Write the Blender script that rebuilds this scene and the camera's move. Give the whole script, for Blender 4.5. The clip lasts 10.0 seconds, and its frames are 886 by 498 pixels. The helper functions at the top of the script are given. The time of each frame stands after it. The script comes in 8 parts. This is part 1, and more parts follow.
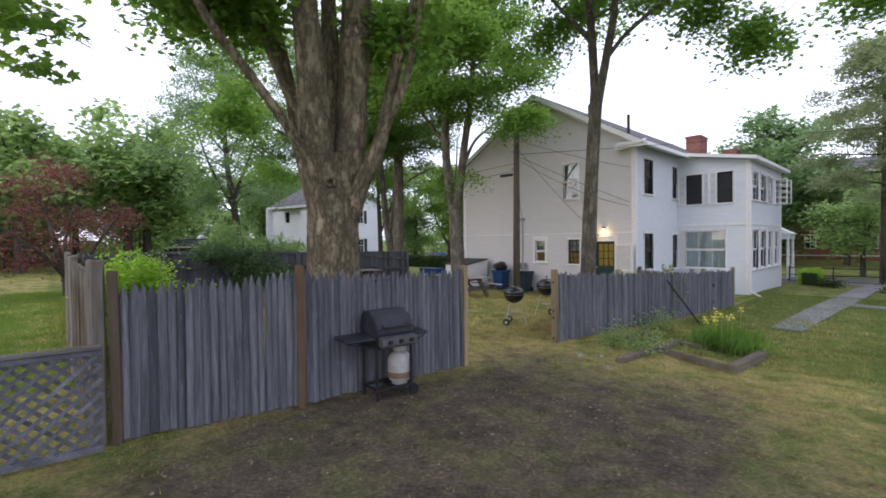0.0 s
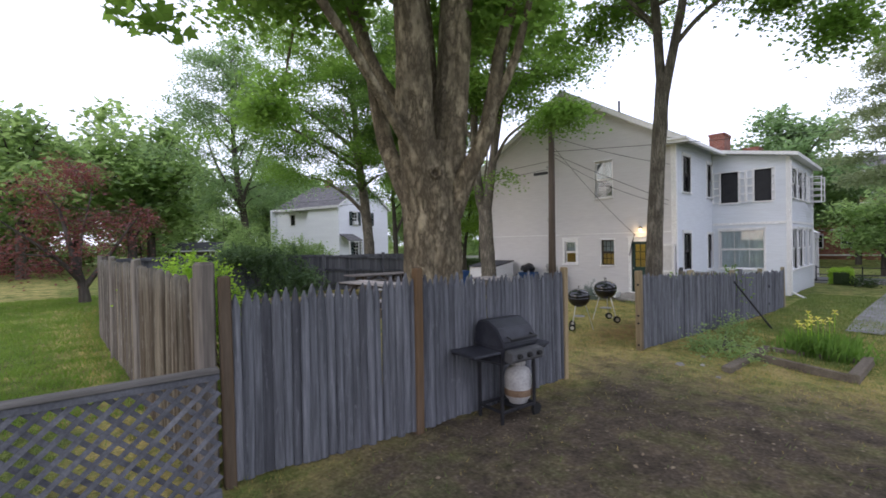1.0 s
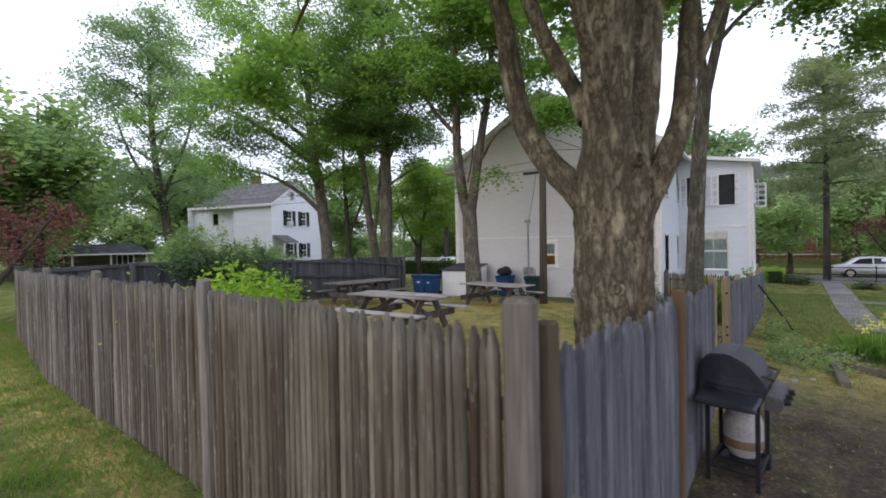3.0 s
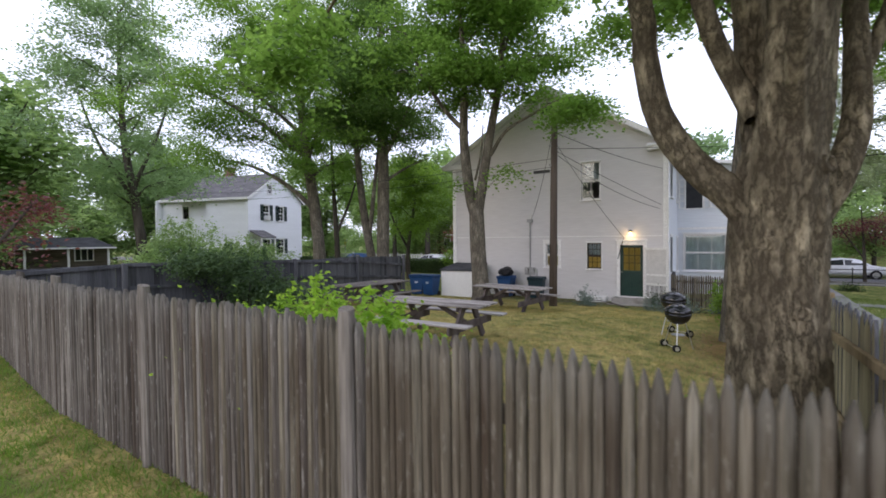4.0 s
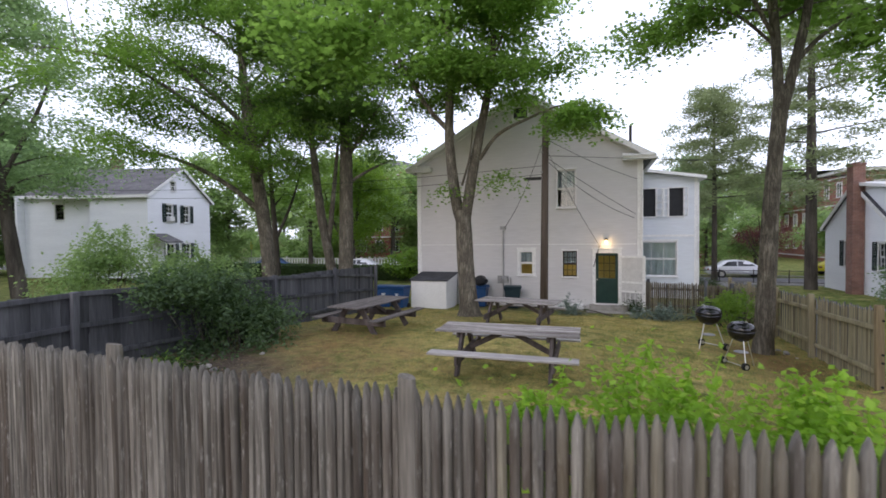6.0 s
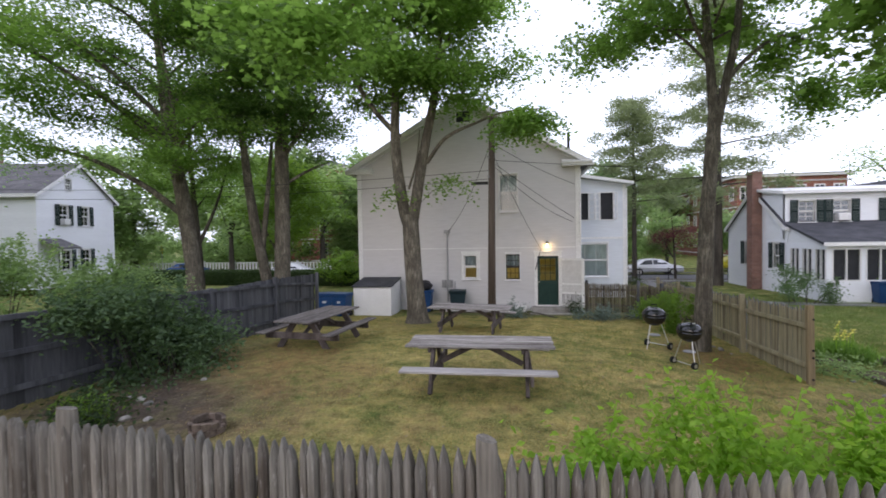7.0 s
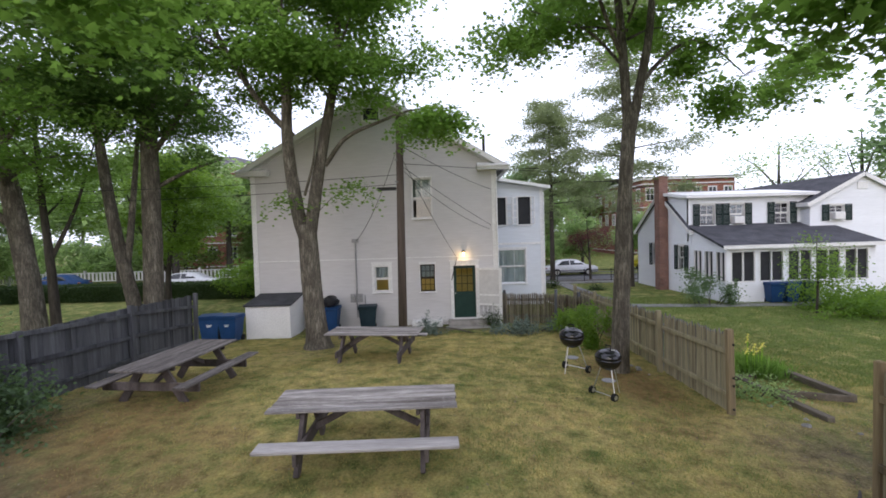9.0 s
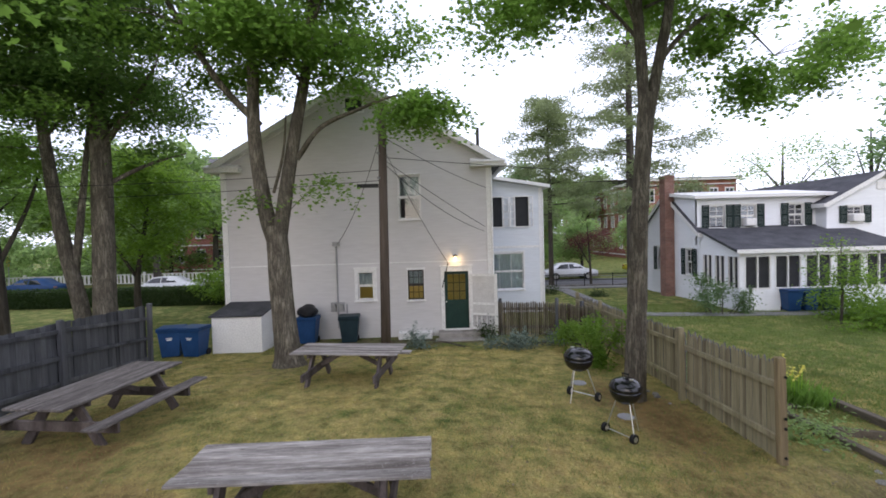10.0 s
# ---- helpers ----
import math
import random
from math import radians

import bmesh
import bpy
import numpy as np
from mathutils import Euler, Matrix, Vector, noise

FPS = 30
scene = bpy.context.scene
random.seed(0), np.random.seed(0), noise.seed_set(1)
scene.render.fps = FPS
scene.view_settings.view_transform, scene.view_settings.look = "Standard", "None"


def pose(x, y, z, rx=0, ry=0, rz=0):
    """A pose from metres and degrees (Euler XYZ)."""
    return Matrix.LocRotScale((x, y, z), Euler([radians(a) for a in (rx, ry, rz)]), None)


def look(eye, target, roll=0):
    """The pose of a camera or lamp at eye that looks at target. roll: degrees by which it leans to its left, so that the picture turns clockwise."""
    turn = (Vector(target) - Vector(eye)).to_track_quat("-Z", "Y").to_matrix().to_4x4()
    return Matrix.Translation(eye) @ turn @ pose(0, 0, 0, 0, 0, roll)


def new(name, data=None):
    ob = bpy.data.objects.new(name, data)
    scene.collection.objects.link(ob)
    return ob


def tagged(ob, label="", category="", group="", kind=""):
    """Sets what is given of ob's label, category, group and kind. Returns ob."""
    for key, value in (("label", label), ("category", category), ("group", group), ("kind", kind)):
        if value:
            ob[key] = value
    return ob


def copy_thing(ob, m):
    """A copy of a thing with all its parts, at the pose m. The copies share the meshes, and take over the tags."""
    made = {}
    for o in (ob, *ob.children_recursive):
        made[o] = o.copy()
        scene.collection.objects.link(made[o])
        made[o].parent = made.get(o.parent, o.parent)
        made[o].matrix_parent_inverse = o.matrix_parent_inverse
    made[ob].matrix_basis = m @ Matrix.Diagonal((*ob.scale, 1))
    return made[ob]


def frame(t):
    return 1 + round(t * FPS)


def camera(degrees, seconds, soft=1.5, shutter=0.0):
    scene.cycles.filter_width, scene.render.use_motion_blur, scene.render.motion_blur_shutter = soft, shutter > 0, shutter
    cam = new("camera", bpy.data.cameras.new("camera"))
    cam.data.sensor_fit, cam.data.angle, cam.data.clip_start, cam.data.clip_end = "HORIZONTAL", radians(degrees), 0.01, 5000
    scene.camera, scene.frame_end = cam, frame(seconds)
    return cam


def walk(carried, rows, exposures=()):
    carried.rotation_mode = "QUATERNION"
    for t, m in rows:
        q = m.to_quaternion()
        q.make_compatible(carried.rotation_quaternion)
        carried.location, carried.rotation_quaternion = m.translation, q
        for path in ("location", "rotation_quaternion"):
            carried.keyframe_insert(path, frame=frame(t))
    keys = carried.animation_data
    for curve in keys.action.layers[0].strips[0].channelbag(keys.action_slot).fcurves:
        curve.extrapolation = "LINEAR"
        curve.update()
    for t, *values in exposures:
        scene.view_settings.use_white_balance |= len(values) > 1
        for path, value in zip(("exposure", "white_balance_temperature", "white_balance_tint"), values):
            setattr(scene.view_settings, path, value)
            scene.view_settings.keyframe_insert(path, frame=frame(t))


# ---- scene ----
cam = camera(89.2, 10.0, soft=1.7, shutter=0.25)
PATH = [
    (0, (0.414, 0.343, 2.094), (1.772, 1.811, 2.061), -0.7),
    (0.5, (0.098, 1.169, 2.082), (1.464, 2.63, 2.055), -0.7),
    (1, (-0.176, 1.921, 2.071), (1.2, 3.372, 2.049), -1.1),
    (1.5, (-0.396, 2.625, 2.076), (1.008, 4.049, 2.052), -1.1),
    (2, (-0.546, 3.354, 2.102), (0.918, 4.716, 2.081), -1.1),
    (2.2, (-0.601, 3.64, 2.111), (0.904, 4.957, 2.098), -1.5),
    (3.5, (-1.0, 5.75, 2.285), (0.663, 6.861, 2.242), -0.6),
    (4, (-1.1, 6.554, 2.368), (0.6, 7.607, 2.321), -0.6),
    (4.5, (-1.13, 7.434, 2.449), (0.614, 8.412, 2.405), -0.5),
    (5, (-1.18, 8.366, 2.527), (0.615, 9.246, 2.483), -0.5),
    (5.2, (-1.21, 8.73, 2.565), (0.612, 9.556, 2.52), -0.5),
    (6.3, (-1.285, 10.51, 2.785), (0.636, 11.069, 2.733), -0.6),
    (6.5, (-1.26, 10.71, 2.83), (0.678, 11.204, 2.777), -0.6),
    (7, (-1.085, 10.935, 2.895), (0.888, 11.258, 2.842), -1.0),
    (7.5, (-0.861, 10.889, 2.995), (1.132, 11.051, 2.935), -1.5),
    (8, (-0.536, 10.767, 3.136), (1.462, 10.832, 3.072), -1.6),
    (8.5, (-0.04, 10.606, 3.255), (1.959, 10.629, 3.194), -1.7),
    (9, (0.544, 10.459, 3.304), (2.543, 10.459, 3.236), -1.7),
    (9.5, (1.281, 10.317, 3.311), (3.28, 10.308, 3.245), -1.6),
    (10, (2.149, 10.193, 3.313), (4.148, 10.18, 3.254), -1.6),
]
walk(cam, [(t, look(eye, target, roll)) for t, eye, target, roll in PATH])

# ---- sky and sun: a bright, thinly overcast evening ----
world = bpy.data.worlds.new("sky")
scene.world = world
world.use_nodes = True
wn, wl = world.node_tree.nodes, world.node_tree.links
wn.clear()
w_out = wn.new("ShaderNodeOutputWorld")
w_bg = wn.new("ShaderNodeBackground")
w_sky = wn.new("ShaderNodeTexSky")
w_sky.sky_type = "NISHITA"
w_sky.sun_disc = False
w_sky.sun_elevation = radians(20)
w_sky.sun_rotation = radians(282)
w_sky.air_density, w_sky.dust_density = 1.0, 2.0
w_mix = wn.new("ShaderNodeMix")
w_mix.data_type = "RGBA"
w_mix.inputs[0].default_value = 0.72
w_cloud = wn.new("ShaderNodeTexNoise")
w_cloud.inputs["Scale"].default_value = 1.6
w_cloud.inputs["Detail"].default_value = 4.0
w_ramp = wn.new("ShaderNodeValToRGB")
w_ramp.color_ramp.elements[0].position, w_ramp.color_ramp.elements[0].color = 0.3, (10.2, 10.5, 13.6, 1)
w_ramp.color_ramp.elements[1].position, w_ramp.color_ramp.elements[1].color = 0.7, (11.9, 12.0, 14.6, 1)
wl.new(w_cloud.outputs["Fac"], w_ramp.inputs["Fac"])
wl.new(w_sky.outputs[0], w_mix.inputs[6])
wl.new(w_ramp.outputs[0], w_mix.inputs[7])
wl.new(w_mix.outputs[2], w_bg.inputs["Color"])
w_bg.inputs["Strength"].default_value = 0.166
wl.new(w_bg.outputs[0], w_out.inputs[0])

sun = new("sun", bpy.data.lights.new("sun", "SUN"))
sun.data.energy, sun.data.angle, sun.data.color = 0.24, radians(25), (1.0, 0.97, 0.93)
sun.matrix_basis = look((0, 0, 30), (27.0, -6.0, 8.0))
scene.view_settings.exposure = 0.0


# ---- material helpers ----
def node_mat(name):
    m = bpy.data.materials.new(name)
    m.use_nodes = True
    nt = m.node_tree
    return m, nt, nt.nodes["Principled BSDF"], nt.nodes["Material Output"]


def ramp_node(nt, stops):
    r = nt.nodes.new("ShaderNodeValToRGB")
    e = r.color_ramp.elements
    while len(e) < len(stops):
        e.new(0.5)
    for el, (p, c) in zip(e, stops):
        el.position, el.color = p, (*c, 1)
    return r


def noise_node(nt, scale, stretch=(1, 1, 1), detail=4.0, coord="Object", rough=0.55, own=False):
    tc = nt.nodes.new("ShaderNodeTexCoord")
    mp = nt.nodes.new("ShaderNodeMapping")
    mp.inputs["Scale"].default_value = stretch
    n = nt.nodes.new("ShaderNodeTexNoise")
    n.inputs["Scale"].default_value, n.inputs["Detail"].default_value, n.inputs["Roughness"].default_value = scale, detail, rough
    nt.links.new(tc.outputs[coord], mp.inputs["Vector"])
    nt.links.new(mp.outputs[0], n.inputs["Vector"])
    if own:
        oi = nt.nodes.new("ShaderNodeObjectInfo")
        k = nt.nodes.new("ShaderNodeMath")
        k.operation = "MULTIPLY"
        k.inputs[1].default_value = 71.0
        cx = nt.nodes.new("ShaderNodeCombineXYZ")
        nt.links.new(oi.outputs["Random"], k.inputs[0])
        for i in range(3):
            nt.links.new(k.outputs[0], cx.inputs[i])
        nt.links.new(cx.outputs[0], mp.inputs["Location"])
    return n


def mix_node(nt, fac, a, b, mode="MIX"):
    m = nt.nodes.new("ShaderNodeMix")
    m.data_type, m.blend_type = "RGBA", mode
    for sock, v in ((m.inputs[0], fac), (m.inputs[6], a), (m.inputs[7], b)):
        if isinstance(v, bpy.types.NodeSocket):
            nt.links.new(v, sock)
        elif isinstance(v, tuple):
            sock.default_value = (*v, 1)
        else:
            sock.default_value = v
    return m.outputs[2]


def surface(name, c1, c2, scale=3.0, fine=40.0, stretch=(1, 1, 1), rough=0.8, bump=0.3, depth=0.01, metal=0.0,
            stain=None, stain_scale=1.2, stain_lo=0.5, stain_hi=0.7, vary=0.0, spec=0.3, grain=0.25, fleck=None, tip_wear_light=None):
    """Two-scale procedural surface: broad variation c1..c2, fine grain, optional stains, and per-object variation."""
    m, nt, p, out = node_mat(name)
    own = vary > 0
    big = noise_node(nt, scale, stretch, own=own)
    small = noise_node(nt, fine, stretch, 3.0, own=own)
    col = ramp_node(nt, [(0.3, c1), (0.72, c2)])
    nt.links.new(big.outputs["Fac"], col.inputs["Fac"])
    g = ramp_node(nt, [(0.25, (1 - grain, 1 - grain, 1 - grain)), (0.75, (1 + grain * 0.8, 1 + grain * 0.8, 1 + grain * 0.8))])
    nt.links.new(small.outputs["Fac"], g.inputs["Fac"])
    c = mix_node(nt, 1.0, col.outputs[0], g.outputs[0], "MULTIPLY")
    if stain:
        s = noise_node(nt, stain_scale, stretch, 5.0, rough=0.65, own=own)
        sm = ramp_node(nt, [(stain_lo, (0, 0, 0)), (stain_hi, (1, 1, 1))])
        nt.links.new(s.outputs["Fac"], sm.inputs["Fac"])
        c = mix_node(nt, sm.outputs[0], c, stain)
    if fleck:
        s = noise_node(nt, 34.0, (1, 1, 0.18), 4.0, rough=0.7, own=own)
        sm = ramp_node(nt, [(0.58, (0, 0, 0)), (0.72, (0.45, 0.45, 0.45))])
        nt.links.new(s.outputs["Fac"], sm.inputs["Fac"])
        c = mix_node(nt, sm.outputs[0], c, fleck)
    # Paler by height: weathered tips plus the sky light they catch, painted in.
    if tip_wear_light:
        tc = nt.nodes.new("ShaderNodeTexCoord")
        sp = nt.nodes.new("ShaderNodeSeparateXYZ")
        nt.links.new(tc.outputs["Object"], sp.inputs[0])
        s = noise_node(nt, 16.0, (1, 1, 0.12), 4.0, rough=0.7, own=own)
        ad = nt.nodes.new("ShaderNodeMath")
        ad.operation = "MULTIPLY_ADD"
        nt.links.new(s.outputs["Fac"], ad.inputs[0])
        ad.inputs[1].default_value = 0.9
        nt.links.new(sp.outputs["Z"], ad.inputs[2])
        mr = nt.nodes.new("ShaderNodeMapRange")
        mr.inputs["From Min"].default_value, mr.inputs["From Max"].default_value = tip_wear_light[0] + 0.4, tip_wear_light[1] + 0.5
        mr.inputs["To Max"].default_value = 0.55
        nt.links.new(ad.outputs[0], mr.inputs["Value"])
        c = mix_node(nt, mr.outputs[0], c, tip_wear_light[2])
    if vary:
        oi = nt.nodes.new("ShaderNodeObjectInfo")
        vr = ramp_node(nt, [(0.0, (1 - vary, 1 - vary, 1 - vary)), (1.0, (1 + vary, 1 + vary * 0.9, 1 + vary * 0.8))])
        nt.links.new(oi.outputs["Random"], vr.inputs["Fac"])
        c = mix_node(nt, 1.0, c, vr.outputs[0], "MULTIPLY")
    nt.links.new(c, p.inputs["Base Color"])
    p.inputs["Roughness"].default_value, p.inputs["Metallic"].default_value = rough, metal
    p.inputs["Specular IOR Level"].default_value = spec
    if bump:
        h = nt.nodes.new("ShaderNodeMath")
        h.operation = "ADD"
        nt.links.new(big.outputs["Fac"], h.inputs[0])
        nt.links.new(small.outputs["Fac"], h.inputs[1])
        b = nt.nodes.new("ShaderNodeBump")
        b.inputs["Strength"].default_value, b.inputs["Distance"].default_value = bump, depth
        nt.links.new(h.outputs[0], b.inputs["Height"])
        nt.links.new(b.outputs[0], p.inputs["Normal"])
    return m


def leaf_mat(name, dark, light, through_col, trans=0.45, rough=0.5):
    """Leaves: each one a little different in colour, letting light through."""
    m, nt, p, out = node_mat(name)
    geo = nt.nodes.new("ShaderNodeNewGeometry")
    r = ramp_node(nt, [(0.0, dark), (1.0, light)])
    n = noise_node(nt, 0.9, (1, 1, 1), 2.0)
    add = nt.nodes.new("ShaderNodeMath")
    add.operation = "MULTIPLY_ADD"
    nt.links.new(geo.outputs["Random Per Island"], add.inputs[0])
    add.inputs[1].default_value = 0.6
    sub = nt.nodes.new("ShaderNodeMath")
    sub.operation = "SUBTRACT"
    nt.links.new(n.outputs["Fac"], sub.inputs[0])
    sub.inputs[1].default_value = 0.3
    nt.links.new(sub.outputs[0], add.inputs[2])
    nt.links.new(add.outputs[0], r.inputs["Fac"])
    nt.links.new(r.outputs[0], p.inputs["Base Color"])
    p.inputs["Roughness"].default_value = rough
    p.inputs["Specular IOR Level"].default_value = 0.25
    t = nt.nodes.new("ShaderNodeBsdfTranslucent")
    t.inputs["Color"].default_value = (*through_col, 1)
    tv = mix_node(nt, 1.0, r.outputs[0], (2.0, 2.0, 1.2), "MULTIPLY")
    tm = mix_node(nt, 0.5, tv, through_col)
    nt.links.new(tm, t.inputs["Color"])
    ms = nt.nodes.new("ShaderNodeMixShader")
    ms.inputs[0].default_value = trans
    nt.links.new(p.outputs[0], ms.inputs[1])
    nt.links.new(t.outputs[0], ms.inputs[2])
    nt.links.new(ms.outputs[0], out.inputs["Surface"])
    return m


def glow_mat(name, color, strength):
    m, nt, p, out = node_mat(name)
    p.inputs["Base Color"].default_value = (*color, 1)
    p.inputs["Emission Color"].default_value = (*color, 1)
    p.inputs["Emission Strength"].default_value = strength
    return m


def glass_mat(name, tint=(0.9, 0.95, 0.95), rough=0.02):
    """A thin window pane: mostly clear, with a mirror gloss that grows at grazing angles."""
    m, nt, p, out = node_mat(name)
    tr = nt.nodes.new("ShaderNodeBsdfTransparent")
    tr.inputs["Color"].default_value = (*tint, 1)
    gl = nt.nodes.new("ShaderNodeBsdfGlossy")
    gl.inputs["Roughness"].default_value = rough
    fr = nt.nodes.new("ShaderNodeFresnel")
    fr.inputs["IOR"].default_value = 1.7
    ms = nt.nodes.new("ShaderNodeMixShader")
    nt.links.new(fr.outputs[0], ms.inputs[0])
    nt.links.new(tr.outputs[0], ms.inputs[1])
    nt.links.new(gl.outputs[0], ms.inputs[2])
    nt.links.new(ms.outputs[0], out.inputs["Surface"])
    return m


def ground_mat():
    """Lawn, dry grass and bare soil, by two masks carried on the ground mesh and broken up by noise."""
    m, nt, p, out = node_mat("lawn_ground")
    fine = noise_node(nt, 26.0, (1, 1, 1), 6.0, rough=0.7)
    mid = noise_node(nt, 1.9, (1, 1, 1), 6.0, rough=0.65)
    big = noise_node(nt, 0.45, (1, 1, 1), 3.0)
    green = ramp_node(nt, [(0.25, (0.054, 0.074, 0.020)), (0.5, (0.138, 0.176, 0.048)), (0.78, (0.245, 0.275, 0.092))])
    straw = ramp_node(nt, [(0.25, (0.230, 0.178, 0.064)), (0.5, (0.500, 0.405, 0.158)), (0.8, (0.720, 0.600, 0.275))])
    soil = ramp_node(nt, [(0.25, (0.042, 0.033, 0.026)), (0.55, (0.124, 0.100, 0.078)), (0.85, (0.280, 0.235, 0.190))])
    for r in (green, straw, soil):
        nt.links.new(fine.outputs["Fac"], r.inputs["Fac"])

    def mask(attr, w_mid, lo, hi):
        a = nt.nodes.new("ShaderNodeAttribute")
        a.attribute_name = attr
        s = nt.nodes.new("ShaderNodeMath")
        s.operation = "MULTIPLY_ADD"
        nt.links.new(mid.outputs["Fac"], s.inputs[0])
        s.inputs[1].default_value = w_mid
        nt.links.new(a.outputs["Fac"], s.inputs[2])
        s2 = nt.nodes.new("ShaderNodeMath")
        s2.operation = "MULTIPLY_ADD"
        nt.links.new(big.outputs["Fac"], s2.inputs[0])
        s2.inputs[1].default_value = 0.5
        nt.links.new(s.outputs[0], s2.inputs[2])
        mr = nt.nodes.new("ShaderNodeMapRange")
        mr.inputs["From Min"].default_value, mr.inputs["From Max"].default_value = lo, hi
        nt.links.new(s2.outputs[0], mr.inputs["Value"])
        return mr.outputs[0]
    c = mix_node(nt, mask("dry", 2.2, 1.42, 2.10), green.outputs[0], straw.outputs[0])
    # The soil and brown masks also carry painted shade.
    c = mix_node(nt, mask("soil", 1.7, 1.25, 2.15), c, soil.outputs[0])
    c = mix_node(nt, mask("brown", 1.5, 1.30, 1.95), c, (0.245, 0.165, 0.070))
    tuft = noise_node(nt, 3.4, (1, 1, 1), 5.0, rough=0.7)
    tr = ramp_node(nt, [(0.30, (0.50, 0.50, 0.48)), (0.5, (0.95, 0.95, 0.95)), (0.70, (1.36, 1.30, 1.20))])
    nt.links.new(tuft.outputs["Fac"], tr.inputs["Fac"])
    c = mix_node(nt, 1.0, c, tr.outputs[0], "MULTIPLY")
    nt.links.new(c, p.inputs["Base Color"])
    p.inputs["Roughness"].default_value = 0.95
    p.inputs["Specular IOR Level"].default_value = 0.1
    b = nt.nodes.new("ShaderNodeBump")
    b.inputs["Strength"].default_value, b.inputs["Distance"].default_value = 0.9, 0.05
    nt.links.new(fine.outputs["Fac"], b.inputs["Height"])
    nt.links.new(b.outputs[0], p.inputs["Normal"])
    return m


def brick_mat(name, c1, c2, mortar, bw=0.21, bh=0.075):
    m, nt, p, out = node_mat(name)
    tc = nt.nodes.new("ShaderNodeTexCoord")
    sep = nt.nodes.new("ShaderNodeSeparateXYZ")
    nt.links.new(tc.outputs["Object"], sep.inputs[0])
    add = nt.nodes.new("ShaderNodeMath")
    nt.links.new(sep.outputs[0], add.inputs[0])
    nt.links.new(sep.outputs[1], add.inputs[1])
    com = nt.nodes.new("ShaderNodeCombineXYZ")
    nt.links.new(add.outputs[0], com.inputs[0])
    nt.links.new(sep.outputs[2], com.inputs[1])
    b = nt.nodes.new("ShaderNodeTexBrick")
    b.inputs["Scale"].default_value = 1.0
    b.inputs["Brick Width"].default_value, b.inputs["Row Height"].default_value = bw, bh
    b.inputs["Mortar Size"].default_value = 0.006
    b.inputs["Color1"].default_value, b.inputs["Color2"].default_value, b.inputs["Mortar"].default_value = (*c1, 1), (*c2, 1), (*mortar, 1)
    nt.links.new(com.outputs[0], b.inputs["Vector"])
    n = noise_node(nt, 2.0)
    g = ramp_node(nt, [(0.3, (0.75, 0.75, 0.75)), (0.7, (1.15, 1.15, 1.15))])
    nt.links.new(n.outputs["Fac"], g.inputs["Fac"])
    nt.links.new(mix_node(nt, 1.0, b.outputs["Color"], g.outputs[0], "MULTIPLY"), p.inputs["Base Color"])
    p.inputs["Roughness"].default_value = 0.9
    bp = nt.nodes.new("ShaderNodeBump")
    bp.inputs["Distance"].default_value, bp.inputs["Strength"].default_value = 0.01, 0.6
    bp.invert = True
    nt.links.new(b.outputs["Fac"], bp.inputs["Height"])
    nt.links.new(bp.outputs[0], p.inputs["Normal"])
    return m


M = {}
M["ground"] = ground_mat()
M["fence_out"] = surface("weathered_grey_wood", (0.078, 0.082, 0.092), (0.205, 0.212, 0.236), 10, 60, (1, 1, 0.045), 0.9, 0.7, 0.008, grain=0.42,
                         stain=(0.040, 0.040, 0.046), stain_scale=2.4, stain_lo=0.50, stain_hi=0.80, vary=0.12, spec=0.1, fleck=(0.27, 0.28, 0.31))
M["fence_brown"] = surface("weathered_brown_wood", (0.078, 0.067, 0.048), (0.300, 0.268, 0.204), 10, 60, (1, 1, 0.045), 0.9, 0.7, 0.008, grain=0.5,
                           stain=(0.062, 0.044, 0.031), stain_scale=2.2, stain_lo=0.42, stain_hi=0.64, vary=0.14, spec=0.1, fleck=(0.36, 0.34, 0.29), tip_wear_light=(1.35, 1.85, (0.32, 0.31, 0.28)))
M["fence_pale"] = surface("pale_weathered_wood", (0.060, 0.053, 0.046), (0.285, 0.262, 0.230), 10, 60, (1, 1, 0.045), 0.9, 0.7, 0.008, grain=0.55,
                          stain=(0.070, 0.053, 0.042), stain_scale=2.2, stain_lo=0.44, stain_hi=0.66, vary=0.14, spec=0.1, fleck=(0.46, 0.44, 0.41), tip_wear_light=(1.35, 1.85, (0.34, 0.33, 0.31)))
M["post_grey"] = surface("grey_log_post_wood", (0.112, 0.100, 0.087), (0.260, 0.235, 0.205), 6, 50, (1, 1, 0.06), 0.9, 0.6, 0.008, grain=0.4,
                         stain=(0.09, 0.075, 0.065), stain_scale=1.6, vary=0.12, spec=0.1)
M["post_dark"] = surface("dark_post_wood", (0.064, 0.050, 0.038), (0.140, 0.108, 0.078), 4, 50, (1, 1, 0.08), 0.9, 0.5, 0.006,
                         stain=(0.135, 0.076, 0.036), stain_scale=1.2, stain_lo=0.42, stain_hi=0.68, vary=0.1, spec=0.1)
M["fence_in"] = surface("dark_grey_wood", (0.068, 0.070, 0.077), (0.165, 0.170, 0.183), 4, 45, (1, 1, 0.06), 0.9, 0.5, 0.006,
                        stain=(0.028, 0.028, 0.032), stain_scale=2.0, vary=0.2, spec=0.1)
M["post_rust"] = surface("rust_stained_post_wood", (0.095, 0.058, 0.030), (0.190, 0.122, 0.068), 3, 40, (1, 1, 0.08), 0.9, 0.4, 0.006,
                         stain=(0.085, 0.075, 0.07), stain_scale=1.5, stain_lo=0.45, stain_hi=0.75, vary=0.1, spec=0.1)
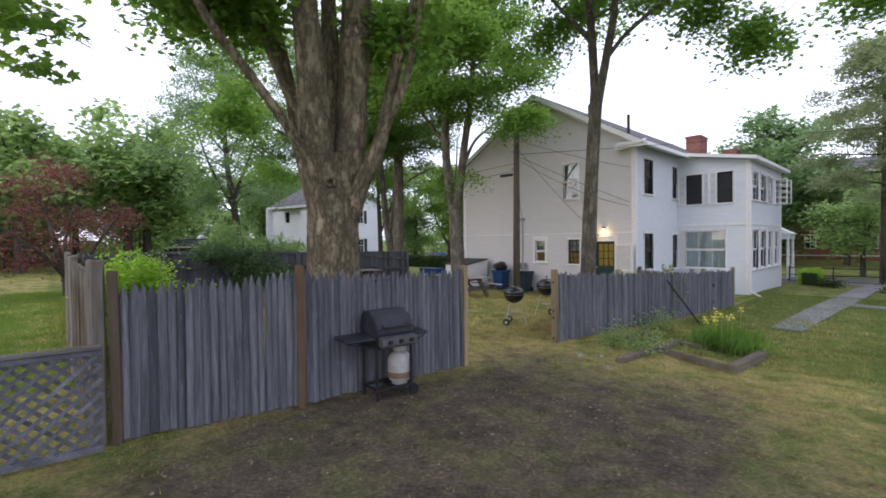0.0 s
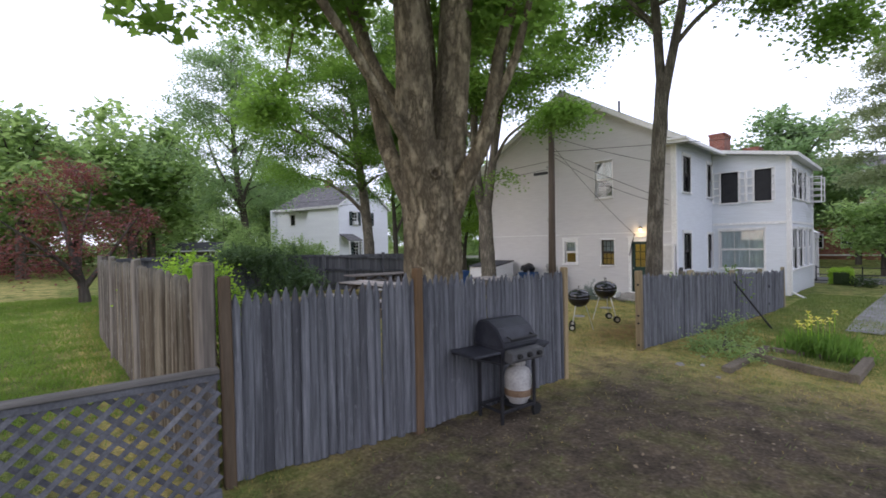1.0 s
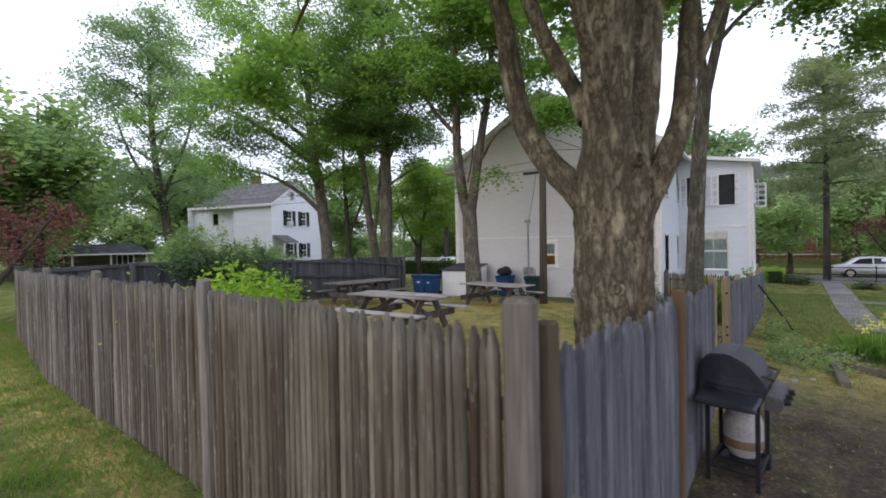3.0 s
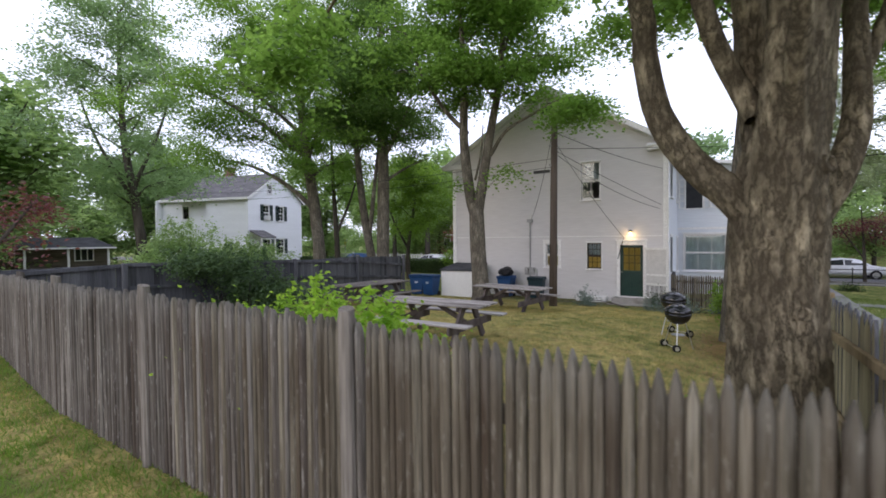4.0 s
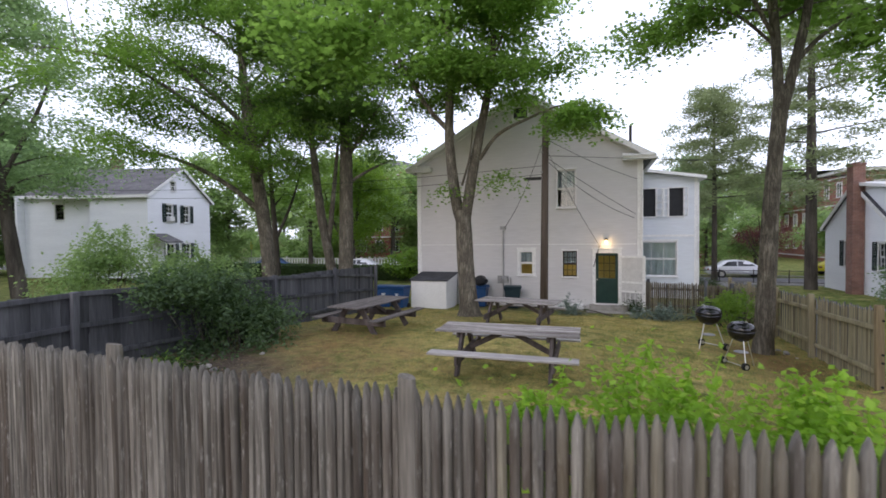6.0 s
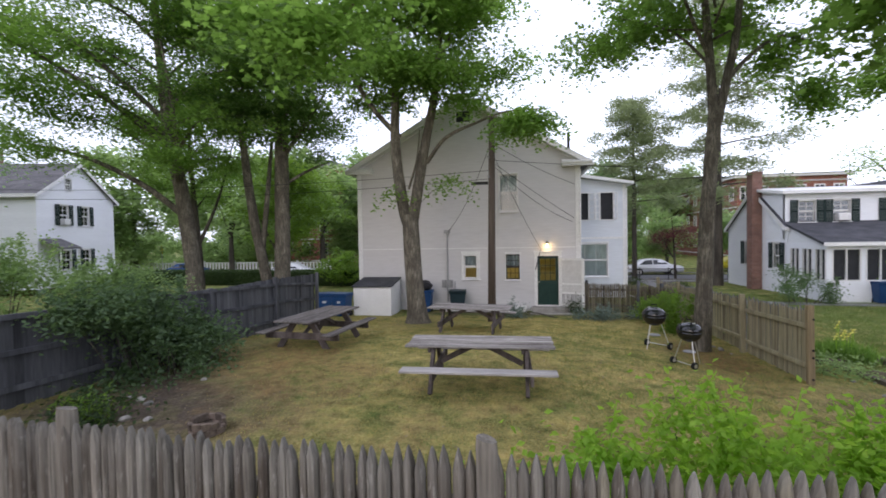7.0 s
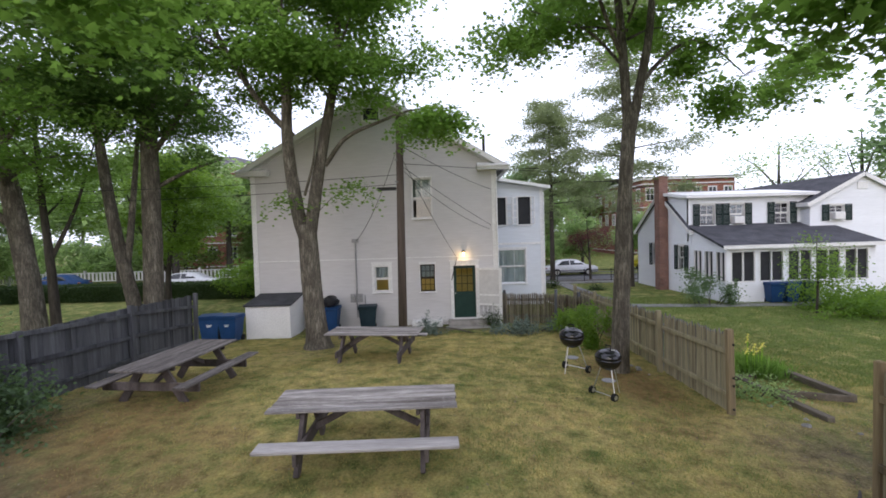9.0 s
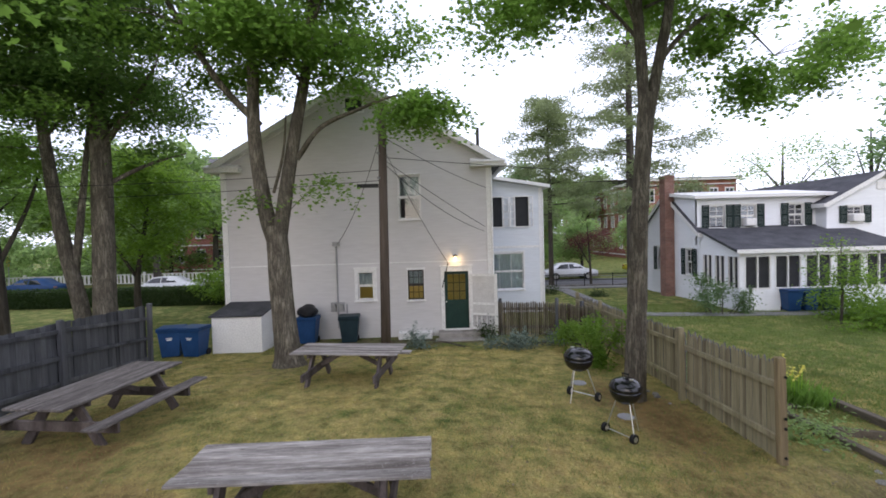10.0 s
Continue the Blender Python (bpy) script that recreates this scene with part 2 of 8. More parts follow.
M["fence_tan"] = surface("tan_weathered_wood", (0.270, 0.240, 0.150), (0.470, 0.420, 0.280), 4, 45, (1, 1, 0.06), 0.9, 0.4, 0.006,
                         stain=(0.15, 0.12, 0.08), stain_scale=2.0, vary=0.18, spec=0.1)
M["post_tan"] = surface("aged_tan_post_wood", (0.235, 0.180, 0.104), (0.410, 0.320, 0.192), 4, 45, (1, 1, 0.06), 0.9, 0.4, 0.006,
                        stain=(0.07, 0.055, 0.04), stain_scale=2.6, vary=0.15, spec=0.1)
M["lattice_cap"] = surface("warm_grey_cap_wood", (0.110, 0.103, 0.098), (0.215, 0.205, 0.196), 5, 50, (0.08, 1, 1), 0.9, 0.4, 0.004, vary=0.1, spec=0.1)
M["lattice"] = surface("grey_lattice_wood", (0.078, 0.080, 0.092), (0.185, 0.190, 0.212), 5, 50, (1, 1, 1), 0.9, 0.4, 0.004, vary=0.12, spec=0.1)
M["table_x"] = surface("bleached_table_wood", (0.165, 0.146, 0.136), (0.520, 0.485, 0.462), 7, 60, (0.09, 1, 1), 0.9, 0.8, 0.008,
                       stain=(0.085, 0.070, 0.062), stain_scale=5.0, stain_lo=0.50, stain_hi=0.70, vary=0.12, spec=0.1, grain=0.5, fleck=(0.62, 0.60, 0.58))
# Darker copy of the table wood: tree shade is put into its colour.
M["table_shaded"] = surface("shaded_table_wood", (0.105, 0.092, 0.085), (0.285, 0.258, 0.242), 7, 60, (0.09, 1, 1), 0.9, 0.8, 0.008,
                         stain=(0.07, 0.06, 0.055), stain_scale=4.0, stain_lo=0.50, stain_hi=0.70, vary=0.12, spec=0.1, grain=0.5, fleck=(0.40, 0.38, 0.36))
M["bench"] = surface("bleached_bench_wood", (0.250, 0.230, 0.222), (0.560, 0.530, 0.520), 6, 60, (0.08, 1, 1), 0.9, 0.6, 0.006,
                     stain=(0.16, 0.14, 0.13), stain_scale=3.0, stain_lo=0.55, stain_hi=0.72, vary=0.12, spec=0.1)
M["table_leg"] = surface("dark_table_leg_wood", (0.070, 0.058, 0.054), (0.170, 0.145, 0.138), 4, 50, (1, 1, 0.3), 0.9, 0.4, 0.005, vary=0.15, spec=0.1)
M["bark"] = surface("maple_bark", (0.048, 0.042, 0.036), (0.130, 0.115, 0.098), 3.5, 22, (1, 1, 0.16), 0.95, 1.0, 0.05,
                    stain=(0.165, 0.152, 0.122), stain_scale=1.4, stain_lo=0.55, stain_hi=0.75, spec=0.1)

def bark_mat(name, crack, plate, pale, scale=9.0, run=0.09, patch=1.5):
    """Furrowed bark: long dark cracks between worn, paler plates."""
    m, nt, p, out = node_mat(name)
    warp = noise_node(nt, scale, (1, 1, run), 8.0, rough=0.72)
    ridge = nt.nodes.new("ShaderNodeMath")
    ridge.operation = "SUBTRACT"
    nt.links.new(warp.outputs["Fac"], ridge.inputs[0])
    ridge.inputs[1].default_value = 0.5
    ab = nt.nodes.new("ShaderNodeMath")
    ab.operation = "ABSOLUTE"
    nt.links.new(ridge.outputs[0], ab.inputs[0])
    fur = ramp_node(nt, [(0.0, (0, 0, 0)), (0.035, (0.55, 0.55, 0.55)), (0.11, (1, 1, 1))])
    nt.links.new(ab.outputs[0], fur.inputs["Fac"])
    fine = noise_node(nt, 55, (1, 1, 0.35), 4.0)
    big = noise_node(nt, patch, (1, 1, 0.6), 4.0)
    tone = ramp_node(nt, [(0.42, plate), (0.62, pale)])
    nt.links.new(big.outputs["Fac"], tone.inputs["Fac"])
    g = ramp_node(nt, [(0.3, (0.7, 0.7, 0.7)), (0.7, (1.2, 1.2, 1.2))])
    nt.links.new(fine.outputs["Fac"], g.inputs["Fac"])
    c = mix_node(nt, 1.0, tone.outputs[0], g.outputs[0], "MULTIPLY")
    c = mix_node(nt, fur.outputs[0], crack, c)
    nt.links.new(c, p.inputs["Base Color"])
    p.inputs["Roughness"].default_value = 0.95
    p.inputs["Specular IOR Level"].default_value = 0.1
    h = nt.nodes.new("ShaderNodeMath")
    h.operation = "MULTIPLY_ADD"
    nt.links.new(fine.outputs["Fac"], h.inputs[0])
    h.inputs[1].default_value = 0.4
    nt.links.new(fur.outputs[0], h.inputs[2])
    b = nt.nodes.new("ShaderNodeBump")
    b.inputs["Strength"].default_value, b.inputs["Distance"].default_value = 0.9, 0.02
    nt.links.new(h.outputs[0], b.inputs["Height"])
    nt.links.new(b.outputs[0], p.inputs["Normal"])
    return m


M["bark_big"] = bark_mat("old_maple_bark", (0.118, 0.096, 0.066), (0.205, 0.172, 0.118), (0.360, 0.306, 0.208), 6.5, 0.38, 4.5)
M["bark_maple"] = bark_mat("grey_maple_bark", (0.088, 0.077, 0.060), (0.178, 0.158, 0.126), (0.320, 0.288, 0.228), 13.0, 0.14, 3.0)
M["leaf"] = leaf_mat("maple_leaf", (0.024, 0.052, 0.015), (0.142, 0.245, 0.060), (0.44, 0.71, 0.13), 0.56)
# Darker copy of the maple leaf, with shade put into its colour.
M["leaf_shaded"] = leaf_mat("shaded_maple_leaf", (0.020, 0.045, 0.017), (0.108, 0.186, 0.058), (0.32, 0.53, 0.13), 0.54)
M["leaf_light"] = leaf_mat("young_leaf", (0.060, 0.120, 0.018), (0.165, 0.275, 0.050), (0.34, 0.52, 0.07), 0.5)
# Ash and far round-crowned tree; distance haze is put into the colour.
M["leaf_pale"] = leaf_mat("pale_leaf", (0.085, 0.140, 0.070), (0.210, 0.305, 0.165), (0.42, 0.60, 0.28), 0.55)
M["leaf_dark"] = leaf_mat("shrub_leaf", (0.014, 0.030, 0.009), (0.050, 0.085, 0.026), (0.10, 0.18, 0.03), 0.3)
M["leaf_shrub"] = leaf_mat("bright_shrub_leaf", (0.130, 0.235, 0.026), (0.330, 0.510, 0.080), (0.58, 0.82, 0.11), 0.55)
M["leaf_red"] = leaf_mat("red_leaf", (0.085, 0.036, 0.042), (0.235, 0.090, 0.092), (0.300, 0.098, 0.090), 0.4)
M["leaf_pine"] = leaf_mat("pine_needle", (0.100, 0.130, 0.075), (0.245, 0.290, 0.170), (0.44, 0.52, 0.26), 0.5)
# Colour lightened for haze on far foliage; nearer grey-green plants share it.
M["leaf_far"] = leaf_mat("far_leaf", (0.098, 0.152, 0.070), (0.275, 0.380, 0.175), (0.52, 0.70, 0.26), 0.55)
M["grass"] = leaf_mat("grass_blade", (0.080, 0.120, 0.034), (0.200, 0.255, 0.085), (0.28, 0.38, 0.10), 0.4)
M["grass_lush"] = leaf_mat("lush_grass_blade", (0.075, 0.145, 0.024), (0.200, 0.300, 0.062), (0.28, 0.44, 0.07), 0.4)
M["grass_dry"] = leaf_mat("dry_grass_blade", (0.250, 0.190, 0.070), (0.540, 0.425, 0.165), (0.48, 0.38, 0.13), 0.35)
M["dead_leaf"] = leaf_mat("fallen_leaf", (0.100, 0.070, 0.045), (0.330, 0.265, 0.190), (0.2, 0.15, 0.1), 0.1)
# House white; tree shade on the gable is put into its grey.
M["clap"] = surface("white_painted_clapboard", (0.575, 0.560, 0.560), (0.635, 0.620, 0.620), 0.5, 6, (0.3, 0.3, 3), 0.6, 0.05, 0.002,
                    stain=(0.53, 0.515, 0.50), stain_scale=0.5, stain_lo=0.5, stain_hi=0.9, grain=0.07)
M["white"] = surface("white_trim_paint", (0.74, 0.735, 0.725), (0.81, 0.805, 0.795), 2, 30, (1, 1, 1), 0.5, 0.1, 0.003)
# Bluer, lighter copy for flank and sun porch, sky light tinted in.
M["clap_skylit"] = surface("skylit_white_clapboard", (0.640, 0.670, 0.710), (0.690, 0.720, 0.760), 0.5, 6, (0.3, 0.3, 3), 0.6, 0.05, 0.002,
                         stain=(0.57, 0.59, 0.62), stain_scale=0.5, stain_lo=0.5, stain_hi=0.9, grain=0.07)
M["white_far"] = surface("white_vinyl_siding", (0.77, 0.785, 0.82), (0.84, 0.855, 0.89), 0.6, 10, (0.3, 0.3, 3), 0.6, 0.05, 0.002, grain=0.05)
M["roof"] = surface("dark_asphalt_shingle", (0.040, 0.041, 0.047), (0.085, 0.086, 0.096), 1.5, 16, (1, 1, 2.5), 0.95, 0.6, 0.02)
M["roof_grey"] = surface("grey_asphalt_shingle", (0.085, 0.083, 0.085), (0.165, 0.16, 0.162), 1.5, 16, (1, 1, 2.5), 0.95, 0.6, 0.02)
M["brick"] = brick_mat("red_brick", (0.235, 0.075, 0.050), (0.330, 0.120, 0.080), (0.36, 0.30, 0.26))
M["brick_old"] = brick_mat("brown_brick", (0.185, 0.085, 0.065), (0.260, 0.130, 0.100), (0.30, 0.26, 0.23))
M["concrete"] = surface("worn_concrete", (0.17, 0.165, 0.165), (0.29, 0.285, 0.285), 1.5, 30, (1, 1, 1), 0.9, 0.4, 0.006,
                        stain=(0.16, 0.15, 0.13), stain_scale=1.2)
M["asphalt"] = surface("asphalt", (0.075, 0.075, 0.078), (0.14, 0.14, 0.142), 0.6, 40, (1, 1, 1), 0.9, 0.4, 0.006)
M["stone"] = surface("granite_step", (0.24, 0.225, 0.205), (0.38, 0.36, 0.335), 3, 40, (1, 1, 1), 0.9, 0.4, 0.006, stain=(0.15, 0.14, 0.12))
M["green_door"] = surface("dark_green_door_paint", (0.008, 0.032, 0.026), (0.014, 0.046, 0.037), 3, 40, (1, 1, 1), 0.45, 0.1, 0.003)
M["shutter"] = surface("dark_green_shutter_paint", (0.010, 0.024, 0.022), (0.018, 0.036, 0.033), 3, 40, (1, 1, 1), 0.6, 0.1, 0.003)
M["dark_frame"] = surface("dark_sash_paint", (0.030, 0.028, 0.026), (0.055, 0.050, 0.046), 3, 40, (1, 1, 1), 0.6, 0.1, 0.003)
M["glass"] = glass_mat("window_glass")
M["screen"] = surface("dark_insect_screen", (0.020, 0.021, 0.024), (0.035, 0.036, 0.040), 3, 60, (1, 1, 1), 0.7, 0.0)
M["room"] = surface("cream_room_wall", (0.50, 0.46, 0.22), (0.60, 0.55, 0.28), 0.8, 20, (1, 1, 1), 0.8, 0.1, 0.003)
M["dark_room"] = surface("dim_room_wall", (0.10, 0.10, 0.10), (0.16, 0.155, 0.15), 0.8, 20, (1, 1, 1), 0.8, 0.1, 0.003)
M["blind"] = surface("pale_blue_blind", (0.66, 0.69, 0.74), (0.80, 0.83, 0.87), 5, 30, (1, 1, 0.1), 0.9, 0.4, 0.01)
M["curtain"] = surface("pale_curtain", (0.44, 0.46, 0.50), (0.58, 0.60, 0.63), 5, 30, (1, 1, 0.1), 0.9, 0.4, 0.01)
M["pole"] = surface("utility_pole_wood", (0.075, 0.060, 0.050), (0.155, 0.125, 0.105), 4, 40, (1, 1, 0.05), 0.9, 0.5, 0.006, spec=0.1)
M["black_enamel"] = surface("black_enamel", (0.006, 0.006, 0.008), (0.010, 0.010, 0.012), 4, 60, (1, 1, 1), 0.16, 0.02, 0.001, spec=0.6)
M["black_paint"] = surface("black_painted_steel", (0.010, 0.010, 0.012), (0.024, 0.024, 0.028), 6, 50, (1, 1, 1), 0.5, 0.1, 0.002)
M["cover"] = surface("faded_black_grill_paint", (0.016, 0.017, 0.024), (0.045, 0.047, 0.060), 5, 50, (1, 1, 1), 0.45, 0.2, 0.003)
M["chrome"] = surface("dull_aluminium", (0.55, 0.54, 0.50), (0.72, 0.71, 0.66), 6, 50, (1, 1, 1), 0.35, 0.05, 0.001, metal=0.85)
M["tank"] = surface("white_tank_paint", (0.34, 0.33, 0.32), (0.50, 0.49, 0.47), 4, 40, (1, 1, 1), 0.45, 0.1, 0.002,
                    stain=(0.36, 0.26, 0.16), stain_scale=3.0, stain_lo=0.58, stain_hi=0.8)
M["door_screen"] = surface("pale_door_mesh", (0.56, 0.55, 0.54), (0.66, 0.65, 0.64), 5, 60, (1, 1, 1), 0.8, 0.1, 0.001)
M["rust"] = surface("rust_band", (0.135, 0.085, 0.050), (0.235, 0.160, 0.105), 8, 60, (1, 1, 1), 0.8, 0.2, 0.002)
M["rubber"] = surface("black_rubber", (0.012, 0.012, 0.012), (0.022, 0.022, 0.022), 8, 60, (1, 1, 1), 0.8, 0.1, 0.002)
M["bin_blue"] = surface("blue_plastic_bin", (0.010, 0.045, 0.135), (0.016, 0.065, 0.180), 3, 40, (1, 1, 1), 0.5, 0.05, 0.002)
M["bin_dark"] = surface("dark_teal_plastic_bin", (0.010, 0.026, 0.036), (0.018, 0.040, 0.052), 3, 40, (1, 1, 1), 0.5, 0.05, 0.002)
M["bag"] = surface("black_rubbish_bag", (0.010, 0.010, 0.012), (0.020, 0.020, 0.024), 12, 50, (1, 1, 1), 0.3, 0.8, 0.03)
M["car_white"] = surface("white_car_paint", (0.66, 0.67, 0.69), (0.72, 0.73, 0.74), 1, 20, (1, 1, 1), 0.2, 0.0, spec=0.5)
M["car_glass"] = surface("dark_car_glass", (0.015, 0.018, 0.022), (0.025, 0.028, 0.032), 2, 20, (1, 1, 1), 0.06, 0.0, spec=0.6)
M["grey_metal"] = surface("grey_galvanised_metal", (0.30, 0.30, 0.30), (0.42, 0.42, 0.42), 4, 50, (1, 1, 1), 0.5, 0.05, 0.002, metal=0.6)
M["wire"] = surface("black_cable", (0.014, 0.014, 0.014), (0.024, 0.024, 0.024), 4, 40, (1, 1, 1), 0.6, 0.0)
M["yellow"] = surface("yellow_iris_petal", (0.74, 0.66, 0.08), (0.86, 0.80, 0.22), 8, 40, (1, 1, 1), 0.6, 0.0)
M["yellow_paint"] = surface("yellow_sign_paint", (0.60, 0.50, 0.03), (0.70, 0.60, 0.05), 4, 40, (1, 1, 1), 0.5, 0.0)
M["lamp"] = glow_mat("porch_lamp_glass", (1.0, 0.72, 0.33), 6.5)
M["rock"] = surface("pale_stone", (0.20, 0.19, 0.175), (0.42, 0.40, 0.37), 5, 40, (1, 1, 1), 0.9, 0.5, 0.01, vary=0.3)
M["teal"] = surface("lavender_grey_leaf", (0.10, 0.14, 0.11), (0.20, 0.26, 0.22), 5, 40, (1, 1, 1), 0.8, 0.0)
M["panel_grey"] = surface("dull_grey_panel", (0.07, 0.07, 0.075), (0.13, 0.13, 0.138), 6, 50, (1, 1, 1), 0.5, 0.05, 0.001, metal=0.3)
M["leaf_bush"] = leaf_mat("dark_bush_leaf", (0.036, 0.066, 0.033), (0.125, 0.195, 0.098), (0.22, 0.34, 0.10), 0.42)
M["leaf_mid"] = leaf_mat("bush_leaf", (0.045, 0.080, 0.044), (0.165, 0.255, 0.135), (0.26, 0.38, 0.12), 0.45)
M["clay"] = surface("sooty_brown_brick", (0.092, 0.074, 0.060), (0.225, 0.178, 0.145), 9, 50, (1, 1, 1), 0.95, 0.6, 0.01, vary=0.25, spec=0.1)
M["timber"] = surface("dark_landscape_timber", (0.095, 0.080, 0.063), (0.215, 0.183, 0.145), 3, 40, (0.2, 1, 1), 0.95, 0.5, 0.01, spec=0.1)


# ---- geometry helpers ----
def fast_mesh(name, verts, faces, mat, smooth=False):
    """A mesh from an (n, 3) array and an (f, k) array of face corners."""
    me = bpy.data.meshes.new(name)
    verts, faces = np.asarray(verts, dtype=np.float32), np.asarray(faces, dtype=np.int32)
    f, k = faces.shape
    me.vertices.add(len(verts))
    me.vertices.foreach_set("co", verts.ravel())
    me.loops.add(f * k)
    me.loops.foreach_set("vertex_index", faces.ravel())
    me.polygons.add(f)
    me.polygons.foreach_set("loop_start", np.arange(f, dtype=np.int32) * k)
    me.polygons.foreach_set("use_smooth", np.full(f, smooth))
    me.update(calc_edges=True)
    me.materials.append(mat)
    return me


def child(name, me, parent, m=None, label=""):
    ob = new(name, me)
    ob.parent = parent
    if m is not None:
        ob.matrix_basis = m
    return tagged(ob, label)


def part(name, bm, mat, parent, label="", smooth=False, m=None):
    me = bpy.data.meshes.new(name)
    if smooth:
        for f in bm.faces:
            f.smooth = True
    bm.to_mesh(me)
    bm.free()
    me.materials.append(mat)
    return child(name, me, parent, m, label)


def thing(name, m, label, category, group="", kind=""):
    ob = new(name)
    ob.empty_display_size = 0.2
    ob.matrix_basis = m
    return tagged(ob, label, category, group, kind)


def box(bm, x0, x1, y0, y1, z0, z1, m=None, bevel=0.0):
    vs = [bm.verts.new((x, y, z)) for z in (z0, z1) for x, y in ((x0, y0), (x1, y0), (x1, y1), (x0, y1))]
    fs = [bm.faces.new([vs[i] for i in q]) for q in ((3, 2, 1, 0), (4, 5, 6, 7), (0, 1, 5, 4), (1, 2, 6, 5), (2, 3, 7, 6), (3, 0, 4, 7))]
    if bevel:
        es = {e for f in fs for e in f.edges}
        r = bmesh.ops.bevel(bm, geom=list(es), offset=bevel, segments=1, affect="EDGES")
        vs = list({v for f in r["faces"] for v in f.verts} | {v for v in vs if v.is_valid})
    if m is not None:
        for v in vs:
            v.co = m @ v.co
    return vs


def boxbm(*a, **k):
    bm = bmesh.new()
    box(bm, *a, **k)
    return bm


def beam(bm, p, q, w, h, up=(0, 0, 1), bevel=0.0):
    """A squared timber from p to q, w wide across and h deep towards up."""
    p, q = Vector(p), Vector(q)
    d = (q - p)
    x = d.normalized()
    y = Vector(up).cross(x).normalized()
    z = x.cross(y)
    m = Matrix((x, y, z)).transposed().to_4x4()
    m.translation = p
    return box(bm, 0, d.length, -w / 2, w / 2, -h / 2, h / 2, m, bevel)


def rod(bm, p, q, r, r2=None, seg=8):
    p, q = Vector(p), Vector(q)
    d = q - p
    m = d.to_track_quat("Z", "Y").to_matrix().to_4x4()
    m.translation = (p + q) / 2
    return bmesh.ops.create_cone(bm, cap_ends=True, segments=seg, radius1=r, radius2=r if r2 is None else r2, depth=d.length, matrix=m)["verts"]


def lathe(bm, profile, seg=24, centre=(0, 0, 0)):
    rings = []
    for r, z in profile:
        rings.append([bm.verts.new((centre[0] + r * math.cos(a), centre[1] + r * math.sin(a), centre[2] + z))
                      for a in (2 * math.pi * i / seg for i in range(seg))])
    for a, b in zip(rings, rings[1:]):
        for i in range(seg):
            bm.faces.new((a[i], a[(i + 1) % seg], b[(i + 1) % seg], b[i]))
    bm.faces.new(list(reversed(rings[0])))
    bm.faces.new(rings[-1])


def step01(a, b, x):
    t = np.clip((x - a) / (b - a), 0, 1)
    return t * t * (3 - 2 * t)


def ground_z(x, y):
    """The lie of the land: a gentle rise in the middle of the yard, falling to the house."""
    base = 0.17 - 0.023 * (np.clip(x, 1, 8.4) - 1) - 0.034 * (np.clip(x, 8.4, 17.5) - 8.4) - 0.02 * step01(17.5, 22, x) - 0.5 * step01(25, 44, x)
    return base + 0.3 * step01(5.4, 11.5, y) * (1 - step01(9, 17, x)) * step01(-8, 0, x) * (0.4 + 0.6 * step01(1.0, 4.0, x)) * (1 - step01(60, 110, y)) - 0.17 * (1 - step01(2.6, 5.3, y)) * step01(5.0, 8.6, x) * (1 - step01(12, 16.5, x))


def gz(x, y):
    return float(ground_z(np.float64(x), np.float64(y)))


# ---- ground ----
def axis_steps(lo, hi, near_lo, near_hi, fine, coarse_n):
    a = near_lo - (near_lo - lo) * np.linspace(1, 0, coarse_n, endpoint=False) ** 2.2
    b = np.arange(near_lo, near_hi, fine)
    c = near_hi + (hi - near_hi) * np.linspace(0, 1, coarse_n + 1) ** 2.2
    return np.concatenate([a, b, c])


def blob(x, y, cx, cy, rx, ry):
    return np.exp(-(((x - cx) / rx) ** 2 + ((y - cy) / ry) ** 2))


def soil_shade_mask(x, y):
    """Where feet and shade have worn the grass away, with painted shade under the old maple."""
    s = 0.95 * blob(x, y, 5.6, 2.7, 2.9, 1.3) + 0.75 * blob(x, y, 4.6, 4.4, 1.9, 0.9) + 0.55 * blob(x, y, 6.9, 5.4, 1.3, 1.3)
    s = s + 0.72 * blob(x, y, 5.0, 16.0, 2.3, 2.2) + 0.6 * blob(x, y, 8.0, 17.6, 3.5, 1.0) + 0.7 * blob(x, y, 3.6, 6.2, 1.5, 0.9)
    s = s + 0.55 * blob(x, y, 10.8, 6.6, 1.6, 0.8) + 0.5 * blob(x, y, 14.2, 14.2, 1.6, 1.6) + 0.8 * blob(x, y, 17.6, 11.0, 0.9, 4.5)
    # Front-lawn blobs here use soil colour for the old maple's shade.
    return np.clip(s + 0.55 * blob(x, y, 2.5, 0.5, 3.5, 2.4) + 0.55 * blob(x, y, 3.5, 17.0, 2.5, 2.0) + 0.70 * blob(x, y, 2.0, 3.2, 2.6, 1.9) + 0.5 * blob(x, y, 3.2, 4.6, 2.6, 0.9) + 0.6 * blob(x, y, 1.5, 2.6, 3.0, 2.2), 0, 1)


def dry_mask(x, y):
    """Straw-coloured, dry grass in the yard; greener lawn outside it."""
    yard = step01(0.9, 1.9, x) * step01(4.6, 5.8, y) * (1 - step01(15.5, 17.5, x)) * (1 - step01(18.4, 19.2, y))
    d = 0.40 * yard + 0.30 * blob(x, y, 5.5, 3.5, 4.5, 3.5) + 0.26 * blob(x, y, 12, 2.5, 6, 3.5)
    return d + 0.55 * blob(x, y, 0.6, 12, 0.42, 9) + 0.10 + 0.22 * (1 - step01(0.6, 1.6, x)) * step01(12, 17, y)


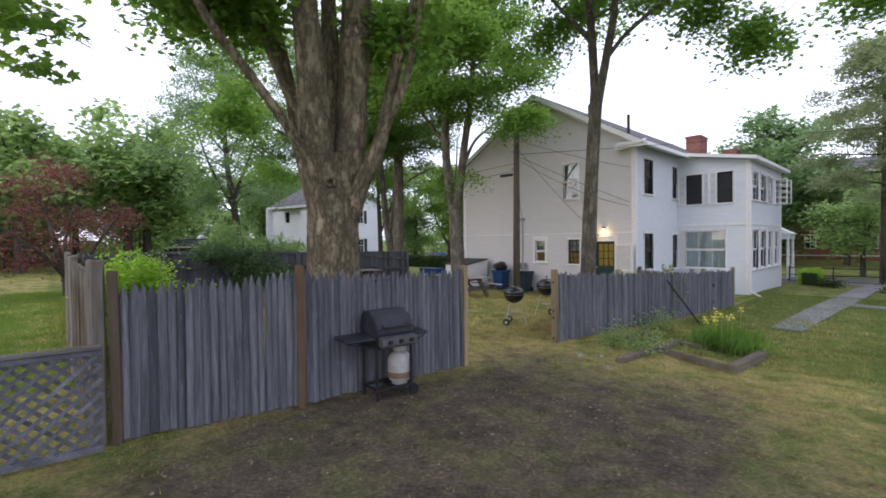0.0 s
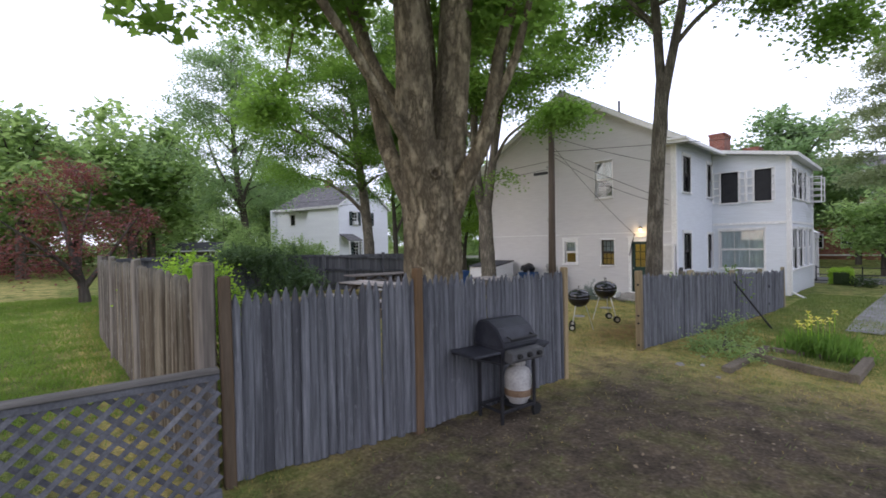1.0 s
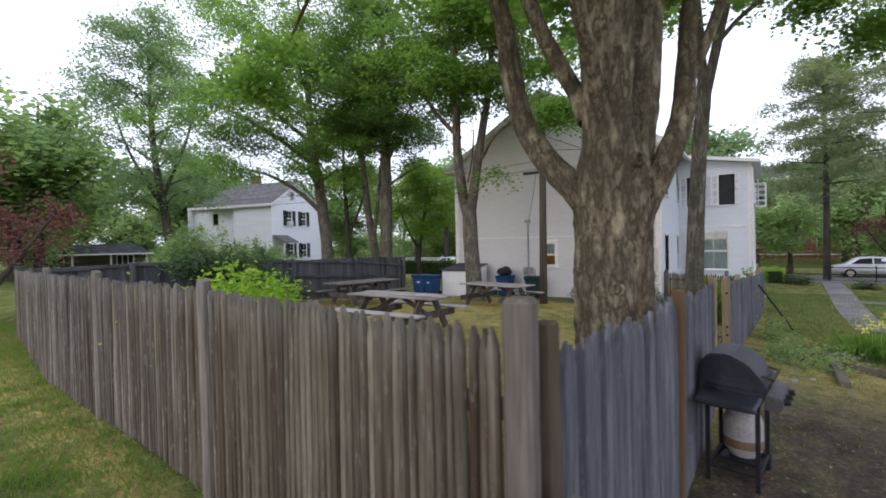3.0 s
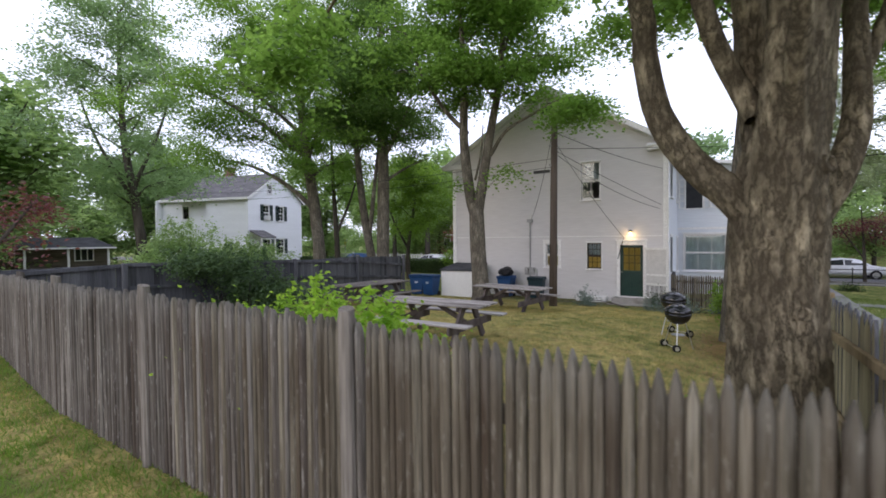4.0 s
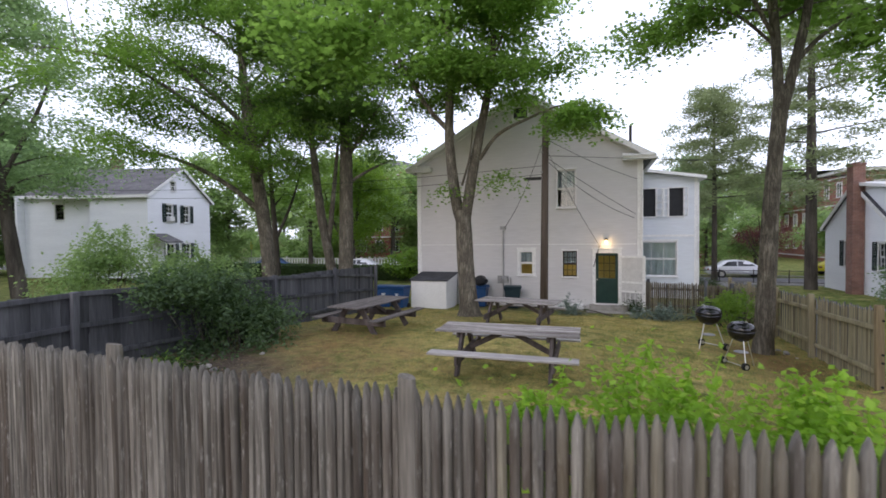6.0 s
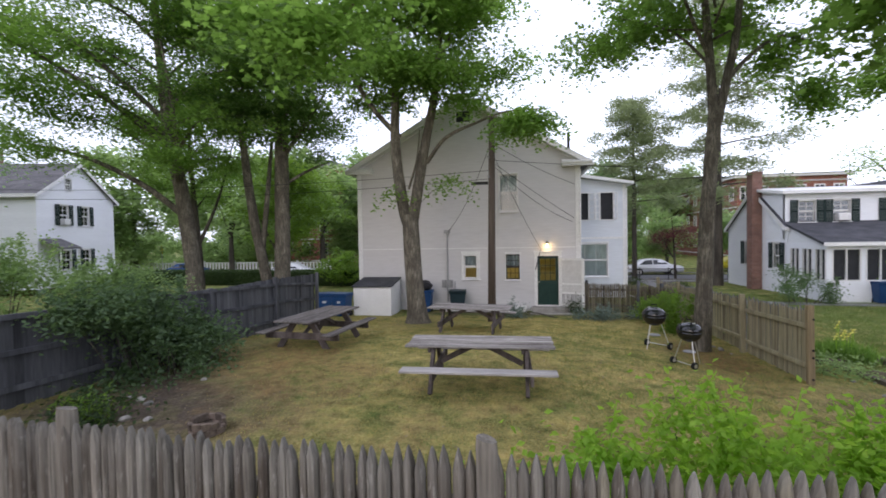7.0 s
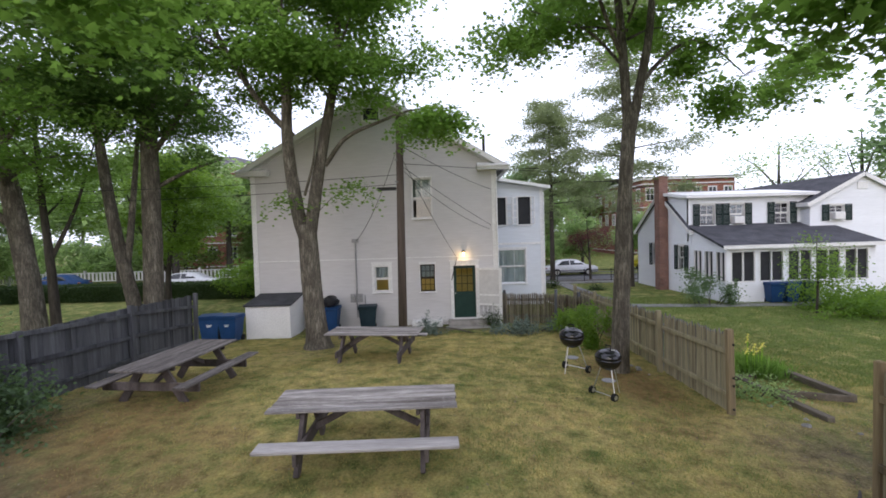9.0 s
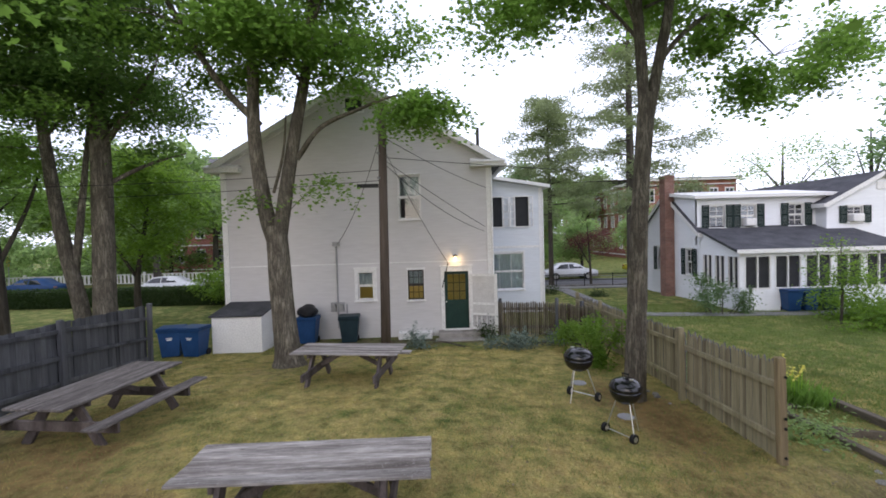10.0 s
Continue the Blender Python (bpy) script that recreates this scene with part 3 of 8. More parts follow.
def brown_shade_mask(x, y):
    """Fallen needles and moss, brown, near the slender maple and here and there in the yard; the last two blobs also
    paint in bush and tree shade.
    """
    return 0.95 * blob(x, y, 9.8, 6.3, 2.1, 0.9) + 0.5 * blob(x, y, 11.6, 6.6, 1.2, 0.9) + 0.28 * blob(x, y, 8, 9.5, 3.5, 2.5) + 0.30 * blob(x, y, 5, 12.5, 2.5, 2.2) + 0.25 * blob(x, y, 6.6, 6.9, 1.6, 1.2) + 0.55 * blob(x, y, 8.8, 16.2, 2.6, 1.5) + 0.5 * blob(x, y, 7.2, 15.0, 2.4, 1.5)


xs = axis_steps(-900, 1200, -9, 24, 0.33, 22)
ys = axis_steps(-900, 1200, -6, 27, 0.33, 22)
gx, gy = np.meshgrid(xs, ys)
rng = np.random.default_rng(3)
near_w = step01(-12, -6, gx) * (1 - step01(24, 40, gx)) * step01(-10, -4, gy) * (1 - step01(27, 45, gy))
gzv = ground_z(gx, gy) + near_w * (rng.random(gx.shape) - 0.5) * 0.02 - 0.6 * step01(80, 400, np.hypot(gx, gy))
nx = len(xs)
idx = np.arange(gx.size).reshape(gx.shape)
quads = np.stack([idx[:-1, :-1], idx[:-1, 1:], idx[1:, 1:], idx[1:, :-1]], -1).reshape(-1, 4)
ground_me = fast_mesh("ground", np.stack([gx, gy, gzv], -1).reshape(-1, 3), quads, M["ground"], True)
for nm, fn in (("soil", soil_shade_mask), ("dry", dry_mask), ("brown", brown_shade_mask)):
    at = ground_me.attributes.new(nm, "FLOAT", "POINT")
    at.data.foreach_set("value", fn(gx, gy).astype(np.float32).ravel())
tagged(new("ground", ground_me), "patchy lawn with dry straw-coloured grass and bare soil", "lawn", kind="structure")


def slab(name, pts, thick, mat, label, category, kind="structure", lift=0.03):
    """A paved strip that lies on the ground along a line of (x, y, half width)."""
    bm = bmesh.new()
    rows = []
    for i, (x, y, hw) in enumerate(pts):
        a, b = pts[max(i - 1, 0)], pts[min(i + 1, len(pts) - 1)]
        d = Vector((b[0] - a[0], b[1] - a[1])).normalized()
        n = Vector((-d.y, d.x))
        row = []
        for s in (-1, 1):
            px, py = x + n.x * hw * s, y + n.y * hw * s
            row.append((bm.verts.new((px, py, gz(px, py) + lift)), bm.verts.new((px, py, gz(px, py) + lift - thick))))
        rows.append(row)
    for (a, b), (c, d) in zip(rows, rows[1:]):
        bm.faces.new((a[0], c[0], d[0], b[0]))
        bm.faces.new((a[1], c[1], c[0], a[0]))
        bm.faces.new((b[0], d[0], d[1], b[1]))
    me = bpy.data.meshes.new(name)
    bm.normal_update()
    bm.to_mesh(me)
    bm.free()
    me.materials.append(mat)
    return tagged(new(name, me), label, category, kind=kind)


slab("road", [(38.5, y, 4.2) for y in range(-160, 161, 8)], 0.05, M["asphalt"], "grey asphalt street behind the houses", "road", lift=0.02)
for sx, sy in ((34.1, 1), (42.9, 1)):
    slab("kerb", [(sx, y, 0.09) for y in range(-160, 161, 8)], 0.2, M["concrete"], "pale concrete kerb of the street", "kerb", lift=0.12)
slab("pavement", [(33.0, y, 0.75) for y in range(-120, 121, 8)], 0.1, M["concrete"], "concrete pavement along the street", "pavement", lift=0.04)
slab("footpath", [(14.5, 2.8, 0.34), (17, 2.75, 0.38), (20, 2.65, 0.40), (24, 2.45, 0.42), (28, 2.3, 0.42), (32.3, 2.1, 0.45)], 0.08,
     M["concrete"], "narrow worn concrete footpath across the lawn", "footpath")
slab("footpath", [(21.6, 2.2, 0.4), (21.2, 0.6, 0.4), (20.8, -2, 0.4), (20.5, -5, 0.4), (20.3, -12, 0.4)], 0.08,
     M["concrete"], "concrete path in front of the porch house", "footpath")


# ---- building parts ----
def clap_wall(name, parent, origin, u, width, rows_top, openings, mat, row=0.115, left=None, right=None, label="", thick=0.14):
    """A clapboarded wall: overlapping boards with real lower edges, cut round its openings. u: direction along the wall; the outside lies to
    the right of u. left(z), right(z) give the wall's ends at a height (for gables)."""
    u = Vector(u).normalized()
    n = Vector((u.y, -u.x, 0))
    o = Vector(origin)
    cuts = sorted({round(k * row, 4) for k in range(int(rows_top / row) + 1)} | {rows_top} | {z for q in openings for z in q[2:4] if 0 < z < rows_top})
    V, F = [], []
    for z0, z1 in zip(cuts, cuts[1:]):
        if z1 - z0 < 0.004:
            continue
        zm = (z0 + z1) / 2
        k = math.floor(z0 / row + 1e-6) * row
        out0, out1 = 0.015 * (1 - (z0 - k) / row) + 0.004, 0.015 * (1 - (z1 - k) / row) + 0.004
        ends = [((left(z) if left else 0.0), (right(z) if right else width)) for z in (z0, z1)]
        spans = [((left(zm) if left else 0.0), (right(zm) if right else width))]
        lo_s, hi_s = spans[0]
        for a, b, c, d in openings:
            if c < zm < d:
                spans = [s for (s0, s1) in spans for s in ((s0, min(s1, a)), (max(s0, b), s1)) if s[1] - s[0] > 0.01]
        for e_ in {e for q in openings for e in q[:2]}:
            spans = [s for (s0, s1) in spans for s in (((s0, e_), (e_, s1)) if s0 + 0.01 < e_ < s1 - 0.01 else ((s0, s1),))]
        for s0, s1 in spans:
            if s1 - s0 < 0.01:
                continue
            i = len(V)
            for k_, s in ((0, s0), (1, s1)):
                at_end = s == (lo_s, hi_s)[k_]
                for dz, dn, e_ in ((z0, out0, 0), (z1, out1, 1), (z1, -thick, 1), (z0, -thick, 0)):
                    V.append(o + u * (ends[e_][k_] if at_end else s) + n * dn + Vector((0, 0, dz)))
            F += [(i, i + 4, i + 5, i + 1), (i + 1, i + 5, i + 6, i + 2), (i + 2, i + 6, i + 7, i + 3), (i + 3, i + 7, i + 4, i), (i, i + 1, i + 2, i + 3), (i + 7, i + 6, i + 5, i + 4)]
    V = np.array([tuple(v) for v in V])
    _, first, back = np.unique(np.round(V, 4), axis=0, return_index=True, return_inverse=True)
    me = fast_mesh(name, V[first], back.ravel()[np.array(F)], mat)
    return child(name, me, parent, label=label)


def wall_frame(origin, u):
    """A local frame on a wall: x along it, y out of it, z up."""
    u = Vector(u).normalized()
    n = Vector((u.y, -u.x, 0))
    m = Matrix((u, n, (0, 0, 1))).transposed().to_4x4()
    m.translation = Vector(origin)
    return m


def window(parent, wf, s0, s1, z0, z1, frame_mat, sash_mat, cols=2, rows=2, casing=0.09, sill=True, shutters=None, curtain=None, air=False, label=""):
    """A sash window in its opening: casing, two sashes with glazing bars, glass, sill; on request shutters, a curtain, an air conditioner."""
    w, h = s1 - s0, z1 - z0
    m = wf @ pose((s0 + s1) / 2, 0, z0)
    bm = bmesh.new()
    c = casing
    box(bm, -w / 2 - c, -w / 2, -0.12, 0.045, -c * 0.2, h + c)
    box(bm, w / 2, w / 2 + c, -0.12, 0.045, -c * 0.2, h + c)
    box(bm, -w / 2 - c - 0.02, w / 2 + c + 0.02, -0.12, 0.06, h + c + 0.003, h + c + 0.05)
    box(bm, -w / 2, w / 2, -0.12, 0.043, h, h + c)
    win = part("window", bm, frame_mat, parent, label, m=m)
    bm = bmesh.new()
    t = 0.045
    for k, (a, b) in enumerate(((0, h / 2), (h / 2, h))):
        y = -0.07 + 0.03 * k
        box(bm, -w / 2, -w / 2 + t, y - 0.02, y + 0.012, a, b)
        box(bm, w / 2 - t, w / 2, y - 0.02, y + 0.012, a, b)
        box(bm, -w / 2 + t, w / 2 - t, y - 0.02, y + 0.012, a, a + t)
        box(bm, -w / 2 + t, w / 2 - t, y - 0.02, y + 0.012, b - t, b)
        for i in range(1, cols):
            x = -w / 2 + w * i / cols
            box(bm, x - 0.011, x + 0.011, y - 0.012, y + 0.008, a + t, b - t)
        for i in range(1, rows):
            z = a + (b - a) * i / rows
            box(bm, -w / 2 + t, w / 2 - t, y - 0.01, y + 0.006, z - 0.011, z + 0.011)
    part("sash", bm, sash_mat, win)
    for k, (a, b) in enumerate(((0, h / 2), (h / 2, h))):
        y = -0.076 + 0.03 * k
        g = part("pane", boxbm(-w / 2 + t, w / 2 - t, y - 0.003, y, a + t, b - t), M["glass"], win)
        g.visible_shadow = False
    if sill:
        part("sill", boxbm(-w / 2 - c - 0.03, w / 2 + c + 0.03, -0.1, 0.1, -0.055 - c * 0.2, -c * 0.2 - 0.003, bevel=0.006), frame_mat, win)
    if curtain:
        bm = bmesh.new()
        n = 14
        zb = h * curtain[1]
        prev = None
        for i in range(n + 1):
            x = -w / 2 + w * i / n
            y = (-0.17 if curtain[1] else -0.115) + 0.018 * math.sin(i * 1.9)
            cur = (bm.verts.new((x, y, zb)), bm.verts.new((x, y, h)))
            if prev:
                bm.faces.new((prev[0], cur[0], cur[1], prev[1]))
            prev = cur
        part("curtain", bm, curtain[0], win)
    if shutters:
        for s in (-1, 1):
            bm = bmesh.new()
            x0 = s * (w / 2 + c * 0.6 + 0.19)
            sw = 0.18
            box(bm, x0 - sw, x0 - sw + 0.04, 0.05, 0.085, -0.03, h + 0.05)
            box(bm, x0 + sw - 0.04, x0 + sw, 0.05, 0.085, -0.03, h + 0.05)
            for z in (-0.03, h / 2 - 0.02, h):
                box(bm, x0 - sw + 0.04, x0 + sw - 0.04, 0.05, 0.083, z, z + 0.05)
            nl = 14
            for i in range(nl):
                z = 0.03 + (h - 0.04) * i / nl
                box(bm, x0 - sw + 0.04, x0 + sw - 0.04, 0.055, 0.075, z, z + (h - 0.04) / nl * 0.8)
            part("shutter", bm, shutters, win)
    if air:
        bm = bmesh.new()
        box(bm, -0.26, 0.26, -0.1, 0.28, 0.03, 0.4, bevel=0.015)
        for i in range(6):
            box(bm, -0.22, 0.22, 0.28, 0.29, 0.07 + i * 0.05, 0.09 + i * 0.05)
        part("air_conditioner", bm, M["white"], win, "white window air conditioner")
    return win


def gable_roof(parent, x0, x1, y0, y1, z_eave, z_ridge, over, rake, mat, thick=0.14, along="x", label=""):
    """Two roof slabs with their trim. The ridge runs along x or y."""
    def P(a, b, z):
        return (a, b, z) if along == "x" else (b, a, z)
    if along == "y":
        x0, x1, y0, y1 = y0, y1, x0, x1
    ym = (y0 + y1) / 2
    sl = (z_ridge - z_eave) / (ym - y0)
    for s, ye in ((-1, y0), (1, y1)):
        ya, za = ye + s * over, z_eave - sl * over
        bm = bmesh.new()
        a = [P(x0 - rake, ya, za), P(x1 + rake, ya, za), P(x1 + rake, ym, z_ridge), P(x0 - rake, ym, z_ridge)]
        vs = [bm.verts.new(p) for p in a] + [bm.verts.new((p[0], p[1], p[2] + thick)) for p in a]
        for q in ((3, 2, 1, 0), (4, 5, 6, 7), (0, 1, 5, 4), (1, 2, 6, 5), (2, 3, 7, 6), (3, 0, 4, 7)):
            bm.faces.new([vs[i] for i in q])
        bmesh.ops.recalc_face_normals(bm, faces=bm.faces)
        part("roof", bm, mat, parent, label)
        bm = bmesh.new()
        for xx in (x0 - rake - 0.012, x1 + rake - 0.03):
            pa, pb = Vector(P(xx + 0.02, ya, za + 0.01)), Vector(P(xx + 0.02, ym, z_ridge + 0.01))
            beam(bm, pa, pb, 0.04, 0.2, up=(0, 0, 1))
        box(bm, *( (x0 - rake, x1 + rake, min(ya, ya + s * 0.03), max(ya, ya + s * 0.03)) if along == "x" else (min(ya, ya + s * 0.03), max(ya, ya + s * 0.03), x0 - rake, x1 + rake)), za - 0.06, za + 0.15)
        part("trim", bm, M["white"], parent)


def chimney(parent, x, y, w, d, z0, z1, mat):
    bm = bmesh.new()
    box(bm, x - w / 2, x + w / 2, y - d / 2, y + d / 2, z0, z1 - 0.12)
    box(bm, x - w / 2 - 0.04, x + w / 2 + 0.04, y - d / 2 - 0.04, y + d / 2 + 0.04, z1 - 0.12, z1)
    box(bm, x - w / 4, x + w / 4, y - d / 4, y + d / 4, z1, z1 + 0.06)
    return part("chimney", bm, mat, parent)


# ---- the main house: a white clapboard gable end with a two-storey sun porch on its flank ----
HX, HY, HZ, HW, HD = 18.36, 8.32, -0.42, 9.62, 17.0
EAVE, RIDGE = 6.05 - HZ, 8.85 - HZ
house = thing("house", pose(HX, HY, HZ), "white clapboard two-storey house with a gable end and a sun porch", "house")


def hz(z):
    return z - HZ


mid = HW / 2
g_open = [(HW - (13.19 - HY), HW - (12.63 - HY), hz(1.08), hz(2.09)), (HW - (11.39 - HY), HW - (10.81 - HY), hz(1.03), hz(2.11)),
          (HW - (11.63 - HY), HW - (10.86 - HY), hz(3.95), hz(5.51)), (HW - (10.07 - HY), HW - (9.20 - HY), hz(-0.06), hz(2.02)),
          (HW - (13.45 - HY), HW - (12.84 - HY), hz(7.84), hz(8.32))]
slope = (RIDGE - EAVE) / mid
clap_wall("wall", house, (0, HW, 0), (0, -1, 0), HW, RIDGE, g_open, M["clap"],
          left=lambda z: max(0, (z - EAVE) / slope), right=lambda z: HW - max(0, (z - EAVE) / slope))
side_open = [(19.05 - HX, 19.95 - HX, hz(3.98), hz(5.42)), (22.05 - HX, 22.75 - HX, hz(3.95), hz(5.40)),
             (19.05 - HX, 19.95 - HX, hz(0.85), hz(2.33)), (22.05 - HX, 22.75 - HX, hz(0.75), hz(2.28))]
clap_wall("wall", house, (0, 0, 0), (1, 0, 0), HD, EAVE, side_open, M["clap_skylit"])
clap_wall("wall", house, (HD, HW, 0), (-1, 0, 0), HD, EAVE, [], M["clap"])
clap_wall("wall", house, (HD, 0, 0), (0, 1, 0), HW, RIDGE, [], M["clap"],
          left=lambda z: max(0, (z - EAVE) / slope), right=lambda z: HW - max(0, (z - EAVE) / slope))
gable_roof(house, 0, HD, 0, HW, EAVE + 0.02, RIDGE + 0.05, 0.42, 0.26, M["roof_grey"])
bm = bmesh.new()
for yy in (-0.03, HW - 0.16):
    box(bm, -0.045, 0.1, yy, yy + 0.19, 0, EAVE - 0.3)
    box(bm, -0.06, 0.1, yy - 0.01, yy + 0.2, EAVE - 0.42, EAVE - 0.3 + 0.003)
box(bm, -0.03, 0.0, 0.19, HW - 0.19, hz(2.37), hz(2.41))
part("trim", bm, M["white"], house)
for s in (0, 1):
    bm = bmesh.new()
    ya, yb = (-0.48, 0.72) if s == 0 else (HW - 0.72, HW + 0.48)
    box(bm, -0.30, 0.0, ya, yb, EAVE - 0.30, EAVE - 0.18)
    box(bm, -0.34, 0.0, ya - 0.03, yb + 0.02, EAVE - 0.177, EAVE - 0.11)
    vs = [bm.verts.new(p) for p in ((-0.33, ya, EAVE - 0.107), (-0.33, yb, EAVE - 0.107), (0, yb, EAVE + 0.02), (0, ya, EAVE + 0.02))]
    bm.faces.new(vs)
    part("cornice_return", bm, M["white"], house)
bm = bmesh.new()
for sgn in (-1, 1):
    a = Vector((-0.03, mid + sgn * (mid + 0.02), EAVE - 0.03))
    b = Vector((-0.03, mid, RIDGE - 0.03))
    beam(bm, a, b, 0.05, 0.24, up=(0, 0, 1))
part("rake_board", bm, M["white"], house)
rod_bm = bmesh.new()
for p, q in (((-0.06, -0.02, 0.25), (-0.06, -0.02, EAVE - 0.45)), ((-0.06, -0.02, 0.25), (-0.35, -0.1, 0.12))):
    rod(rod_bm, p, q, 0.035)
part("downspout", rod_bm, M["white"], house)
part("gutter", boxbm(-0.25, HD, -0.58, -0.452, EAVE - 0.3, EAVE - 0.2, bevel=0.02), M["white"], house)
gwf = wall_frame((0, HW, 0), (0, -1, 0))
swf = wall_frame((0, 0, 0), (1, 0, 0))
window(house, gwf, *g_open[0], M["white"], M["white"], 1, 1, 0.12, curtain=(M["curtain"], 0.5))
window(house, gwf, *g_open[1], M["white"], M["dark_frame"], 3, 2, 0.03, curtain=(M["curtain"], 0.45))
window(house, gwf, *g_open[2], M["white"], M["white"], 2, 1, 0.03, curtain=(M["curtain"], 0.55))
a = g_open[4]
bm = bmesh.new()
for q in ((a[0] - 0.07, a[0], a[2] - 0.07, a[3] + 0.07), (a[1], a[1] + 0.07, a[2] - 0.07, a[3] + 0.07), (a[0], a[1], a[3], a[3] + 0.07), (a[0], a[1], a[2] - 0.07, a[2])):
    box(bm, q[0], q[1], -0.1, 0.04, q[2], q[3])
attic = part("window", bm, M["white"], house, m=gwf)
part("screen", boxbm(a[0], a[1], -0.09, -0.07, a[2], a[3]), M["screen"], attic, "dark louvred attic opening")
for q in side_open:
    window(house, swf, *q, M["white"], M["dark_frame"], 2, 1, 0.06, curtain=(M["curtain"], 0.5) if q[2] > 3 else None)

# green back door with nine lit panes
d0, d1, dz0, dz1 = g_open[3]
dw, dh = d1 - d0, dz1 - dz0
dm = gwf @ pose((d0 + d1) / 2, 0, dz0)
bm = bmesh.new()
for s in (-1, 1):
    box(bm, s * (dw / 2 + 0.065) - 0.065, s * (dw / 2 + 0.065) + 0.065, -0.1, 0.05, 0, dh)
box(bm, -dw / 2 - 0.13, dw / 2 + 0.13, -0.1, 0.052, dh, dh + 0.17)
box(bm, -dw / 2 - 0.16, dw / 2 + 0.16, -0.1, 0.085, dh + 0.173, dh + 0.22)
box(bm, -dw / 2 - 0.06, dw / 2 + 0.06, -0.12, 0.09, -0.05, -0.004)
dframe = part("door_frame", bm, M["white"], house, m=dm)
bm = bmesh.new()
lo, hi = dh * 0.50, dh - 0.11
box(bm, -dw / 2, dw / 2, -0.1, -0.055, 0, lo)
for s in (-1, 1):
    box(bm, s * dw / 2 - (0.11 if s > 0 else 0), s * dw / 2 + (0.11 if s < 0 else 0), -0.1, -0.055, lo, dh)
box(bm, -dw / 2 + 0.11, dw / 2 - 0.11, -0.1, -0.055, hi, dh)
gdoor = part("door", bm, M["green_door"], house, "dark green panelled door with nine lit panes", m=dm)
for i in (1, 2):
    x = -dw / 2 + 0.11 + (dw - 0.22) * i / 3
    part("glazing_bar", boxbm(x - 0.012, x + 0.012, -0.092, -0.06, lo, hi), M["green_door"], gdoor)
    z = lo + (hi - lo) * i / 3
    part("glazing_bar", boxbm(-dw / 2 + 0.11, dw / 2 - 0.11, -0.09, -0.062, z - 0.012, z + 0.012), M["green_door"], gdoor)
for x0, x1 in ((-dw / 2 + 0.12, -0.05), (0.05, dw / 2 - 0.12)):
    part("panel", boxbm(x0, x1, -0.056, -0.045, 0.16, lo - 0.12, bevel=0.008), M["green_door"], gdoor)
pn = part("pane", boxbm(-dw / 2 + 0.11, dw / 2 - 0.11, -0.079, -0.075, lo, hi), M["glass"], gdoor)
pn.visible_shadow = False
bm = bmesh.new()
bmesh.ops.create_uvsphere(bm, u_segments=10, v_segments=6, radius=0.032, matrix=pose(-dw / 2 + 0.055, -0.02, lo - 0.06))
part("handle", bm, M["chrome"], gdoor, "round metal door knob", True)
# white storm door, standing open against the wall
bm = bmesh.new()
for x0, x1, z0, z1 in ((0, 0.09, 0, 2.0), (0.76, 0.85, 0, 2.0), (0.09, 0.76, 0, 0.1), (0.09, 0.76, 0.52, 0.6), (0.09, 0.76, 0.9, 0.98), (0.09, 0.76, 1.92, 2.0)):
    box(bm, x0, x1, -0.02, 0.02, z0, z1)
for i in range(4):
    box(bm, 0.2 + i * 0.15, 0.235 + i * 0.15, -0.012, 0.012, 0.1, 0.5)
storm = part("storm_door", bm, M["white"], house, "open white storm door", m=dm @ pose(dw / 2 + 0.03, 0.085, -0.02, 0, 0, 24) @ Matrix.Diagonal((1.22, 1, 1, 1)))
part("screen", boxbm(0.09, 0.76, -0.004, 0.004, 0.98, 1.92), M["door_screen"], storm, "pale insect screen")
part("screen", boxbm(0.09, 0.76, -0.004, 0.004, 0.6, 0.9), M["door_screen"], storm, "pale insect screen")
# porch lamp over the door
lm = gwf @ pose(HW - (9.66 - HY), 0, hz(2.5))
bm = bmesh.new()
rod(bm, (0, 0.0, 0.02), (0, 0.1, 0.05), 0.012)
lathe(bm, [(0.055, 0.0), (0.075, 0.03), (0.03, 0.07), (0.012, 0.1)], 14, (0, 0.1, 0.05))
lamp_ob = part("wall_lamp", bm, M["dark_frame"], house, "lit wall lamp above the door", m=lm)
bm = bmesh.new()
bmesh.ops.create_uvsphere(bm, u_segments=12, v_segments=8, radius=0.052, matrix=pose(0, 0.1, 0.0))
part("bulb", bm, M["lamp"], lamp_ob, "glowing warm bulb", True)
porch_light = new("porch_light", bpy.data.lights.new("porch_light", "POINT"))
porch_light.data.energy, porch_light.data.color, porch_light.data.shadow_soft_size = 5.5, (1.0, 0.66, 0.30), 0.06
porch_light.matrix_basis = pose(HX - 0.22, 9.66, 2.42)
# stone steps, the house's foot
bm = bmesh.new()
box(bm, -0.55, 0.0, HW - d1 - 0.35, HW - d0 + 0.25, -0.1, hz(-0.10), bevel=0.015)
part("step", bm, M["stone"], house)
bm = bmesh.new()
box(bm, -0.95, -0.553, HW - d1 - 0.45, HW - d0 + 0.35, -0.1, hz(-0.27), bevel=0.015)
part("step", bm, M["stone"], house)
part("foundation", boxbm(-0.03, HD - 0.2, 0.1, HW - 0.1, -0.3, 0.1), M["stone"], house)
part("hatch", boxbm(-0.45, 0.0, 10.55 - HY, 11.75 - HY, 0.0, 0.33, bevel=0.01), M["white"], house, "low white boarded cellar hatch")
# meter, conduit and vents
bm = bmesh.new()
rod(bm, (-0.06, 13.92 - HY, 0.5), (-0.06, 13.92 - HY, hz(3.1)), 0.028)
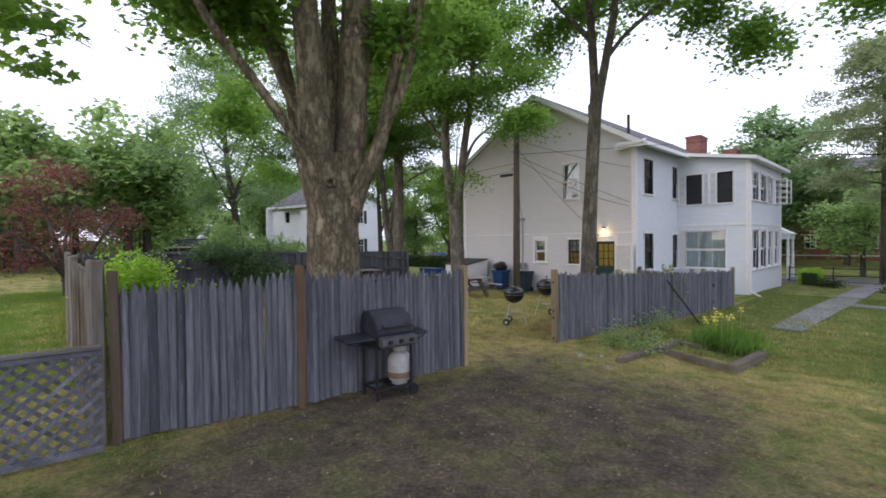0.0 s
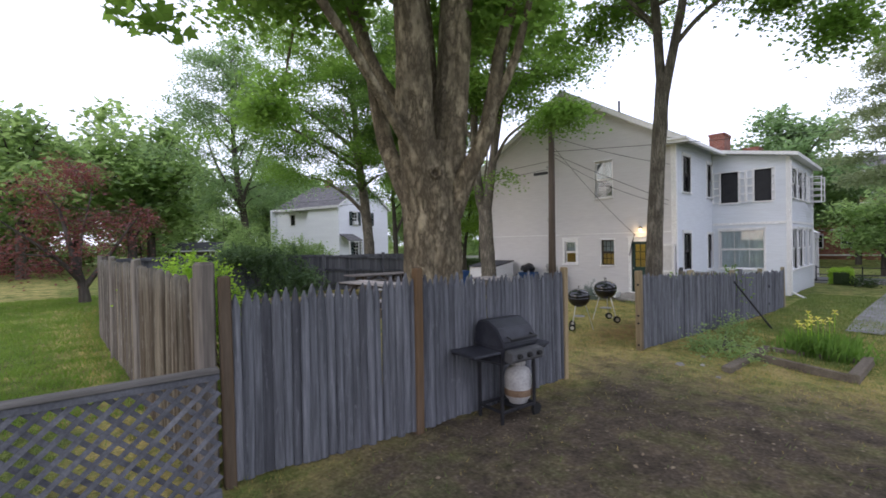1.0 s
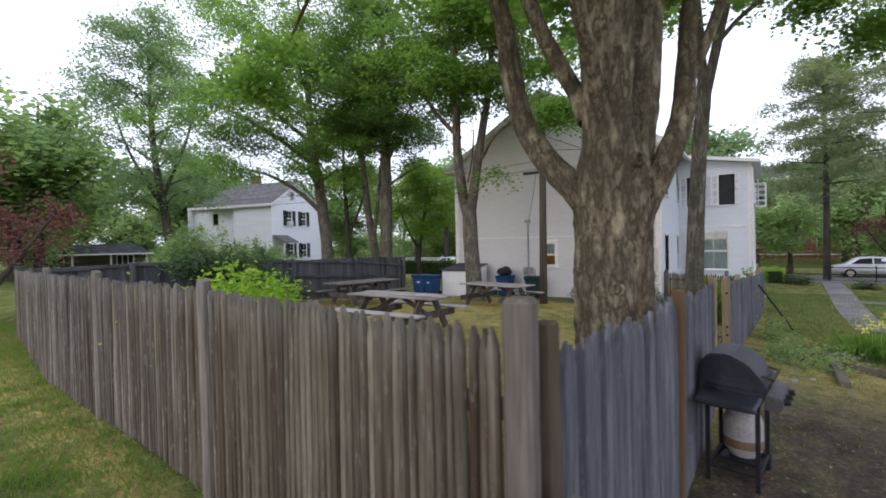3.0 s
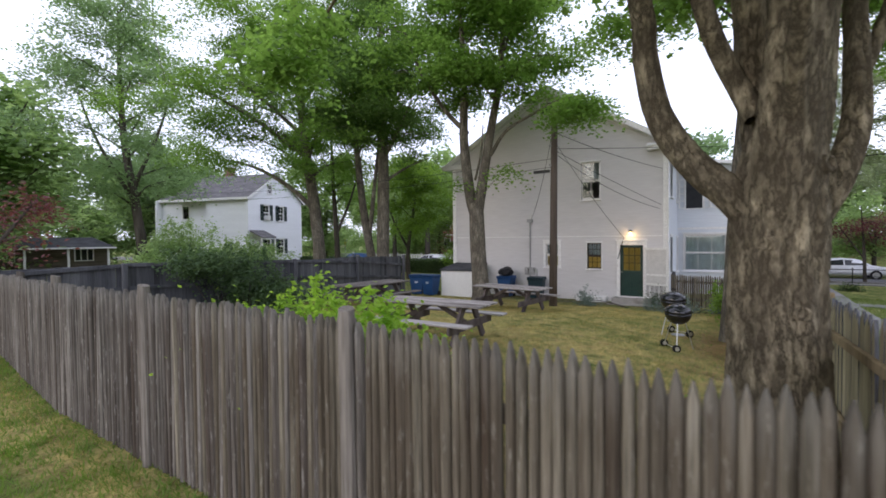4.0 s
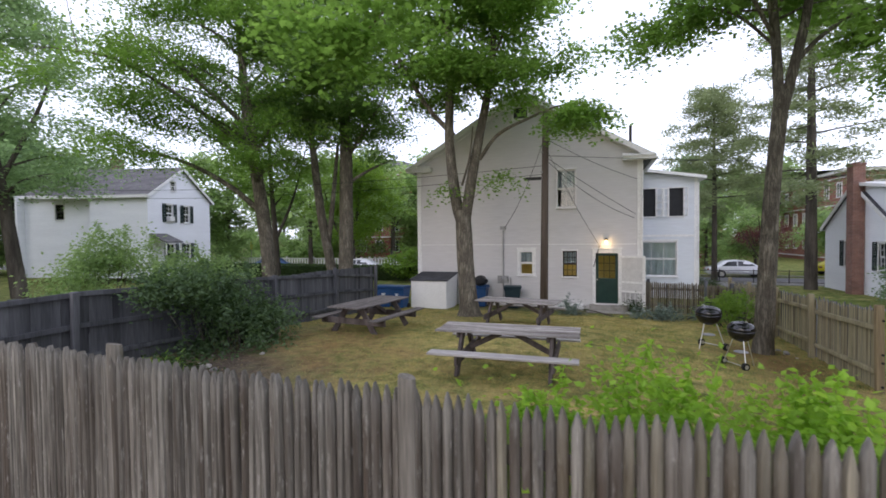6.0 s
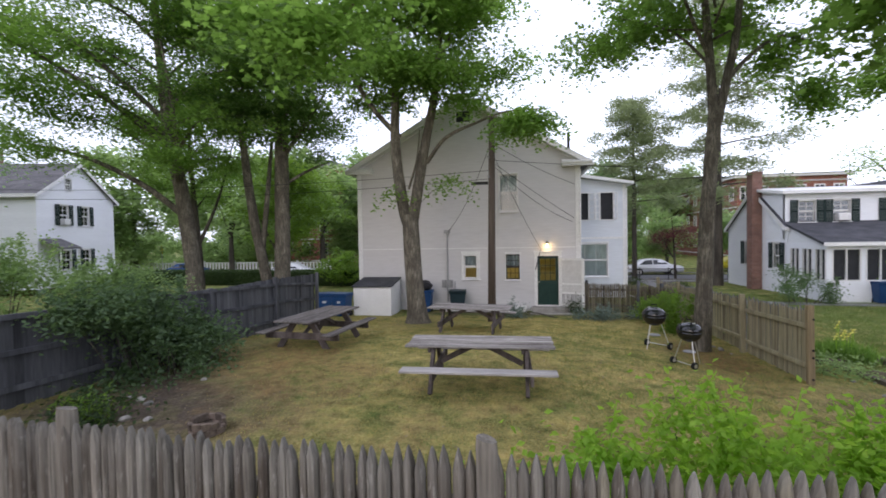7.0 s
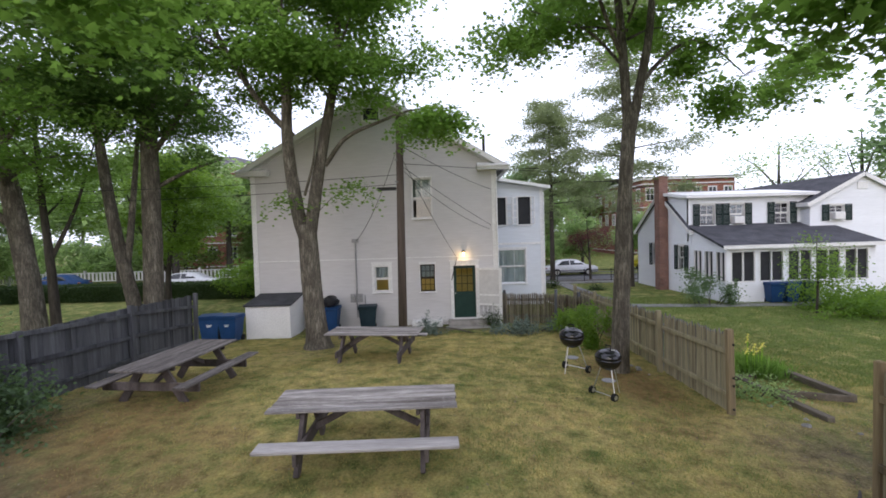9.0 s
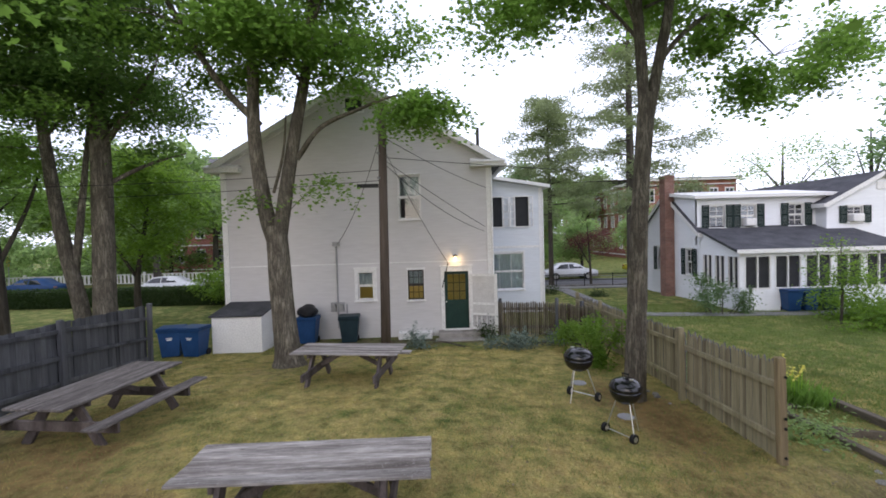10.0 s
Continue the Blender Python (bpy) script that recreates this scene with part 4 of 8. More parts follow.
rod(bm, (-0.06, 13.6 - HY, 0.5), (-0.06, 13.6 - HY, hz(0.95)), 0.02)
part("conduit", bm, M["grey_metal"], house)
for yy in (14.08, 13.80):
    bm = bmesh.new()
    rod(bm, (-0.02, yy - HY, hz(0.90)), (-0.16, yy - HY, hz(0.90)), 0.09, 0.085, 14)
    box(bm, -0.07, 0, yy - HY - 0.1, yy - HY + 0.1, hz(0.68), hz(1.02))
    part("electric_meter", bm, M["grey_metal"], house)
part("cable_box", boxbm(-0.12, 0, 13.80 - HY, 14.05 - HY, hz(3.05), hz(3.2)), M["grey_metal"], house)
bm = bmesh.new()
rod(bm, (0.25, 8.72 - HY, EAVE), (0.25, 8.72 - HY, hz(7.2)), 0.06, None, 10)
part("vent_pipe", bm, M["dark_frame"], house)
bm = bmesh.new()
rod(bm, (1.9, 11.4 - HY, EAVE + 1), (1.9, 11.4 - HY, hz(8.55)), 0.05, None, 8)
part("vent_pipe", bm, M["dark_frame"], house)
chimney(house, 12.6, 1.8, 1.3, 0.8, EAVE, hz(8.35), M["brick"])
chimney(house, 18.6 - 2.2, 0.9, 1.1, 0.8, EAVE - 0.5, hz(7.9), M["brick"])
# the lit back room behind door and windows
bm = bmesh.new()
box(bm, 0.16, 3.6, 0.2, 6.2, 0.2, 0.3)
box(bm, 3.6, 3.7, 0.2, 6.2, 0.2, 2.9)
box(bm, 0.16, 3.6, 0.1, 0.2, 0.2, 2.9)
box(bm, 0.16, 3.6, 6.2, 6.3, 0.2, 2.9)
box(bm, 0.16, 3.7, 0.1, 6.3, 2.9, 3.0)
part("room", bm, M["room"], house, "warmly lit back room")
room_light = new("room_light", bpy.data.lights.new("room_light", "POINT"))
room_light.data.energy, room_light.data.color, room_light.data.shadow_soft_size = 30.0, (1.0, 0.66, 0.24), 0.15
room_light.matrix_basis = pose(HX + 2.0, HY + 3.2, 2.1)
part("floor_slab", boxbm(0.15, HD - 0.15, 0.15, HW - 0.15, 3.35, 3.45), M["dark_room"], house)

# two-storey sun porch
PX0, PX1, PY0 = 22.85 - HX, 28.8 - HX, 5.5 - HY
PW = -PY0
ptop = hz(5.42)
f_open = [(0.35, 1.03, hz(3.65), hz(5.0)), (1.62, 2.24, hz(3.65), hz(5.0)), (0.3, 1.95, hz(0.75), hz(2.42))]
porch = house
clap_wall("wall", porch, (PX0, 0, 0), (0, -1, 0), PW, ptop, f_open, M["clap_skylit"])
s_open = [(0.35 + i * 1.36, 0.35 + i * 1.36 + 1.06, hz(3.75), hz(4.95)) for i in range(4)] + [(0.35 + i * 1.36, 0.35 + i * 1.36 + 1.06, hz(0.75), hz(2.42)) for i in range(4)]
clap_wall("wall", porch, (PX0, PY0, 0), (1, 0, 0), PX1 - PX0, ptop, s_open, M["clap_skylit"])
clap_wall("wall", porch, (PX1, PY0, 0), (0, 1, 0), PW, ptop, [], M["clap_skylit"])
bm = bmesh.new()
vs = [bm.verts.new(p) for p in ((PX0 - 0.35, PY0 - 0.35, ptop - 0.05), (PX1 + 0.35, PY0 - 0.35, ptop - 0.05), (PX1 + 0.35, 0, ptop + 0.5), (PX0 - 0.35, 0, ptop + 0.5))]
vs += [bm.verts.new((v.co.x, v.co.y, v.co.z + 0.14)) for v in vs]
for q in ((3, 2, 1, 0), (4, 5, 6, 7), (0, 1, 5, 4), (1, 2, 6, 5), (2, 3, 7, 6), (3, 0, 4, 7)):
    bm.faces.new([vs[i] for i in q])
part("roof", bm, M["white"], house, "shallow pale roof over the sun porch")
bm = bmesh.new()
vs = [bm.verts.new(p) for p in ((PX0 + 0.0, PY0, ptop), (PX0 + 0.0, 0, ptop), (PX0 + 0.0, 0, ptop + 0.46), (PX0 + 0.12, PY0, ptop), (PX0 + 0.12, 0, ptop), (PX0 + 0.12, 0, ptop + 0.46))]
for q in ((0, 2, 1), (3, 4, 5), (0, 3, 5, 2)):
    bm.faces.new([vs[i] for i in q])
part("trim", bm, M["clap_skylit"], house)
bm = bmesh.new()
for xx, yy in ((PX0 - 0.03, PY0 - 0.03), (PX1 - 0.1, PY0 - 0.03)):
    box(bm, xx, xx + 0.14, yy, yy + 0.14, 0, ptop)
box(bm, PX0 - 0.04, PX0, PY0 + 0.12, -0.02, hz(2.66), hz(2.76))
box(bm, PX0 + 0.12, PX1 - 0.11, PY0 - 0.04, PY0, hz(2.66), hz(2.76))
part("trim", bm, M["white"], house)
part("foundation", boxbm(PX0 + 0.1, PX1 - 0.1, PY0 + 0.1, 0, -0.4, 0.02), M["stone"], house)
bm = bmesh.new()
rod(bm, (PX0 - 0.05, PY0 - 0.06, 0.25), (PX0 - 0.05, PY0 - 0.06, ptop - 0.2), 0.035)
rod(bm, (PX0 - 0.05, PY0 - 0.06, 0.25), (PX0 - 0.7, PY0 - 0.7, 0.04), 0.035)
part("downspout", bm, M["white"], house)
fwf = wall_frame((PX0, 0, 0), (0, -1, 0))
pwf = wall_frame((PX0, PY0, 0), (1, 0, 0))


def open_casement(wf, q, sides, label=""):
    """A dark opening in a white casing with casement leaves swung out."""
    w, h = q[1] - q[0], q[3] - q[2]
    m = wf @ pose((q[0] + q[1]) / 2, 0, q[2])
    bm = bmesh.new()
    for s in (-1, 1):
        box(bm, s * (w / 2 + 0.04) - 0.04, s * (w / 2 + 0.04) + 0.04, -0.1, 0.04, -0.05, h + 0.05)
    box(bm, -w / 2, w / 2, -0.1, 0.042, h, h + 0.05)
    box(bm, -w / 2, w / 2, -0.1, 0.06, -0.05, 0)
    win = part("window", bm, M["white"], house, label, m=m)
    part("screen", boxbm(-w / 2, w / 2, -0.06, -0.045, 0, h), M["screen"], win, "dark insect screen")
    for s, ang in sides:
        bm = bmesh.new()
        lw = w * 0.5 if len(sides) == 1 else w * 0.48
        box(bm, 0, 0.05, -0.015, 0.015, 0, h)
        box(bm, lw - 0.05, lw, -0.015, 0.015, 0, h)
        for i in range(5):
            z = (h - 0.04) * i / 4
            box(bm, 0.05, lw - 0.05, -0.013, 0.013, z, z + 0.04)
        leaf = part("casement", bm, M["white"], win, m=pose(s * w / 2, 0.045, 0, 0, 0, ang))
    return win


open_casement(fwf, f_open[0], [(-1, 150), (1, 20)], "open casement window with dark screen")
open_casement(fwf, f_open[1], [(-1, 155), (1, 60)], "open casement window with dark screen")
window(house, fwf, *f_open[2], M["white"], M["white"], 3, 1, 0.06, curtain=(M["blind"], 0.0), label="wide porch window with drawn pale curtains")
for i, q in enumerate(s_open):
    if i in (2, 3):
        open_casement(pwf, q, [(-1, 70), (1, 100)] if i == 3 else [(-1, 160)], "open casement window")
    else:
        window(house, pwf, *q, M["white"], M["white"], 2, 2 if i < 4 else 1, 0.06, curtain=(M["blind"], 0.0), label="porch window with drawn pale curtains")
# small columned entrance porch at the street end
bm = bmesh.new()
X0, X1, Y0, Y1 = 34.6 - HX, 36.2 - HX, 6.1 - HY, 7.5 - HY
box(bm, X0, X1, Y0, Y1, hz(2.0), hz(2.3))
vs = [bm.verts.new(p) for p in ((X0 - 0.1, Y0 - 0.1, hz(2.31)), (X0 - 0.1, Y1 + 0.1, hz(2.31)), (X0 - 0.1, (Y0 + Y1) / 2, hz(2.75)), (X1, Y0 - 0.1, hz(2.31)), (X1, Y1 + 0.1, hz(2.31)), (X1, (Y0 + Y1) / 2, hz(2.75)))]
for q in ((0, 2, 1), (3, 4, 5), (0, 3, 5, 2), (1, 2, 5, 4)):
    bm.faces.new([vs[i] for i in q])
portico = part("portico", bm, M["white"], house)
for xx in (X0 + 0.1, X1 - 0.1):
    for yy in (Y0 + 0.1, Y1 - 0.1):
        bm = bmesh.new()
        rod(bm, (xx, yy, 0), (xx, yy, hz(2.0)), 0.09, 0.075, 12)
        part("column", bm, M["white"], portico)


# ---- the white house with the glazed porch ----
RX, RY, RZ = 21.4, -2.7, -0.4
rhouse = thing("house", pose(RX, RY, RZ), "white sided house with green shutters and a glazed porch", "house")


def rz(z):
    return z - RZ


# gable end towards the yard, and the body
bx0, bx1, be, br = 24.27 - RX, 30.80 - RX, rz(3.05), rz(5.25)
bmid = (bx0 + bx1) / 2
bs = (br - be) / (bmid - bx0)
e_open = [(bx1 - (25.55 - RX), bx1 - (24.95 - RX), rz(0.95), rz(2.25)), (bx1 - (28.60 - RX), bx1 - (28.00 - RX), rz(1.0), rz(2.3))]
clap_wall("wall", rhouse, (bx1, 0, 0), (-1, 0, 0), bx1 - bx0, br, e_open, M["white_far"], 0.13,
          left=lambda z: max(0, (z - be) / bs), right=lambda z: (bx1 - bx0) - max(0, (z - be) / bs))
ewf = wall_frame((bx1, 0, 0), (-1, 0, 0))
for q in e_open:
    window(rhouse, ewf, *q, M["white"], M["white"], 2, 2, 0.06, shutters=M["shutter"])
clap_wall("wall", rhouse, (bx0, 0, 0), (0, -1, 0), 11.5, be, [], M["white_far"], 0.13)
clap_wall("wall", rhouse, (bx1, -11.5, 0), (0, 1, 0), 11.5, be, [], M["white_far"], 0.13)
gable_roof(rhouse, bx0, bx1, -11.5, 0, be, br, 0.15, 0.2, M["roof"], along="y")
chimney(rhouse, 27.00 - RX, 0.28, 0.62, 0.5, 0, rz(6.25), M["brick_old"])
# long shed dormer with three shuttered windows
dx = 24.55 - RX
ow = [(0.62, 1.38), (2.2, 2.95), (4.6, 5.34)]
d_open = [(a_, b_, rz(3.36) - 2.9, rz(4.42) - 2.9) for a_, b_ in ow]
clap_wall("wall", rhouse, (dx, 0.02, 2.9), (0, -1, 0), 6.5, rz(4.78) - 2.9, d_open, M["white_far"], 0.13)
dwf = wall_frame((dx, 0.02, 2.9), (0, -1, 0))
for i, q in enumerate(d_open):
    window(rhouse, dwf, *q, M["white"], M["white"], 2, 2, 0.05, shutters=M["shutter"], air=(i == 1))
bm = bmesh.new()
vs = [bm.verts.new(p) for p in ((dx, 0.02, 2.9), (dx, 0.02, rz(4.78)), (bmid, 0.02, rz(5.2)), (bmid, 0.02, 2.9))]
bm.faces.new(vs)
part("dormer_cheek", bm, M["white_far"], rhouse)
bm = bmesh.new()
vs = [bm.verts.new(p) for p in ((dx - 0.35, 0.3, rz(4.78)), (dx - 0.35, -6.75, rz(4.78)), (bmid + 0.3, -6.75, rz(5.25)), (bmid + 0.3, 0.3, rz(5.25)))]
vs += [bm.verts.new((v.co.x, v.co.y, v.co.z + 0.16)) for v in vs]
for q in ((0, 1, 2, 3), (7, 6, 5, 4), (4, 5, 1, 0), (5, 6, 2, 1), (6, 7, 3, 2), (7, 4, 0, 3)):
    bm.faces.new([vs[i] for i in q])
part("roof", bm, M["white"], rhouse, "pale flat dormer roof")
# glazed porch
pw, pd = 6.95, bx0
p_open = [(0.2 + i * 1.32, 0.2 + i * 1.32 + 1.14, rz(0.63), rz(2.03)) for i in range(5)]
clap_wall("wall", rhouse, (0, 0, 0), (0, -1, 0), pw, rz(2.3), p_open, M["white_far"], 0.13)
q_open = [(0.2 + i * 0.95, 0.2 + i * 0.95 + 0.75, rz(0.63), rz(2.03)) for i in range(3)]
clap_wall("wall", rhouse, (pd, 0, 0), (-1, 0, 0), pd, rz(2.3), q_open, M["white_far"], 0.13)
clap_wall("wall", rhouse, (0, -pw, 0), (1, 0, 0), pd, rz(2.3), [], M["white_far"], 0.13)
for wf, ops in ((wall_frame((0, 0, 0), (0, -1, 0)), p_open), (wall_frame((pd, 0, 0), (-1, 0, 0)), q_open)):
    for a_, b_, c_, d_ in ops:
        bm = bmesh.new()
        w = b_ - a_
        box(bm, -w / 2, -w / 2 + 0.05, -0.08, 0.03, 0, d_ - c_)
        box(bm, w / 2 - 0.05, w / 2, -0.08, 0.03, 0, d_ - c_)
        box(bm, -0.03, 0.03, -0.08, 0.03, 0, d_ - c_)
        box(bm, -w / 2 + 0.05, -0.03, -0.08, 0.03, 0, 0.05)
        box(bm, 0.03, w / 2 - 0.05, -0.08, 0.03, 0, 0.05)
        win = part("window", bm, M["white"], rhouse, "screened porch window", m=wf @ pose((a_ + b_) / 2, 0, c_))
        pn = part("pane", boxbm(-w / 2 + 0.05, w / 2 - 0.05, -0.055, -0.05, 0.05, d_ - c_), M["screen"], win, "dark screened pane")
bm = bmesh.new()
e = 0.3
top = [(-e, e, rz(2.36)), (-e, -pw - e, rz(2.36)), (pd + 0.3, -pw - e, rz(3.34)), (pd + 0.3, e * 0.2, rz(3.34))]
vs = [bm.verts.new(p) for p in top] + [bm.verts.new((p[0], p[1], p[2] - 0.12)) for p in top]
for q in ((0, 1, 2, 3), (7, 6, 5, 4), (4, 5, 1, 0), (5, 6, 2, 1), (6, 7, 3, 2), (7, 4, 0, 3)):
    bm.faces.new([vs[i] for i in q])
part("roof", bm, M["roof"], rhouse, "dark shingled porch roof")
bm = bmesh.new()
vs = [bm.verts.new(p) for p in ((0, 0.0, rz(2.25)), (pd, 0.0, rz(2.25)), (pd, 0.0, rz(3.2)))]
bm.faces.new(vs)
part("porch_gable", bm, M["white_far"], rhouse)
part("fascia", boxbm(-e - 0.03, -e, -pw - e, e, rz(2.2), rz(2.37)), M["white"], rhouse)
part("porch_floor", boxbm(0.15, pd, -pw + 0.15, -0.15, 0.0, rz(0.1)), M["dark_room"], rhouse)
# wing with its own gable
wx, w0, w1 = 23.90 - RX, -8.65 - RY, -14.00 - RY
wmid, we, wr = (w0 + w1) / 2, rz(4.35), rz(5.75)
ws = (wr - we) / (w0 - wmid)
w_open = [(0.98, 1.72, rz(3.42), rz(4.18))]
clap_wall("wall", rhouse, (wx, w0, 0), (0, -1, 0), w0 - w1, wr, w_open, M["white_far"], 0.13,
          left=lambda z: max(0, (z - we) / ws), right=lambda z: (w0 - w1) - max(0, (z - we) / ws))
wwf = wall_frame((wx, w0, 0), (0, -1, 0))
window(rhouse, wwf, *w_open[0], M["white"], M["white"], 2, 2, 0.05, shutters=M["shutter"], air=True)
clap_wall("wall", rhouse, (bx1 + 3, w0, 0), (-1, 0, 0), bx1 + 3 - wx, we, [], M["white_far"], 0.13)
gable_roof(rhouse, wx, bx1 + 3, w1, w0, we, wr, 0.25, 0.2, M["roof"], along="x")
bm = bmesh.new()
box(bm, 2.42, 2.95, 0.02, 0.06, rz(5.0), rz(5.35))
part("gable_vent", bm, M["white"], rhouse, m=wwf)
bm = bmesh.new()
rod(bm, (bx0 + 1.2, -8.2, rz(4.9)), (bx0 + 1.2, -8.2, rz(5.35)), 0.06)
part("vent_pipe", bm, M["dark_frame"], rhouse)


# ---- the white house beyond the back fence ----
lh = thing("house", pose(22.4, 40.3, 0.05, 0, 0, 13.9), "white two-storey house with dark green shutters behind trees", "house")
LW, LM, LE = 7.35, 4.4, 6.0
l_open = [(1.85, 2.6, 4.1, 5.4), (3.85, 4.6, 4.1, 5.4), (2.0, 2.75, 1.1, 2.4), (3.85, 4.6, 1.1, 2.4), (2.45, 3.0, 6.5, 7.2)]
lr = 8.3
clap_wall("wall", lh, (0, 0, 0), (1, 0, 0), LW, lr, l_open, M["white_far"], 0.14,
          left=lambda z: max(0, (z - LE) * LW / 2 / (lr - LE)), right=lambda z: LW - max(0, (z - LE) * LW / 2 / (lr - LE)))
lwf = wall_frame((0, 0, 0), (1, 0, 0))
for i, q in enumerate(l_open):
    window(lh, lwf, *q, M["white"], M["white"], 2, 2, 0.06, shutters=M["shutter"] if i < 4 else None, air=(i == 0))
clap_wall("wall", lh, (0, LM, 0), (0, -1, 0), LM, LE, [], M["white_far"], 0.14)
clap_wall("wall", lh, (0.6, 10.3, 0), (0, -1, 0), 10.3 - LM, LE, [(2.6, 3.3, 4.3, 5.4)], M["white_far"], 0.14)
window(lh, wall_frame((0.6, 10.3, 0), (0, -1, 0)), 2.6, 3.3, 4.3, 5.4, M["white"], M["dark_frame"], 2, 2, 0.06)
clap_wall("wall", lh, (LW, 0, 0), (0, 1, 0), 10.3, LE, [], M["white_far"], 0.14)
clap_wall("wall", lh, (LW + 3, 10.3, 0), (-1, 0, 0), LW + 3, LE, [], M["white_far"], 0.14)
gable_roof(lh, 0, LW, 0, LM + 3.4, LE, lr, 0.3, 0.25, M["roof_grey"], along="y")
bm = bmesh.new()
a = [(0.3, LM - 0.1, LE), (LW + 3.3, LM - 0.1, LE), (LW + 3.3, 10.6, LE), (0.3, 10.6, LE), (3.6, 7.4, 8.7), (LW, 7.4, 8.7)]
vs = [bm.verts.new(p) for p in a]
for q in ((0, 1, 5, 4), (1, 2, 5), (2, 3, 4, 5), (3, 0, 4), (3, 2, 1, 0)):
    bm.faces.new([vs[i] for i in q])
part("roof", bm, M["roof_grey"], lh, "grey hipped roof")
part("fascia", boxbm(0.22, 0.3, LM, 10.6, LE - 0.15, LE + 0.06), M["white"], lh)
chimney(lh, 5.0, 6.5, 0.7, 0.7, 7.5, 9.5, M["brick_old"])
bm = bmesh.new()
vs = [bm.verts.new(p) for p in ((0.1, -1.3, 2.6), (1.9, -1.3, 2.6), (1.9, 0, 3.2), (0.1, 0, 3.2), (0.1, -1.3, 2.5), (1.9, -1.3, 2.5), (1.9, 0, 3.1), (0.1, 0, 3.1))]
for q in ((0, 1, 2, 3), (7, 6, 5, 4), (4, 5, 1, 0), (5, 6, 2, 1), (6, 7, 3, 2), (7, 4, 0, 3)):
    bm.faces.new([vs[i] for i in q])
canopy = part("porch_canopy", bm, M["roof_grey"], lh)
for xx in (0.2, 1.8):
    bm = bmesh.new()
    rod(bm, (xx, -1.2, 0), (xx, -1.2, 2.55), 0.05)
    part("porch_post", bm, M["white"], lh)


# ---- the red brick block across the street ----
def brick_block(m, w, d, floors, label, bays, rise=2.2, fh=3.2):
    """A brick building with rows of white-trimmed windows, stone bands and a hipped roof. Its front faces -x, w runs along y."""
    b = thing("apartment_building", m, label, "building")
    H = floors * fh + 0.7
    part("wall", boxbm(0.12, d, -w / 2 + 0.12, w / 2 - 0.12, -1, H), M["brick"], b)
    bm = bmesh.new()
    for k in range(floors + 1):
        box(bm, 0.02, d + 0.1, -w / 2 + 0.02, w / 2 - 0.02, k * fh + 0.05, k * fh + 0.2)
    box(bm, -0.4, d + 0.4, -w / 2 - 0.4, w / 2 + 0.4, H, H + 0.35)
    part("stone_band", bm, M["white"], b)
    bm = bmesh.new()
    o = 0.6
    vs = [bm.verts.new(p) for p in ((-o, -w / 2 - o, H + 0.35), (d + o, -w / 2 - o, H + 0.35), (d + o, w / 2 + o, H + 0.35), (-o, w / 2 + o, H + 0.35), (d / 2, -w / 2 + d / 2, H + 0.4 + rise), (d / 2, w / 2 - d / 2, H + 0.4 + rise))]
    for q in ((0, 1, 4), (1, 2, 5, 4), (2, 3, 5), (3, 0, 4, 5), (3, 2, 1, 0)):
        bm.faces.new([vs[i] for i in q])
    part("roof", bm, M["roof_grey"], b)
    for k in range(floors):
        for i in range(bays):
            y = -w / 2 + w * (i + 0.5) / bays
            z = k * fh + 1.1
            bm = bmesh.new()
            for q in ((-0.62, -0.5, -0.1, 1.75), (0.5, 0.62, -0.1, 1.75), (-0.5, 0.5, 1.6, 1.75), (-0.5, 0.5, -0.1, 0.0), (-0.03, 0.03, 0, 1.6), (-0.5, -0.03, 0.77, 0.83), (0.03, 0.5, 0.77, 0.83)):
                box(bm, 0.03, 0.12, y + q[0], y + q[1], z + q[2], z + q[3])
            win = part("window", bm, M["white"], b)
            part("pane", boxbm(0.09, 0.118, y - 0.5, y + 0.5, z, z + 1.6), M["car_glass"], win)
        nb = max(3, int(d / 3))
        for i in range(nb):
            x = d * (i + 0.5) / nb
            z = k * fh + 1.1
            bm = bmesh.new()
            for q in ((-0.62, -0.5, -0.1, 1.75), (0.5, 0.62, -0.1, 1.75), (-0.5, 0.5, 1.6, 1.75), (-0.5, 0.5, -0.1, 0.0), (-0.03, 0.03, 0, 1.6)):
                box(bm, x + q[0], x + q[1], w / 2 - 0.12, w / 2 - 0.03, z + q[2], z + q[3])
            win = part("window", bm, M["white"], b)
            part("pane", boxbm(x - 0.5, x + 0.5, w / 2 - 0.118, w / 2 - 0.09, z, z + 1.6), M["car_glass"], win)
    return b


brick_block(pose(63, -23.9, -0.4), 13, 40, 3, "red brick apartment block with white trimmed windows", 6, 2.0, 3.2)
brick_block(pose(75, 5, -0.4), 26, 12, 3, "red brick apartment block behind street trees", 9)
brick_block(pose(62, 42, -0.4), 14, 12, 4, "tall red brick block behind trees", 5)


# ---- fences ----
PH = 1.6


